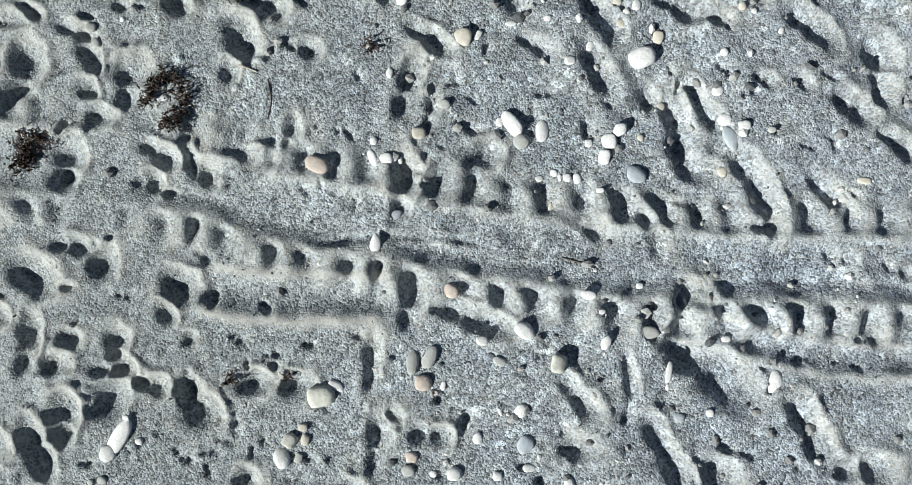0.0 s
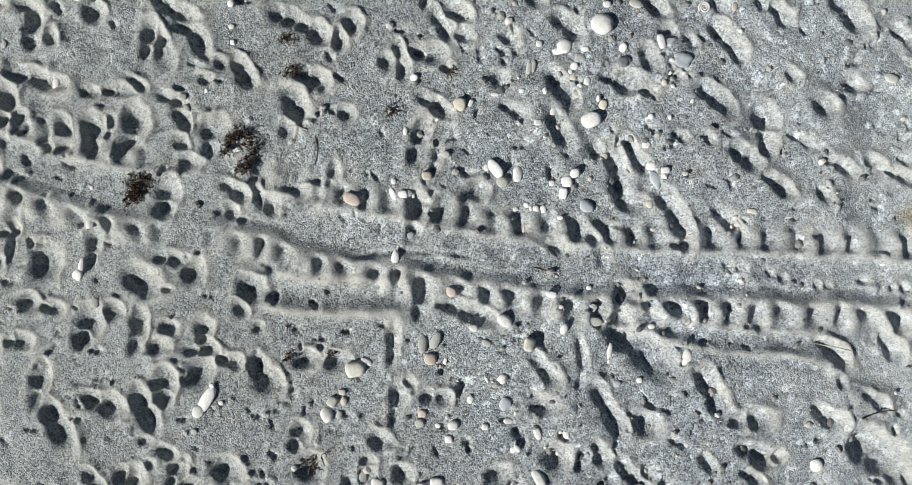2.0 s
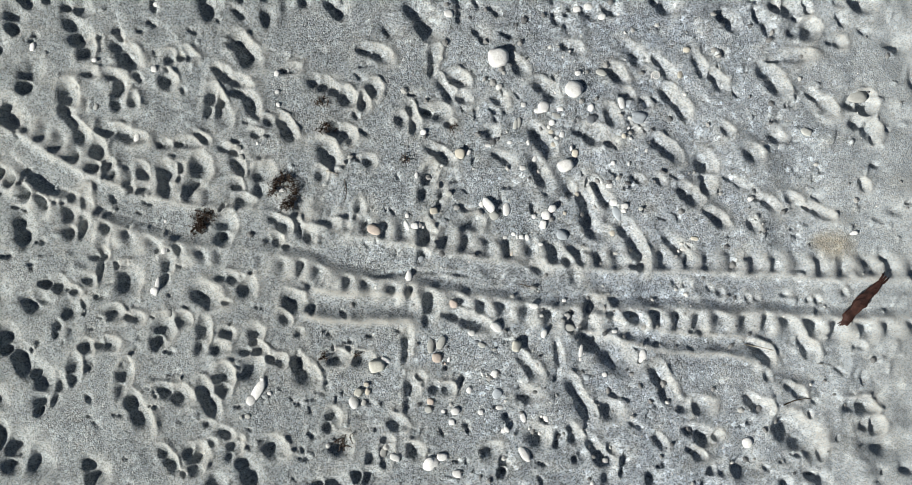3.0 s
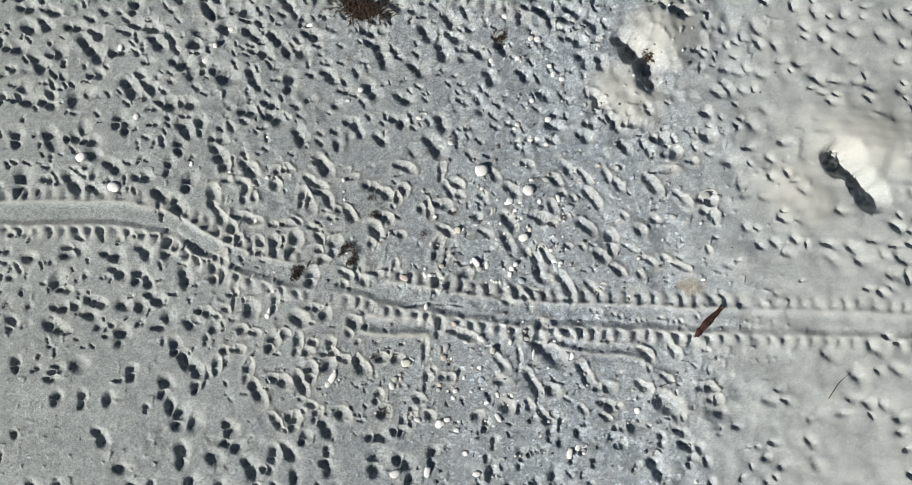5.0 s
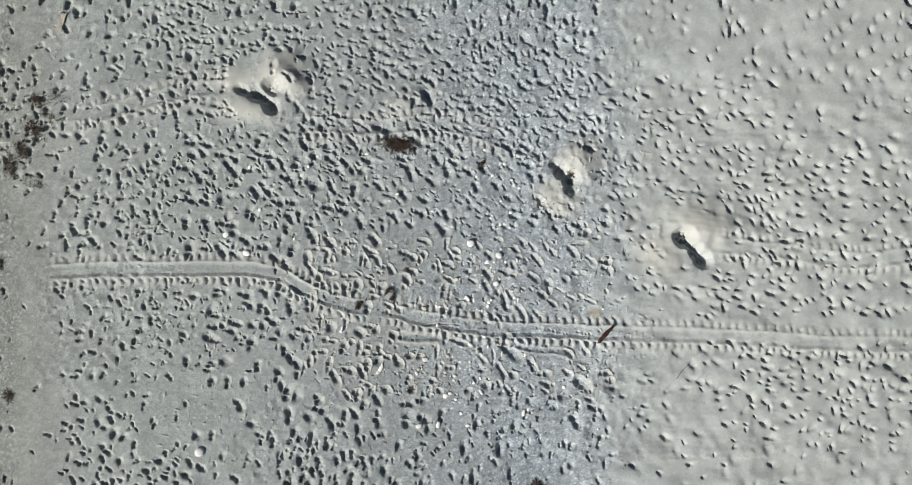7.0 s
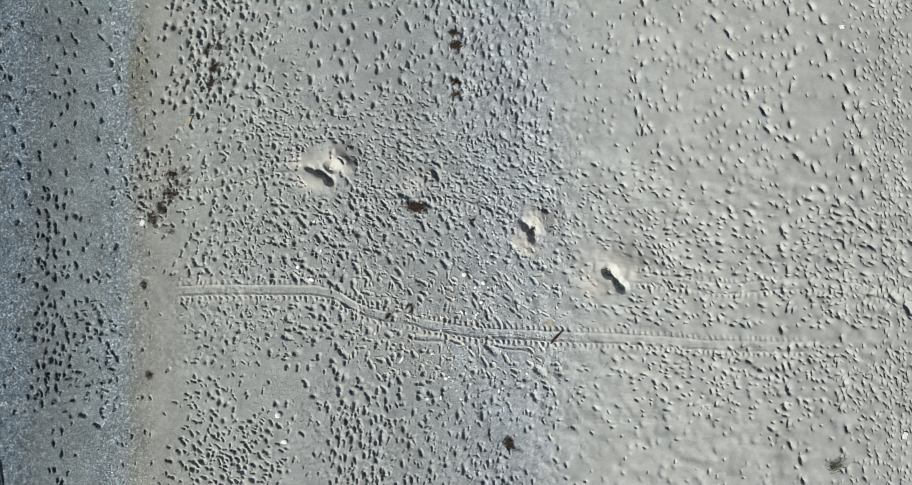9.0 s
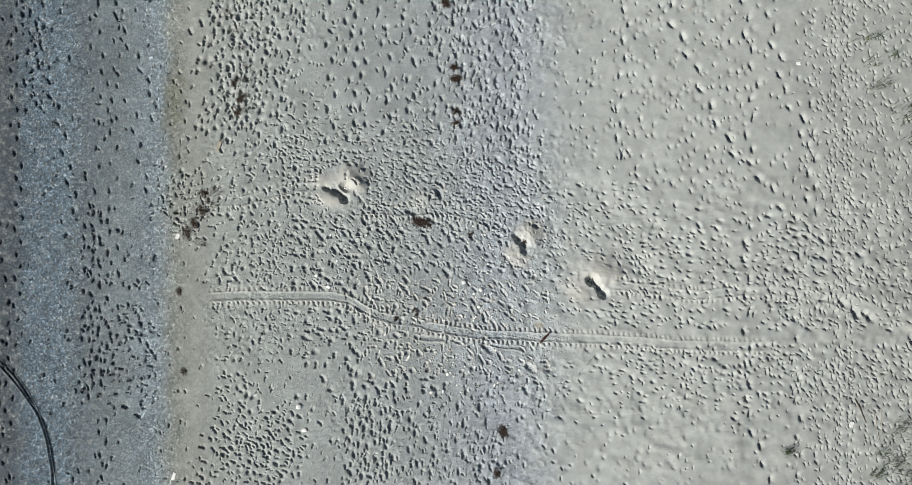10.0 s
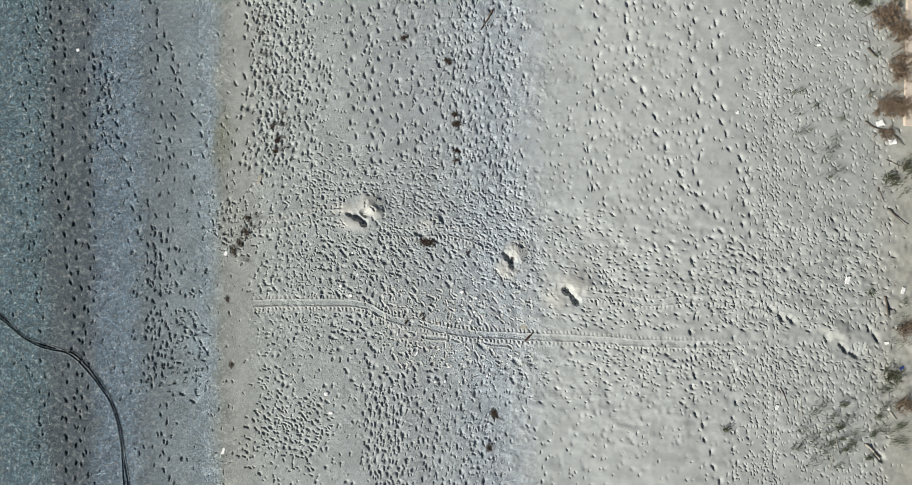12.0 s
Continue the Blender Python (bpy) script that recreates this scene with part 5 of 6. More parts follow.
# long single walks across the fine sand
inland = [
    ([(8.2, 16.4), (8.4, 14.4), (8.8, 12.6), (9.6, 10.8), (10.3, 9.2), (11.1, 7.6), (12.1, 6.6), (12.8, 5.7), (13.3, 4.9), (14.5, 3.9), (16.6, 3.0)], 0.20, 0.72, 0.38),
    ([(11.4, 17.0), (11.6, 14.4), (11.8, 12.0), (12.1, 10.2), (11.8, 8.4), (11.9, 7.0)], 0.22, 0.66, 0.34),
    ([(12.9, 16.2), (12.7, 13.0), (13.0, 11.2), (13.3, 9.6), (13.9, 8.7), (14.2, 7.6)], 0.24, 0.64, 0.33),
    ([(14.2, 9.4), (14.4, 7.2), (14.3, 5.6), (14.5, 4.6)], 0.30, 0.55, 0.34),
    ([(11.6, 4.0), (11.8, 1.6), (11.75, 0.2), (11.8, -1.8), (11.8, -3.4), (12.2, -4.6), (12.6, -5.8), (13.1, -7.2), (13.4, -9.0)], 0.16, 0.70, 0.36),
    ([(13.8, 3.9), (13.7, -0.8), (13.8, -2.8), (13.9, -6.0), (13.9, -9.0)], 0.18, 0.80, 0.28),
    ([(9.1, -0.4), (9.2, -1.6), (9.2, -3.0)], 0.16, 0.40, 0.22),
    ([(6.8, 16.6), (6.9, 14.8), (6.8, 11.4), (6.6, 9.6), (6.6, 7.0)], 0.20, 0.66, 0.30),
    ([(18.2, 6.0), (19.2, 5.0), (19.6, 4.2)], 0.20, 0.60, 0.36)]
for points, wide, pace, size in inland:
    trail(points, wide, 0.046, pace, 0.08, size)
trail([(6.3, 12.6), (5.6, 10.8), (5.1, 9.2), (5.4, 7.4), (6.2, 6.4)], 0.12, 0.030, 0.45, 0.1, 0.16)

for sheet in (NEAR, WIDE):
    sheet.fill()
build_ground()


# ---- helpers for the things ----
def part(name, bm, material, parent=None, label=""):
    mesh = bpy.data.meshes.new(name)
    bm.to_mesh(mesh)
    bm.free()
    mesh.materials.append(material)
    ob = new(name, mesh)
    ob.parent = parent
    return tagged(ob, label)


def stone_mesh(seed, block):
    """A water-worn stone about 1 long, lying flat; block: how square it is."""
    bm = bmesh.new()
    bmesh.ops.create_icosphere(bm, subdivisions=3, radius=1.0)
    r = random.Random(seed)
    cuts = [(Vector((r.gauss(0, 1), r.gauss(0, 1), r.gauss(0, 0.6))).normalized(), r.uniform(0.72, 0.95)) for _ in range(5)]
    for v in bm.verts:
        d = v.co.normalized()
        p = 2.0 + 4.0 * block
        k = (abs(d.x) ** p + abs(d.y) ** p + abs(d.z) ** p) ** (-1 / p)
        for n, h in cuts:
            a = d.dot(n)
            if a > 0.05:
                k = min(k, (h / a) * 0.45 + 0.55 * k) if h / a < k else k
        k *= 1 + 0.10 * noise.noise(d * 1.3 + Vector((seed * 3.1, 0, 0))) + 0.03 * noise.noise(d * 4 + Vector((0, seed, 0)))
        v.co = d * k * 0.5
    for f in bm.faces:
        f.smooth = block < 0.9
    bm.normal_update()
    mesh = bpy.data.meshes.new("stone")
    bm.to_mesh(mesh)
    bm.free()
    return mesh


STONE_KINDS = {
    "w": ("smooth white limestone pebble half sunk in the sand", "pebble"), "q": ("squarish pale stone block lying on the grit", "stone"),
    "g": ("rounded grey-green pebble on the coarse sand", "pebble"), "b": ("flat blue-grey stone on the coarse sand", "pebble"),
    "t": ("rounded tan pebble on the beach grit", "pebble"), "p": ("pinkish worn pebble on the beach grit", "pebble"), "d": ("dark slate-grey pebble on the sand", "pebble")}
STONE_SHAPES = {}
stones_laid = 0


def stone(x, y, turn, length, width, tone):
    global stones_laid
    stones_laid += 1
    key = tone, stones_laid % 5
    if key not in STONE_SHAPES:
        STONE_SHAPES[key] = stone_mesh(len(STONE_SHAPES) + 1, 0.8 if tone == "q" else 0.05 * key[1])
        STONE_SHAPES[key].materials.append(STONE[tone])
    ob = new("pebble" if length < 0.085 else "stone", STONE_SHAPES[key])
    thick = min(length, width) * (0.50 if tone != "q" else 0.7)
    ob.matrix_world = pose(x, y, height(x, y) + thick * 0.12, rng.uniform(-8, 8), rng.uniform(-8, 8), turn) @ Matrix.Diagonal((length * 1.06, width * 1.06, thick, 1))
    label, category = STONE_KINDS[tone]
    if length > 0.12:
        label = label.replace("pebble", "stone").replace("smooth", "large smooth")
    tagged(ob, label, category, "stones on the beach")


def loose_gravel(name, count, place, small, large, material, label, seed):
    """Many little stones in one mesh."""
    r = np.random.RandomState(seed)
    bm = bmesh.new()
    bmesh.ops.create_icosphere(bm, subdivisions=1, radius=0.5)
    base = np.array([v.co for v in bm.verts])
    tri = np.array([[v.index for v in f.verts] for f in bm.faces])
    bm.free()
    V, F = [], []
    for k in range(count):
        x, y = place(r)
        size = small + (large - small) * r.rand() ** 3
        a = r.rand() * 6.283
        p = base * (1 + 0.25 * (r.rand(len(base), 1) - 0.5)) * [size, size * r.uniform(0.55, 1.0), size * r.uniform(0.4, 0.7)]
        V.append(np.stack([p[:, 0] * math.cos(a) - p[:, 1] * math.sin(a) + x, p[:, 0] * math.sin(a) + p[:, 1] * math.cos(a) + y, p[:, 2] + height(x, y) + 0.1 * size], -1))
        F.append(tri + k * len(base))
    mesh = bpy.data.meshes.new(name)
    mesh.from_pydata(np.concatenate(V).tolist(), [], np.concatenate(F).tolist())
    mesh.materials.append(material)
    return tagged(new(name, mesh), label, "gravel", kind="stuff")


# ---- stones ----
stone(-0.821, 0.482, -20, 0.130, 0.090, "p")
stone(-0.033, 1.177, 0, 0.097, 0.094, "t")
stone(-2.742, 0.306, 80, 0.065, 0.036, "w")
stone(-2.769, 0.571, 0, 0.029, 0.029, "w")
stone(-0.521, 0.611, 0, 0.043, 0.043, "w")
stone(-0.525, 0.517, -70, 0.094, 0.047, "w")
stone(-0.449, 0.514, 0, 0.072, 0.058, "w")
stone(-0.387, 0.506, 0, 0.043, 0.043, "w")
stone(-0.275, 0.654, 0, 0.072, 0.065, "t")
stone(-0.406, 0.203, 45, 0.079, 0.058, "b")
stone(-0.434, 0.980, 80, 0.058, 0.036, "w")
stone(-0.135, 0.809, 0, 0.058, 0.050, "g")
stone(-2.077, 1.241, 0, 0.065, 0.050, "g")
stone(-2.047, 1.157, 0, 0.050, 0.050, "g")
stone(-1.905, 1.284, 0, 0.029, 0.029, "w")
stone(-0.369, 1.377, 0, 0.058, 0.050, "w")
stone(-1.674, 0.847, 20, 0.058, 0.029, "w")
stone(0.046, 1.187, 60, 0.058, 0.036, "w")
stone(0.695, 1.570, 0, 0.086, 0.050, "w")
stone(0.856, 1.522, 0, 0.086, 0.058, "g")
stone(0.813, 1.461, 0, 0.058, 0.058, "w")
stone(0.784, 1.421, 0, 0.036, 0.036, "w")
stone(0.479, 1.445, 80, 0.101, 0.043, "g")
stone(0.909, 1.352, 70, 0.058, 0.050, "w")
stone(0.855, 1.316, 0, 0.043, 0.043, "w")
stone(0.802, 1.382, 0, 0.050, 0.043, "t")
stone(0.830, 1.262, 0, 0.050, 0.043, "t")
stone(1.171, 1.484, 0, 0.079, 0.072, "d")
stone(1.590, 1.482, -10, 0.115, 0.079, "b")
stone(1.507, 1.403, 0, 0.036, 0.029, "w")
stone(1.464, 1.331, 0, 0.043, 0.043, "t")
stone(1.528, 1.302, 0, 0.029, 0.029, "w")
stone(1.027, 1.179, 70, 0.072, 0.058, "t")
stone(1.667, 1.193, 60, 0.036, 0.029, "w")
stone(0.226, 1.255, 0, 0.065, 0.029, "w")
stone(0.424, 1.279, 0, 0.043, 0.036, "w")
stone(0.657, 1.130, 60, 0.058, 0.043, "w")
stone(0.542, 1.040, 0, 0.058, 0.050, "w")
stone(0.937, 1.064, 10, 0.137, 0.115, "w")
stone(1.366, 1.080, 0, 0.043, 0.043, "w")
stone(1.337, 0.878, 0, 0.065, 0.058, "w")
stone(1.043, 0.801, 0, 0.043, 0.043, "t")
stone(1.375, 0.720, 0, 0.072, 0.065, "w")
stone(1.472, 0.684, 0, 0.065, 0.058, "w")
stone(1.400, 0.620, -70, 0.130, 0.072, "b")
stone(1.614, 0.662, 0, 0.043, 0.036, "g")
stone(0.229, 0.703, -50, 0.151, 0.079, "w")
stone(0.164, 0.714, 80, 0.050, 0.043, "w")
stone(0.279, 0.605, 40, 0.086, 0.079, "g")
stone(0.394, 0.666, 85, 0.122, 0.072, "w")
stone(0.810, 0.668, 30, 0.079, 0.065, "w")
stone(0.753, 0.607, 0, 0.083, 0.079, "w")
stone(0.727, 0.521, 80, 0.079, 0.065, "w")
stone(0.645, 0.597, 0, 0.043, 0.043, "w")
stone(0.925, 0.628, 0, 0.036, 0.036, "t")
stone(0.895, 0.427, -30, 0.101, 0.086, "b")
stone(1.360, 0.440, 0, 0.050, 0.050, "t")
stone(2.100, 0.388, -10, 0.072, 0.036, "t")
stone(0.379, 0.407, 0, 0.043, 0.036, "w")
stone(0.455, 0.436, -30, 0.043, 0.036, "w")
stone(0.487, 0.410, 80, 0.036, 0.022, "w")
stone(0.526, 0.410, 0, 0.047, 0.043, "w")
stone(0.580, 0.406, -70, 0.058, 0.043, "w")
stone(0.702, 0.341, 0, 0.043, 0.029, "w")
stone(0.440, 0.249, 80, 0.058, 0.029, "t")
stone(-0.507, 0.042, 85, 0.130, 0.058, "w")
stone(-0.100, -0.200, -30, 0.086, 0.072, "p")
stone(-0.802, -0.768, 12, 0.137, 0.108, "q")
stone(-0.723, -0.717, -30, 0.086, 0.050, "w")
stone(-0.309, -0.588, 85, 0.130, 0.065, "g")
stone(-0.215, -0.559, 65, 0.130, 0.072, "g")
stone(-0.251, -0.695, 0, 0.090, 0.086, "p")
stone(-0.143, -0.713, 80, 0.050, 0.029, "w")
stone(-0.183, -0.749, 0, 0.029, 0.029, "p")
stone(-1.906, -1.003, 58, 0.238, 0.086, "w")
stone(-1.963, -1.082, 40, 0.101, 0.086, "w")
stone(-1.797, -1.021, 0, 0.043, 0.036, "w")
stone(-1.862, -0.888, 0, 0.036, 0.029, "w")
stone(-0.903, -0.940, 0, 0.050, 0.043, "t")
stone(-0.892, -1.008, 80, 0.065, 0.050, "t")
stone(-0.975, -1.012, 60, 0.079, 0.072, "q")
stone(-1.019, -1.109, -55, 0.108, 0.083, "w")
stone(-0.928, -1.109, 70, 0.065, 0.043, "g")
stone(-0.313, -1.097, 0, 0.065, 0.065, "p")
stone(-0.198, -1.189, 0, 0.043, 0.036, "w")
stone(-0.083, -1.185, 0, 0.079, 0.072, "w")
stone(-1.996, -1.230, 0, 0.050, 0.043, "g")
stone(-2.061, -1.245, 0, 0.036, 0.036, "g")
stone(-2.832, -0.021, 85, 0.086, 0.036, "w")
stone(-2.857, -0.093, 0, 0.050, 0.050, "w")
stone(-2.728, -0.282, 60, 0.079, 0.061, "g")
stone(0.636, -0.222, -10, 0.086, 0.050, "w")
stone(0.915, -0.175, 0, 0.040, 0.036, "w")
stone(0.700, -0.308, 0, 0.036, 0.029, "w")
stone(1.125, -0.254, 0, 0.090, 0.086, "d")
stone(0.295, -0.415, -40, 0.115, 0.083, "w")
stone(0.069, -0.469, 0, 0.065, 0.050, "w")
stone(0.162, -0.580, -20, 0.072, 0.047, "g")
stone(0.115, -0.552, -10, 0.043, 0.032, "d")
stone(0.474, -0.587, 70, 0.094, 0.086, "q")
stone(0.724, -0.472, 60, 0.079, 0.050, "w")
stone(0.957, -0.419, 0, 0.101, 0.065, "g")
stone(1.039, -0.412, 0, 0.036, 0.029, "w")
stone(1.063, -0.633, 80, 0.108, 0.036, "w")
stone(1.055, -0.712, 80, 0.036, 0.022, "w")
stone(1.115, -0.872, 0, 0.058, 0.050, "b")
stone(1.276, -0.847, 0, 0.043, 0.043, "w")
stone(1.618, -0.693, -83, 0.155, 0.104, "w")
stone(0.276, -0.841, 45, 0.072, 0.065, "w")
stone(0.161, -0.845, -70, 0.050, 0.022, "w")
stone(0.043, -0.992, 70, 0.065, 0.050, "w")
stone(0.297, -1.027, 50, 0.101, 0.086, "b")
stone(0.322, -1.159, 0, 0.072, 0.050, "w")
stone(0.533, -1.237, -75, 0.090, 0.054, "w")
stone(0.693, -1.223, 0, 0.036, 0.029, "w")
stone(0.740, -1.244, -70, 0.065, 0.050, "w")
stone(0.382, -1.345, -50, 0.065, 0.036, "w")
stone(0.150, -1.196, 0, 0.050, 0.050, "w")
stone(0.323, 2.053, 0, 0.181, 0.171, "w")
stone(1.009, 1.759, -40, 0.162, 0.152, "w")
stone(0.739, 1.604, 0, 0.109, 0.105, "w")
stone(0.852, 1.517, 20, 0.086, 0.057, "b")
stone(0.886, 1.579, 0, 0.057, 0.038, "w")
stone(0.554, 1.624, 0, 0.048, 0.048, "w")
stone(0.506, 1.462, 80, 0.095, 0.048, "g")
stone(1.169, 1.592, 60, 0.067, 0.057, "w")
stone(1.193, 1.496, 0, 0.067, 0.057, "d")
stone(1.444, 1.633, -75, 0.105, 0.057, "w")
stone(1.052, 1.910, 0, 0.057, 0.048, "w")
stone(1.265, 1.918, -20, 0.105, 0.057, "g")
stone(1.603, 1.504, -8, 0.133, 0.086, "b")
stone(0.824, 1.461, 0, 0.048, 0.038, "w")
stone(3.121, 1.353, -20, 0.095, 0.067, "g")
stone(3.576, 1.671, 0, 0.170, 0.110, "g")
stone(2.035, 2.107, 0, 0.067, 0.057, "t")
stone(1.973, 1.880, 70, 0.067, 0.048, "t")
stone(3.536, 0.432, 10, 0.076, 0.038, "w")
stone(-2.848, 1.970, 0, 0.057, 0.057, "w")
stone(-3.031, 1.348, 80, 0.086, 0.057, "w")
stone(-1.723, 1.929, 0, 0.057, 0.057, "w")
stone(-1.719, 1.762, 0, 0.048, 0.038, "w")
stone(-1.710, 1.642, 0, 0.038, 0.038, "w")
stone(-3.393, 1.629, 80, 0.057, 0.038, "g")
stone(-3.408, 2.060, 0, 0.048, 0.038, "w")
stone(2.573, -1.474, 0, 0.095, 0.095, "w")
stone(0.544, -1.571, -60, 0.152, 0.076, "w")
stone(-0.761, -1.597, 80, 0.133, 0.067, "g")
stone(-0.642, -1.611, -20, 0.095, 0.067, "w")
stone(-0.205, -1.606, 0, 0.095, 0.076, "w")
stone(-0.286, -1.653, 10, 0.105, 0.086, "w")
stone(0.355, -1.359, 0, 0.048, 0.048, "w")
stone(-0.332, -1.170, 0, 0.067, 0.057, "g")
stone(-0.118, -1.288, 0, 0.057, 0.057, "w")
stone(-2.758, 0.299, 80, 0.067, 0.048, "w")
stone(-2.864, -0.073, 20, 0.086, 0.067, "w")
stone(-2.840, -0.001, 75, 0.105, 0.038, "w")
stone(0.905, 0.417, -20, 0.086, 0.067, "b")
stone(1.374, -0.460, 0, 0.048, 0.038, "w")
stone(-5.649, 2.306, 20, 0.163, 0.137, "w")
stone(-5.147, 1.850, -10, 0.189, 0.137, "w")
stone(-5.081, 3.957, 70, 0.120, 0.086, "w")
stone(-3.634, 3.955, 0, 0.077, 0.077, "w")
stone(-3.416, 4.213, 0, 0.086, 0.069, "w")
stone(-3.791, 3.748, 20, 0.111, 0.086, "w")
stone(-4.816, 2.907, 60, 0.103, 0.086, "w")
stone(-1.462, 3.269, 0, 0.086, 0.069, "w")
stone(-0.602, 2.845, 0, 0.086, 0.060, "w")
stone(-1.653, 3.107, 0, 0.069, 0.051, "w")
stone(-3.983, 2.187, 70, 0.077, 0.051, "w")
stone(-2.851, 2.583, 0, 0.051, 0.043, "w")
stone(-2.222, 4.249, 0, 0.120, 0.060, "w")
stone(0.678, 4.330, 0, 0.086, 0.069, "w")
stone(1.061, 4.005, 30, 0.086, 0.069, "w")
stone(1.163, 3.995, 0, 0.094, 0.086, "w")
stone(0.476, 3.685, 40, 0.086, 0.069, "w")
stone(0.862, 3.706, 0, 0.077, 0.069, "w")
stone(1.331, 3.589, 0, 0.077, 0.060, "w")
stone(1.390, 3.468, 60, 0.086, 0.069, "w")
stone(1.517, 3.397, 0, 0.086, 0.069, "w")
stone(1.071, 3.085, 0, 0.077, 0.069, "w")
stone(1.308, 2.799, 0, 0.103, 0.086, "w")
stone(0.855, 2.735, 0, 0.077, 0.069, "w")
stone(0.812, 2.675, 0, 0.060, 0.051, "w")
stone(1.049, 2.501, 0, 0.069, 0.060, "w")
stone(1.152, 2.526, 0, 0.086, 0.060, "w")
stone(1.279, 2.431, 0, 0.069, 0.060, "w")
stone(-0.131, 2.470, 0, 0.086, 0.069, "w")
stone(1.581, -2.093, 80, 0.154, 0.086, "w")
stone(1.708, -2.008, 60, 0.103, 0.077, "w")
stone(0.055, -2.094, 0, 0.086, 0.069, "w")
stone(0.223, -2.390, 0, 0.120, 0.086, "w")
stone(-0.070, -1.756, 0, 0.086, 0.069, "w")
stone(-0.500, -2.366, 80, 0.154, 0.094, "w")
stone(-0.969, -2.392, 20, 0.154, 0.111, "w")
stone(-0.326, -1.671, 60, 0.137, 0.103, "w")

def pebble_band(centre, spread):
    return lambda r: (r.normal(centre, spread), r.uniform(-8.0, 16.5))


loose_gravel("loose_gravel", 3600, pebble_band(1.3, 1.1), 0.014, 0.075, GRAVEL, "loose mixed pebbles strewn along a shingle band", 3)
loose_gravel("fine_gravel", 5200, lambda r: (r.uniform(-3.4, 3.4) + r.normal(0, 0.5), r.uniform(-1.9, 2.25) + r.normal(0, 0.5)), 0.006, 0.017, GRAVEL, "small grey and white grit on coarse sand", 4)
loose_gravel("damp_gravel", 3600, lambda r: (r.choice([-21.0, -16.8, -16.8, -12.4]) + r.normal(0, 0.6), r.uniform(-8.0, 16.5)), 0.03, 0.10, WET, "damp dark shingle along the shore edge", 5)


# ---- wood, weed and plants ----
def tube(bm, points, thick, thin, sides=5, seed=0, flat=1.0):
    """A bent, tapering stick through the points."""
    r = random.Random(seed)
    rings = []
    for k, p in enumerate(points):
        a = Vector(points[max(k - 1, 0)])
        b = Vector(points[min(k + 1, len(points) - 1)])
        way = (b - a).normalized()
        side = way.cross(Vector((0, 0, 1)))
        side = side.normalized() if side.length > 0.05 else Vector((1, 0, 0))
        up = side.cross(way)
        w = thick + (thin - thick) * k / (len(points) - 1)
        rings.append([bm.verts.new(Vector(p) + side * (w * math.cos(q) * r.uniform(0.8, 1.2)) + up * (w * flat * math.sin(q) * r.uniform(0.8, 1.2)))
                      for q in (2 * math.pi * i / sides for i in range(sides))])
    for a, b in zip(rings, rings[1:]):
        for i in range(sides):
            bm.faces.new((a[i], a[(i + 1) % sides], b[(i + 1) % sides], b[i]))
    bm.faces.new(rings[0][::-1])
    bm.faces.new(rings[-1])


def driftwood(x0, y0, x1, y1):
    """A broken, weathered piece of timber with splintered ends."""
    root = tagged(new("driftwood"), "weathered red-brown driftwood piece with splintered ends on the crawl", "driftwood")
    mx, my = (x0 + x1) / 2, (y0 + y1) / 2
    z = height(mx, my)
    root.location = (mx, my, z)
    L, turn = math.hypot(x1 - x0, y1 - y0), math.atan2(y1 - y0, x1 - x0)
    root.rotation_euler = (0, 0, turn)
    bm = bmesh.new()
    n, sides, rings = 26, 10, []
    for k in range(n):
        u = k / (n - 1)
        wide = 0.040 * (0.25 + 1.0 * math.sin(math.pi * min(1, 0.12 + 0.95 * u)) ** 0.6) * (1 + 0.35 * noise.noise(Vector((u * 6, 1, 0))))
        bow = 0.012 * math.sin(u * 4.0) + 0.012 * noise.noise(Vector((u * 3, 5, 0)))
        ring = []
        for i in range(sides):
            q = 2 * math.pi * i / sides
            rag = 1 + 0.45 * noise.noise(Vector((u * 9, math.cos(q) * 2, math.sin(q) * 2)))
            ring.append(bm.verts.new(((u - 0.5) * L + 0.03 * noise.noise(Vector((i * 2.0, k * 0.3, 3))), bow + wide * rag * math.cos(q), 0.035 + wide * 0.62 * rag * math.sin(q))))
        rings.append(ring)
    for a, b in zip(rings, rings[1:]):
        for i in range(sides):
            bm.faces.new((a[i], a[(i + 1) % sides], b[(i + 1) % sides], b[i]))
    bm.faces.new(rings[0][::-1])
    bm.faces.new(rings[-1])
    part("trunk", bm, BARK, root)
    r = random.Random(5)
    for k in range(7):
        end = 1 if k % 2 else -1
        bm = bmesh.new()
        y = r.uniform(-0.025, 0.025)
        tube(bm, [(end * L * 0.38, y, 0.05), (end * L * 0.48, y * 1.3, 0.045), (end * L * r.uniform(0.52, 0.58), y * 1.8, 0.02)], 0.012, 0.003, 5, k, 0.6)
        part("splinter", bm, BARK, root)


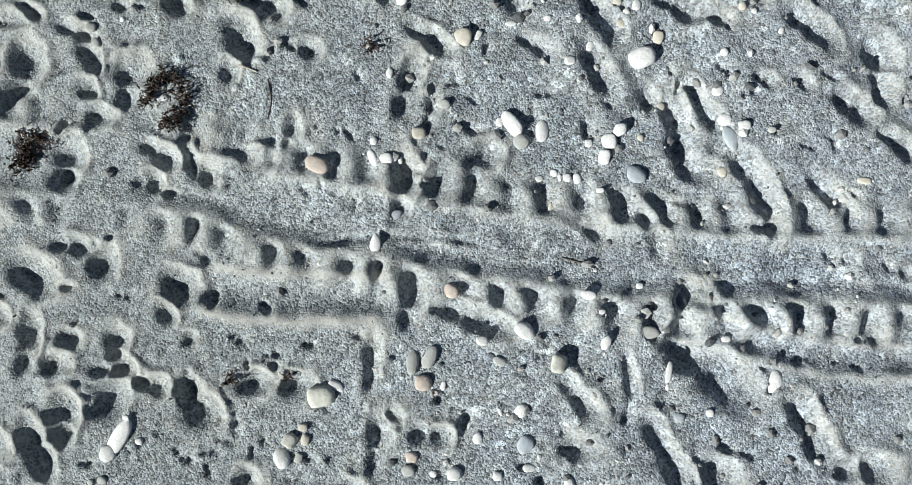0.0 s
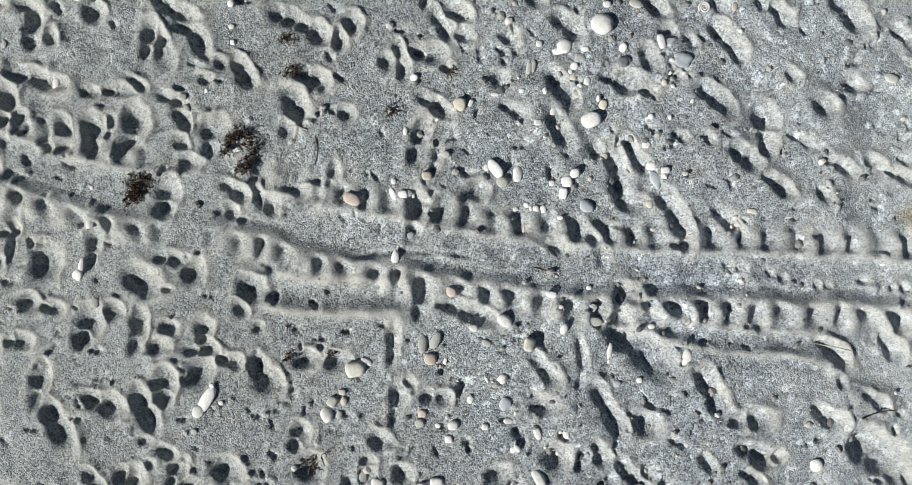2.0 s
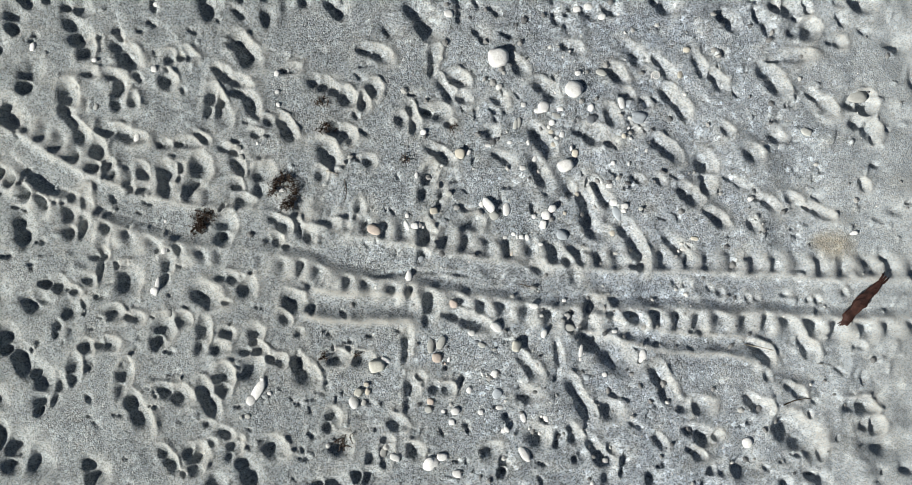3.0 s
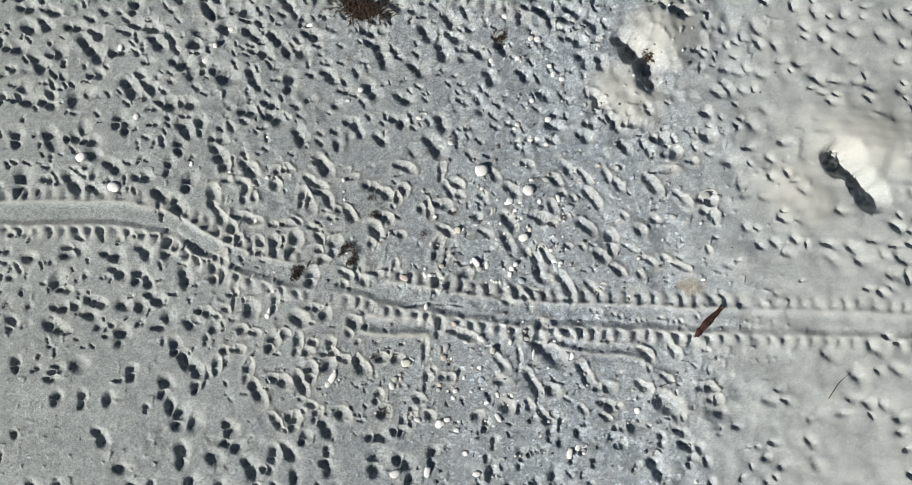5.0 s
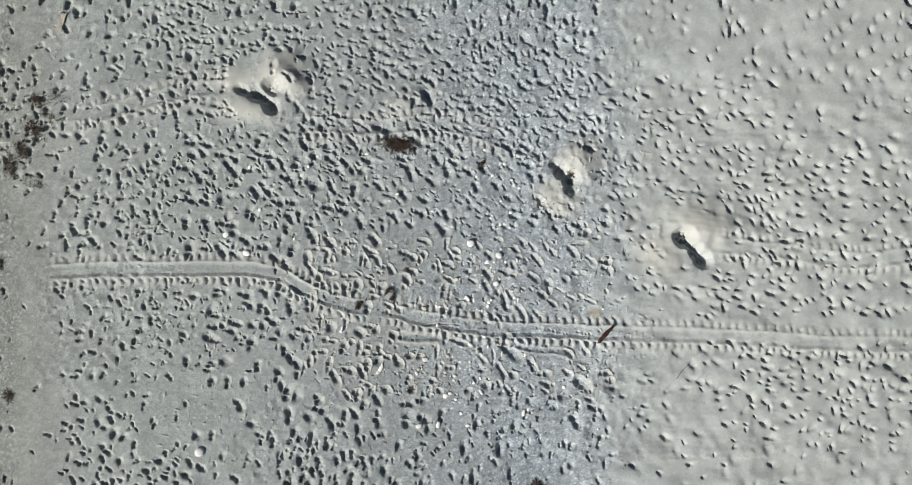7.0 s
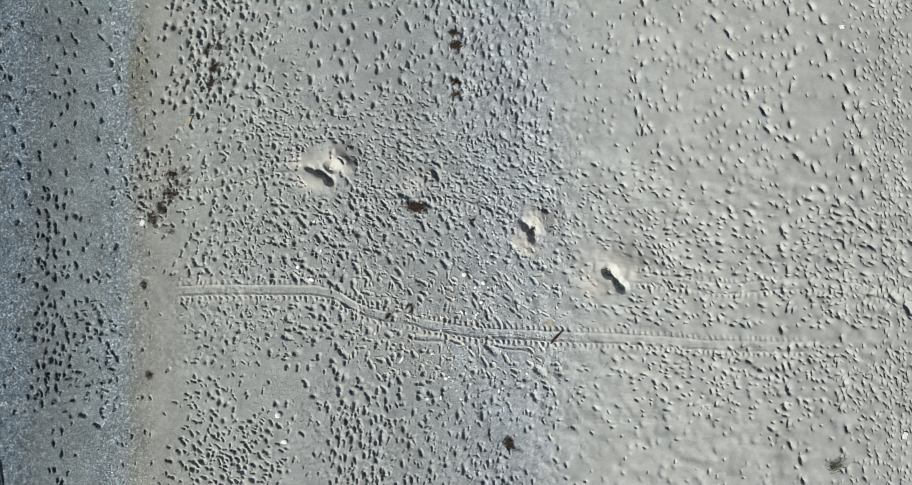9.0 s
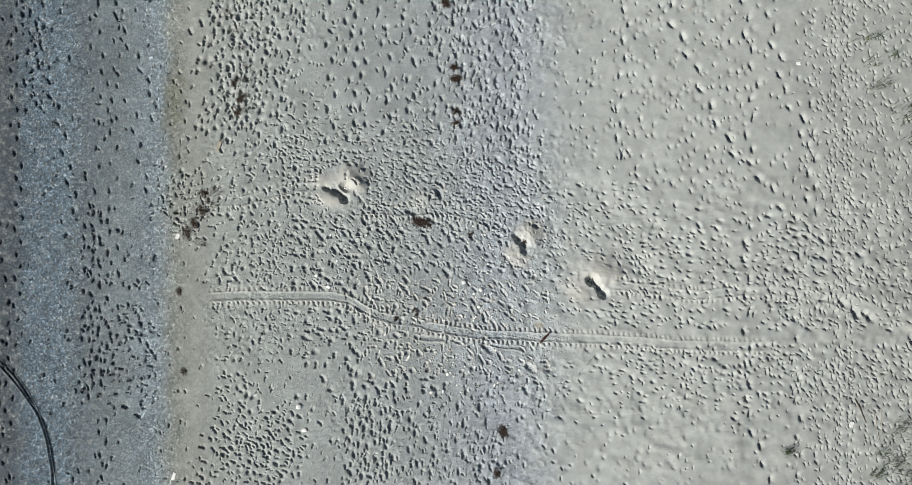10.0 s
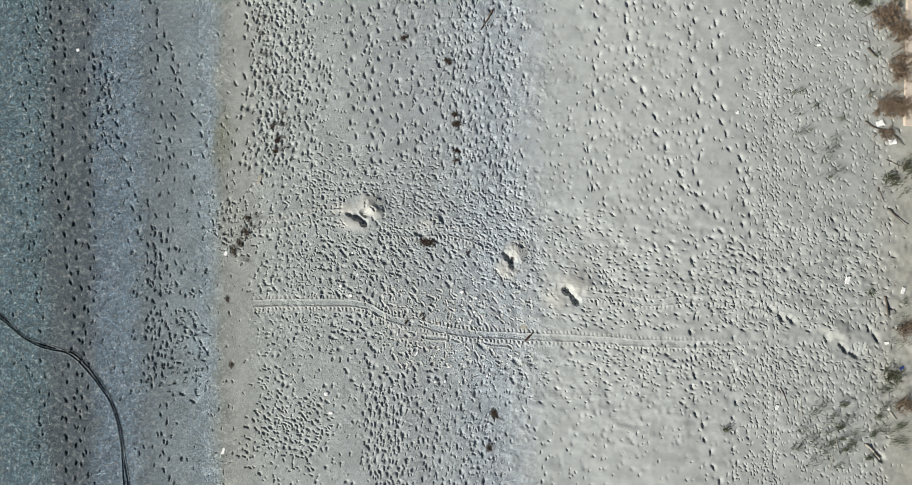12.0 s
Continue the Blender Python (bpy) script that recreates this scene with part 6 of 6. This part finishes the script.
def seaweed(x, y, rx, ry, count, length=0.09, wide=0.007, turn=0.0, label="dry dark brown seaweed clump lying on the sand", ring=False):
    """A tangle of dried ribbons, with some loose fronds on top."""
    r = random.Random(int(x * 977 + y * 131))
    z0 = height(x, y)
    root = tagged(new("seaweed"), label, "seaweed", "dried seaweed on the beach")
    root.location = (x, y, z0)
    tangle, loose = bmesh.new(), max(3, min(12, count // 10))
    for k in range(count):
        u, v = r.gauss(0, 0.42) * rx, r.gauss(0, 0.42) * ry
        if ring:
            q, w = r.uniform(-2.0, 3.4), r.gauss(1.0, 0.22)
            u, v = rx * w * math.cos(q), ry * w * math.sin(q)
        px, py = u * math.cos(turn) - v * math.sin(turn), u * math.sin(turn) + v * math.cos(turn)
        heading, pts, z = r.uniform(0, 6.283), [], height(x + px, y + py) - z0 + r.uniform(0.0, 0.028)
        for j in range(5):
            pts.append((px, py, z + 0.006 + r.uniform(-0.008, 0.014)))
            heading += r.gauss(0, 0.7)
            px, py = px + math.cos(heading) * length / 4, py + math.sin(heading) * length / 4
        bm = tangle if k >= loose else bmesh.new()
        tube(bm, pts, wide * r.uniform(0.5, 1.3), wide * 0.3, 4, k, 0.35)
        if k < loose:
            part("frond", bm, WEED, root)
    tagged(part("tangle", tangle, WEED, root), kind="stuff")
    return root


def stick(points, thick, thin, material, label, name="stick", category="stick", lift=0.0):
    bm = bmesh.new()
    x0, y0 = points[0]
    z0 = height(x0, y0)
    r = random.Random(int(x0 * 71 + y0 * 37))
    line = smooth_line(points, 4)
    tube(bm, [(x - x0 + r.gauss(0, thick * 0.25), y - y0 + r.gauss(0, thick * 0.25), max(height(x, y) - z0, -0.02) + thick * 0.75 + lift * k / len(line)) for k, (x, y) in enumerate(line)], thick, thin, 6, 3)
    ob = part(name, bm, material, None)
    ob.location = (x0, y0, z0)
    return tagged(ob, label, category)


def grass_tuft(x, y, spread, tall, count, material=LEAF):
    """A sparse tuft of thin dry blades that lean with the wind; a few stand clear of the rest."""
    r = random.Random(int(x * 313 + y * 57))
    z0 = height(x, y)
    root = tagged(new("grass_tuft"), "sparse tuft of dull dune grass rooted in sand", "grass", "tufts of dune grass")
    root.location = (x, y, z0)
    clump = bmesh.new()
    for k in range(count):
        px, py = r.gauss(0, spread * 0.55), r.gauss(0, spread * 0.35)
        ln, lean, way = tall * r.uniform(0.5, 1.1), r.uniform(0.5, 1.25), r.gauss(0.6, 0.55)
        z = height(x + px, y + py) - z0
        pts = [(px + math.cos(way) * ln * t * lean * t, py + math.sin(way) * ln * t * lean * t, z + ln * t * (1 - 0.35 * lean * t)) for t in (0.0, 0.4, 0.75, 1.0)]
        bm = clump if k >= 4 else bmesh.new()
        tube(bm, pts, 0.008, 0.002, 3, k)
        if k < 4:
            part("blade", bm, material, root)
    tagged(part("clump", clump, material, root), kind="stuff")
    return root


def scrub(x, y, rx, ry, tall, stems, leaves, leaf_material, label):
    """A low bush: a thicket of bent stems with small leaves on them."""
    r = random.Random(int(x * 91 + y * 17))
    root = tagged(new("bush"), label, "bush", "scrub at the back of the beach")
    z0 = height(x, y)
    root.location = (x, y, z0 - 0.02)
    bm, tips = bmesh.new(), []
    for k in range(stems):
        px, py = r.gauss(0, 0.40) * rx, r.gauss(0, 0.40) * ry
        h, way, reach = tall * r.uniform(0.35, 1.0), r.uniform(0, 6.283), r.uniform(0.1, 0.45)
        pts = [(px + math.cos(way) * reach * t, py + math.sin(way) * reach * t, h * (t ** 0.7)) for t in (0.0, 0.35, 0.7, 1.0)]
        tips += pts[1:]
        tube(bm, pts, 0.014, 0.004, 4, k)
    tagged(part("thicket", bm, TWIG, root), "grey-brown dry stems", kind="stuff")
    bm = bmesh.new()
    for k in range(leaves):
        c = Vector(r.choice(tips)) + Vector((r.gauss(0, 0.06), r.gauss(0, 0.06), r.gauss(0, 0.04)))
        c.z = max(c.z, 0.03)
        s = r.uniform(0.018, 0.045)
        turn = Euler((r.uniform(-0.9, 0.9), r.uniform(-0.9, 0.9), r.uniform(0, 6.283))).to_matrix()
        shape = [(-1, 0, 0), (-0.2, 0.38, 0.12), (1, 0, 0.05), (-0.2, -0.38, 0.12), (-0.1, 0, -0.12)]
        v = [bm.verts.new(c + turn @ (Vector(q) * s)) for q in shape]
        for a, b in ((0, 1), (1, 2), (2, 3), (3, 0)):
            bm.faces.new((v[a], v[b], v[4]))
    tagged(part("foliage", bm, leaf_material, root), kind="stuff")
    return root


def litter(x, y, turn, length, width, material, label, category):
    """A crumpled piece of rubbish with some body."""
    bm = bmesh.new()
    bmesh.ops.create_cube(bm, size=1.0)
    bmesh.ops.subdivide_edges(bm, edges=bm.edges[:], cuts=3, use_grid_fill=True)
    for v in bm.verts:
        q = noise.noise(v.co * 3.1 + Vector((x, y, 0)))
        v.co = Vector((v.co.x * length, v.co.y * width, v.co.z * 0.25 * width)) * (1 + 0.35 * q)
    ob = part("litter", bm, material, None)
    ob.location, ob.rotation_euler = (x, y, height(x, y) + 0.08 * width), (0.06, -0.08, math.radians(turn))
    return tagged(ob, label, category)


def spiral_shell(x, y, size):
    """A white worm-like coil lying flat."""
    bm = bmesh.new()
    pts = []
    for k in range(64):
        a = k / 63 * 2 * math.pi * 2.6
        rr = size / 2 * (0.12 + 0.88 * k / 63)
        pts.append((rr * math.cos(a), rr * math.sin(a), size * (0.20 - 0.08 * k / 63)))
    tube(bm, pts, size * 0.035, size * 0.075, 6, 2)
    ob = part("spiral_shell", bm, STONE["w"], None)
    ob.location = (x, y, height(x, y) - 0.004)
    return tagged(ob, "white spiral shell coil lying flat on grit", "shell")


stone(-6.33, -3.0, 10, 0.24, 0.22, "w")
stone(-6.1, -3.95, 10, 0.22, 0.16, "w")
driftwood(3.42, -0.39, 3.79, 0.04)
spiral_shell(1.76, 1.88, 0.085)
seaweed(-1.65, 0.83, 0.10, 0.13, 260, 0.035, 0.006, 0.0, "ring of dry dark brown seaweed on the sand", True)
seaweed(-2.45, 0.53, 0.10, 0.07, 150, 0.035, 0.007, 1.0)
seaweed(-2.37, 0.63, 0.05, 0.10, 60, 0.04, 0.006, 1.2)
seaweed(-1.27, 1.43, 0.09, 0.06, 30, 0.06, 0.005)
seaweed(-1.30, 1.66, 0.08, 0.05, 22, 0.06, 0.005)
seaweed(-0.55, 1.12, 0.05, 0.03, 12, 0.05, 0.006, 0.3, "small scrap of red-brown weed on the grit")
seaweed(-0.10, 1.42, 0.05, 0.04, 12, 0.05, 0.006, 0.3, "small scrap of dark weed among stones")
seaweed(-1.13, -1.49, 0.09, 0.07, 24, 0.08, 0.006, 0.3)
seaweed(-1.30, -0.68, 0.05, 0.05, 14, 0.05, 0.006, 0.3, "small scrap of red-brown weed in a footprint")
seaweed(-0.98, -0.66, 0.04, 0.03, 9, 0.05, 0.006, 0.3, "small scrap of dark weed in a footprint")
seaweed(-1.43, 4.46, 0.46, 0.17, 300, 0.13, 0.011, -0.15, "large dry red-brown seaweed heap on trodden sand")
seaweed(0.62, 4.02, 0.12, 0.12, 40, 0.10, 0.008)
seaweed(2.80, 3.72, 0.10, 0.08, 45, 0.09, 0.008, 0.5, "dark brown weed scrap at the pit's rim")
for wx, wy, wr, wn_ in ((-0.47, 13.37, 0.30, 90), (-0.02, 10.31, 0.38, 130), (-0.10, 10.75, 0.25, 70), (-0.02, 8.97, 0.28, 70), (-0.05, 8.5, 0.16, 40), (1.94, -3.98, 0.36, 150), (1.66, -5.66, 0.28, 70), (-2.6, 14.5, 0.30, 80),
                        (-10.3, 4.9, 0.40, 90), (-10.6, 4.4, 0.36, 80), (-10.9, 4.0, 0.40, 90), (-10.2, 5.6, 0.30, 60), (-8.9, 8.9, 0.24, 60), (-8.8, 9.4, 0.26, 60), (-9.0, 10.1, 0.24, 50), (-11.0, -1.6, 0.22, 50), (-11.2, 1.6, 0.24, 50)):
    seaweed(wx, wy, wr * 0.75, wr * 0.42, wn_, 0.15, 0.011, wx)
for wx, wy in ((-8.7, 9.0), (-8.6, 9.6), (-8.5, 10.2), (-8.5, 10.8), (-8.8, 11.5), (-9.0, 12.2), (-9.25, 12.9), (-9.4, 13.6), (-9.6, 14.6), (-9.5, 15.4), (-9.9, 5.2), (-9.75, 5.7), (-10.3, 3.6)):
    seaweed(wx, wy, 0.16, 0.42, 34, 0.10, 0.010, 0.2 * wx, "scattered brown seaweed scraps on the strand line")
stick([(1.72, 15.9), (1.45, 15.4), (1.12, 14.9)], 0.05, 0.02, TWIG, "dark weathered branch lying on shingle", "branch", "branch")
stick([(-1.27, 1.03), (-1.21, 1.01), (-1.16, 0.99)], 0.006, 0.004, PALE, "short pale twig lying on the grit", "twig", "twig")
stick([(-1.10, 0.95), (-1.08, 0.84), (-1.10, 0.73)], 0.003, 0.002, TWIG, "thin dark twig lying on the grit", "twig", "twig")
stick([(2.55, -0.58), (2.66, -0.60), (2.80, -0.63)], 0.005, 0.003, PALE, "thin pale twig beside the crawl", "twig", "twig")
stick([(2.88, -1.12), (3.00, -1.08), (3.14, -1.06)], 0.006, 0.003, TWIG, "thin dry twig on the sand", "twig", "twig")
stick([(5.30, -1.28), (5.42, -1.10), (5.62, -0.92)], 0.008, 0.003, TWIG, "thin dry curved twig on soft sand", "twig", "twig")
stick([(0.50, -0.02), (0.60, -0.05), (0.68, -0.08)], 0.004, 0.002, TWIG, "thin dry twig in the crawl", "twig", "twig")

# the strip of plants and litter at the back of the beach
for gx, gy, gs, gn in (
        (16.93, 12.01, 0.27, 18), (17.66, 11.30, 0.24, 19), (16.86, 9.97, 0.34, 19), (17.33, 10.21, 0.22, 10), (17.98, 9.18, 0.47, 17), (18.70, 9.70, 0.28, 13),
        (18.89, 10.71, 0.26, 21), (18.84, 8.18, 0.34, 18), (18.43, 7.86, 0.34, 20), (19.30, 11.95, 0.46, 13), (20.41, 11.96, 0.39, 18), (17.81, -3.88, 0.32, 20),
        (18.49, -4.29, 0.40, 22), (19.21, -3.47, 0.25, 38), (19.02, -4.61, 0.21, 44), (19.23, -5.21, 0.21, 28), (19.76, -5.42, 0.34, 42), (18.22, -5.83, 0.48, 32),
        (17.57, -5.13, 0.41, 32), (16.96, -5.63, 0.32, 44), (19.54, -4.08, 0.37, 24), (21.30, -4.60, 0.46, 22), (20.59, -6.14, 0.21, 34), (20.55, 2.07, 0.27, 20),
        (22.23, 1.56, 0.33, 20), (16.43, 11.97, 0.46, 16), (16.71, 10.95, 0.35, 16), (18.22, 8.69, 0.37, 18), (18.56, 9.24, 0.38, 19), (20.67, 13.88, 0.27, 15),
        (19.97, 16.02, 0.40, 10), (22.08, 7.14, 0.46, 19), (21.49, 7.71, 0.40, 12), (22.12, 0.92, 0.41, 15), (21.91, -0.38, 0.49, 19), (21.36, -2.71, 0.37, 42),
        (22.12, -4.60, 0.40, 40), (22.27, -5.32, 0.45, 38), (20.95, -4.75, 0.28, 22), (13.37, -4.76, 0.22, 40), (18.01, -3.59, 0.50, 22), (18.80, -4.02, 0.30, 22),
        (18.32, -4.90, 0.32, 24), (18.71, -5.39, 0.21, 32), (17.95, -5.48, 0.43, 22), (19.36, -5.77, 0.21, 38), (19.93, -4.89, 0.43, 32), (17.30, -4.81, 0.42, 30),
        (21.37, -3.58, 0.37, 28), (21.54, -4.89, 0.35, 20), (21.84, -5.33, 0.29, 22), (21.03, -4.11, 0.23, 36), (20.72, -4.98, 0.21, 26), (17.76, -6.35, 0.49, 28),
        (18.99, -6.50, 0.38, 24)):
    grass_tuft(gx, gy, gs, 0.30, gn)
stick([(20.23, 14.22), (20.46, 13.96), (20.73, 13.74)], 0.035, 0.015, TWIG, "dark dry branch lying on trodden sand", "branch", "branch", 0.05)
stick([(20.22, 10.63), (20.63, 10.32), (21.01, 10.21), (21.45, 10.07), (21.98, 9.64)], 0.03, 0.012, TWIG, "long bent dry branch among litter", "branch", "branch", 0.05)
stick([(21.45, 10.24), (21.75, 9.78), (22.1, 9.38)], 0.03, 0.012, TWIG, "dark forked dry branch in the scrub", "branch", "branch", 0.08)
stick([(20.94, 7.36), (21.16, 6.7)], 0.02, 0.01, TWIG, "thin dark stick lying on sand", "stick", "stick", 0)
stick([(21.42, 6.27), (21.81, 5.86), (22.28, 5.41)], 0.03, 0.012, TWIG, "dark dry stick leaning on sand", "stick", "stick", 0.12)
stick([(21.34, 1.93), (21.42, 0.89)], 0.04, 0.025, TWIG, "dark wooden post fallen on the sand", "post", "post", 0.1)
stick([(18.9, -4.92), (19.0, -5.48), (19.1, -6.03)], 0.020, 0.012, PALE, "bleached straight pole on the sand", "pole", "pole", 0.06)
stick([(18.92, -5.8), (18.78, -6.26), (18.64, -6.76)], 0.014, 0.008, PALE, "bleached thin pole on the sand", "pole", "pole", 0.03)
stick([(17.13, -2.96), (17.2, -4.09)], 0.014, 0.009, PALE, "pale straight stick on the sand", "stick", "stick", 0)
stick([(16.92, -3.07), (17.06, -4.23)], 0.012, 0.008, PALE, "pale straight stick on the sand", "stick", "stick", 0)
stick([(16.1, -2.58), (16.37, -3.1), (16.55, -3.54)], 0.02, 0.012, TWIG, "thin dry stick on the sand", "stick", "stick", 0)
stick([(20.46, -5.42), (20.82, -5.76), (21.23, -6.2)], 0.055, 0.035, PALE, "bleached log half buried in sand", "log", "log", 0)
stick([(21.61, -3.76), (21.96, -4.22)], 0.025, 0.015, PALE, "pale stick on sandy ground", "stick", "stick", 0.03)
stick([(21.3, 8.72), (21.86, 8.49), (22.35, 8.32)], 0.02, 0.01, TWIG, "thin long dry twig on pale sand", "twig", "twig", 0)
for px, py, qx, qy in ((20.0, 15.5, 20.25, 14.9), (20.2, 14.8, 20.35, 14.2), (19.8, 14.6, 20.3, 14.45), (20.5, 13.4, 20.75, 12.9), (20.1, 13.9, 20.2, 13.3), (20.8, 12.6, 21.1, 12.3)):
    stick([(px, py), ((px + qx) / 2 + 0.05, (py + qy) / 2), (qx, qy)], 0.012, 0.005, TWIG, "thin dark dry twig on trodden sand", "twig", "twig", 0.03)
scrub(21.15, 15.75, 0.9, 0.8, 0.40, 90, 3000, REED, "low dry brown scrub at the sand's edge")
scrub(21.75, 14.95, 0.6, 0.6, 0.45, 70, 2200, REED, "low dry brown scrub at the sand's edge")
scrub(21.85, 13.10, 0.55, 0.85, 0.45, 80, 2600, REED, "low dry brown scrub at the sand's edge")
scrub(21.35, 11.35, 0.7, 0.5, 0.35, 70, 2200, REED, "low dry brown scrub at the sand's edge")
scrub(21.95, 11.30, 0.5, 0.6, 0.40, 60, 2000, REED, "low dry brown scrub at the sand's edge")
scrub(21.22, 9.95, 0.5, 0.4, 0.25, 30, 450, REED, "small dry brown bush on sand")
scrub(22.48, 0.34, 0.8, 0.5, 0.5, 60, 1100, REED, "low dry brown scrub at the sand's edge")
scrub(22.42, -3.49, 0.8, 0.45, 0.4, 60, 900, REED, "low dry brown scrub at the sand's edge")
scrub(21.72, -1.98, 0.5, 0.45, 0.45, 40, 700, LEAF, "small dull green bush on sand")
scrub(19.9, 16.45, 0.6, 0.3, 0.4, 40, 500, LEAF, "small dull green bush on sand")
scrub(21.49, 7.77, 0.4, 0.5, 0.35, 30, 350, LEAF, "small dull green bush on sand")
scrub(22.35, 8.29, 0.6, 0.8, 0.4, 40, 500, LEAF, "sparse dull green bush on sand")
litter(19.44, 2.73, 80, 0.34, 0.2, LITTER, "crumpled white plastic container on trodden sand", "container")
litter(22.24, 2.23, 75, 0.3, 0.16, LITTER, "white plastic piece on the sand", "litter")
litter(20.95, 10.52, 20, 0.32, 0.26, LITTER, "crumpled white plastic bag beside a branch", "bag")
litter(21.6, 9.61, 10, 0.34, 0.24, LITTER, "torn white plastic bag in dry scrub", "bag")
litter(22.22, -1.62, 40, 0.20, 0.12, BLUE, "crumpled blue plastic piece on sand", "litter")
litter(15.97, -3.6, 70, 0.22, 0.14, LITTER, "small white plastic piece on sand", "litter")
litter(13.84, 10.98, 10, 0.16, 0.12, LITTER, "small white plastic scrap on sand", "litter")
litter(21.44, -0.39, 10, 0.2, 0.14, LITTER, "small white plastic scrap on sand", "litter")
litter(21.58, -3.64, 80, 0.2, 0.1, LITTER, "small white plastic scrap on sand", "litter")
litter(17.85, 14.34, 10, 0.16, 0.1, LITTER, "small white plastic scrap on sand", "litter")
litter(-9.63, 7.52, 70, 0.42, 0.14, PALE, "pale weathered board on the strand line", "board")
litter(-11.41, -5.86, 70, 0.3, 0.12, LITTER, "white plastic scrap on damp shingle", "litter")
litter(-18.63, 13.8, 20, 0.14, 0.12, LITTER, "small white scrap on damp shingle", "litter")
litter(-11.29, 3.87, 70, 0.22, 0.14, LITTER, "small white scrap on the damp shingle", "litter")
litter(9.46, 13.19, 30, 0.22, 0.05, PALE, "short bleached stick on soft sand", "stick")



def paving(x0, x1, y0, y1):
    bm = bmesh.new()
    bmesh.ops.create_cube(bm, size=1.0)
    for v in bm.verts:
        v.co = Vector(((x0 + x1) / 2 + v.co.x * (x1 - x0), (y0 + y1) / 2 + v.co.y * (y1 - y0), -0.05 + v.co.z * 0.4))
    bmesh.ops.bevel(bm, geom=bm.edges[:], offset=0.02, segments=2, affect="EDGES")
    tagged(part("pavement", bm, PATHWAY), "pale sandy paved path behind the scrub", "path", kind="structure")


paving(22.12, 26.0, 10.4, 40.0)
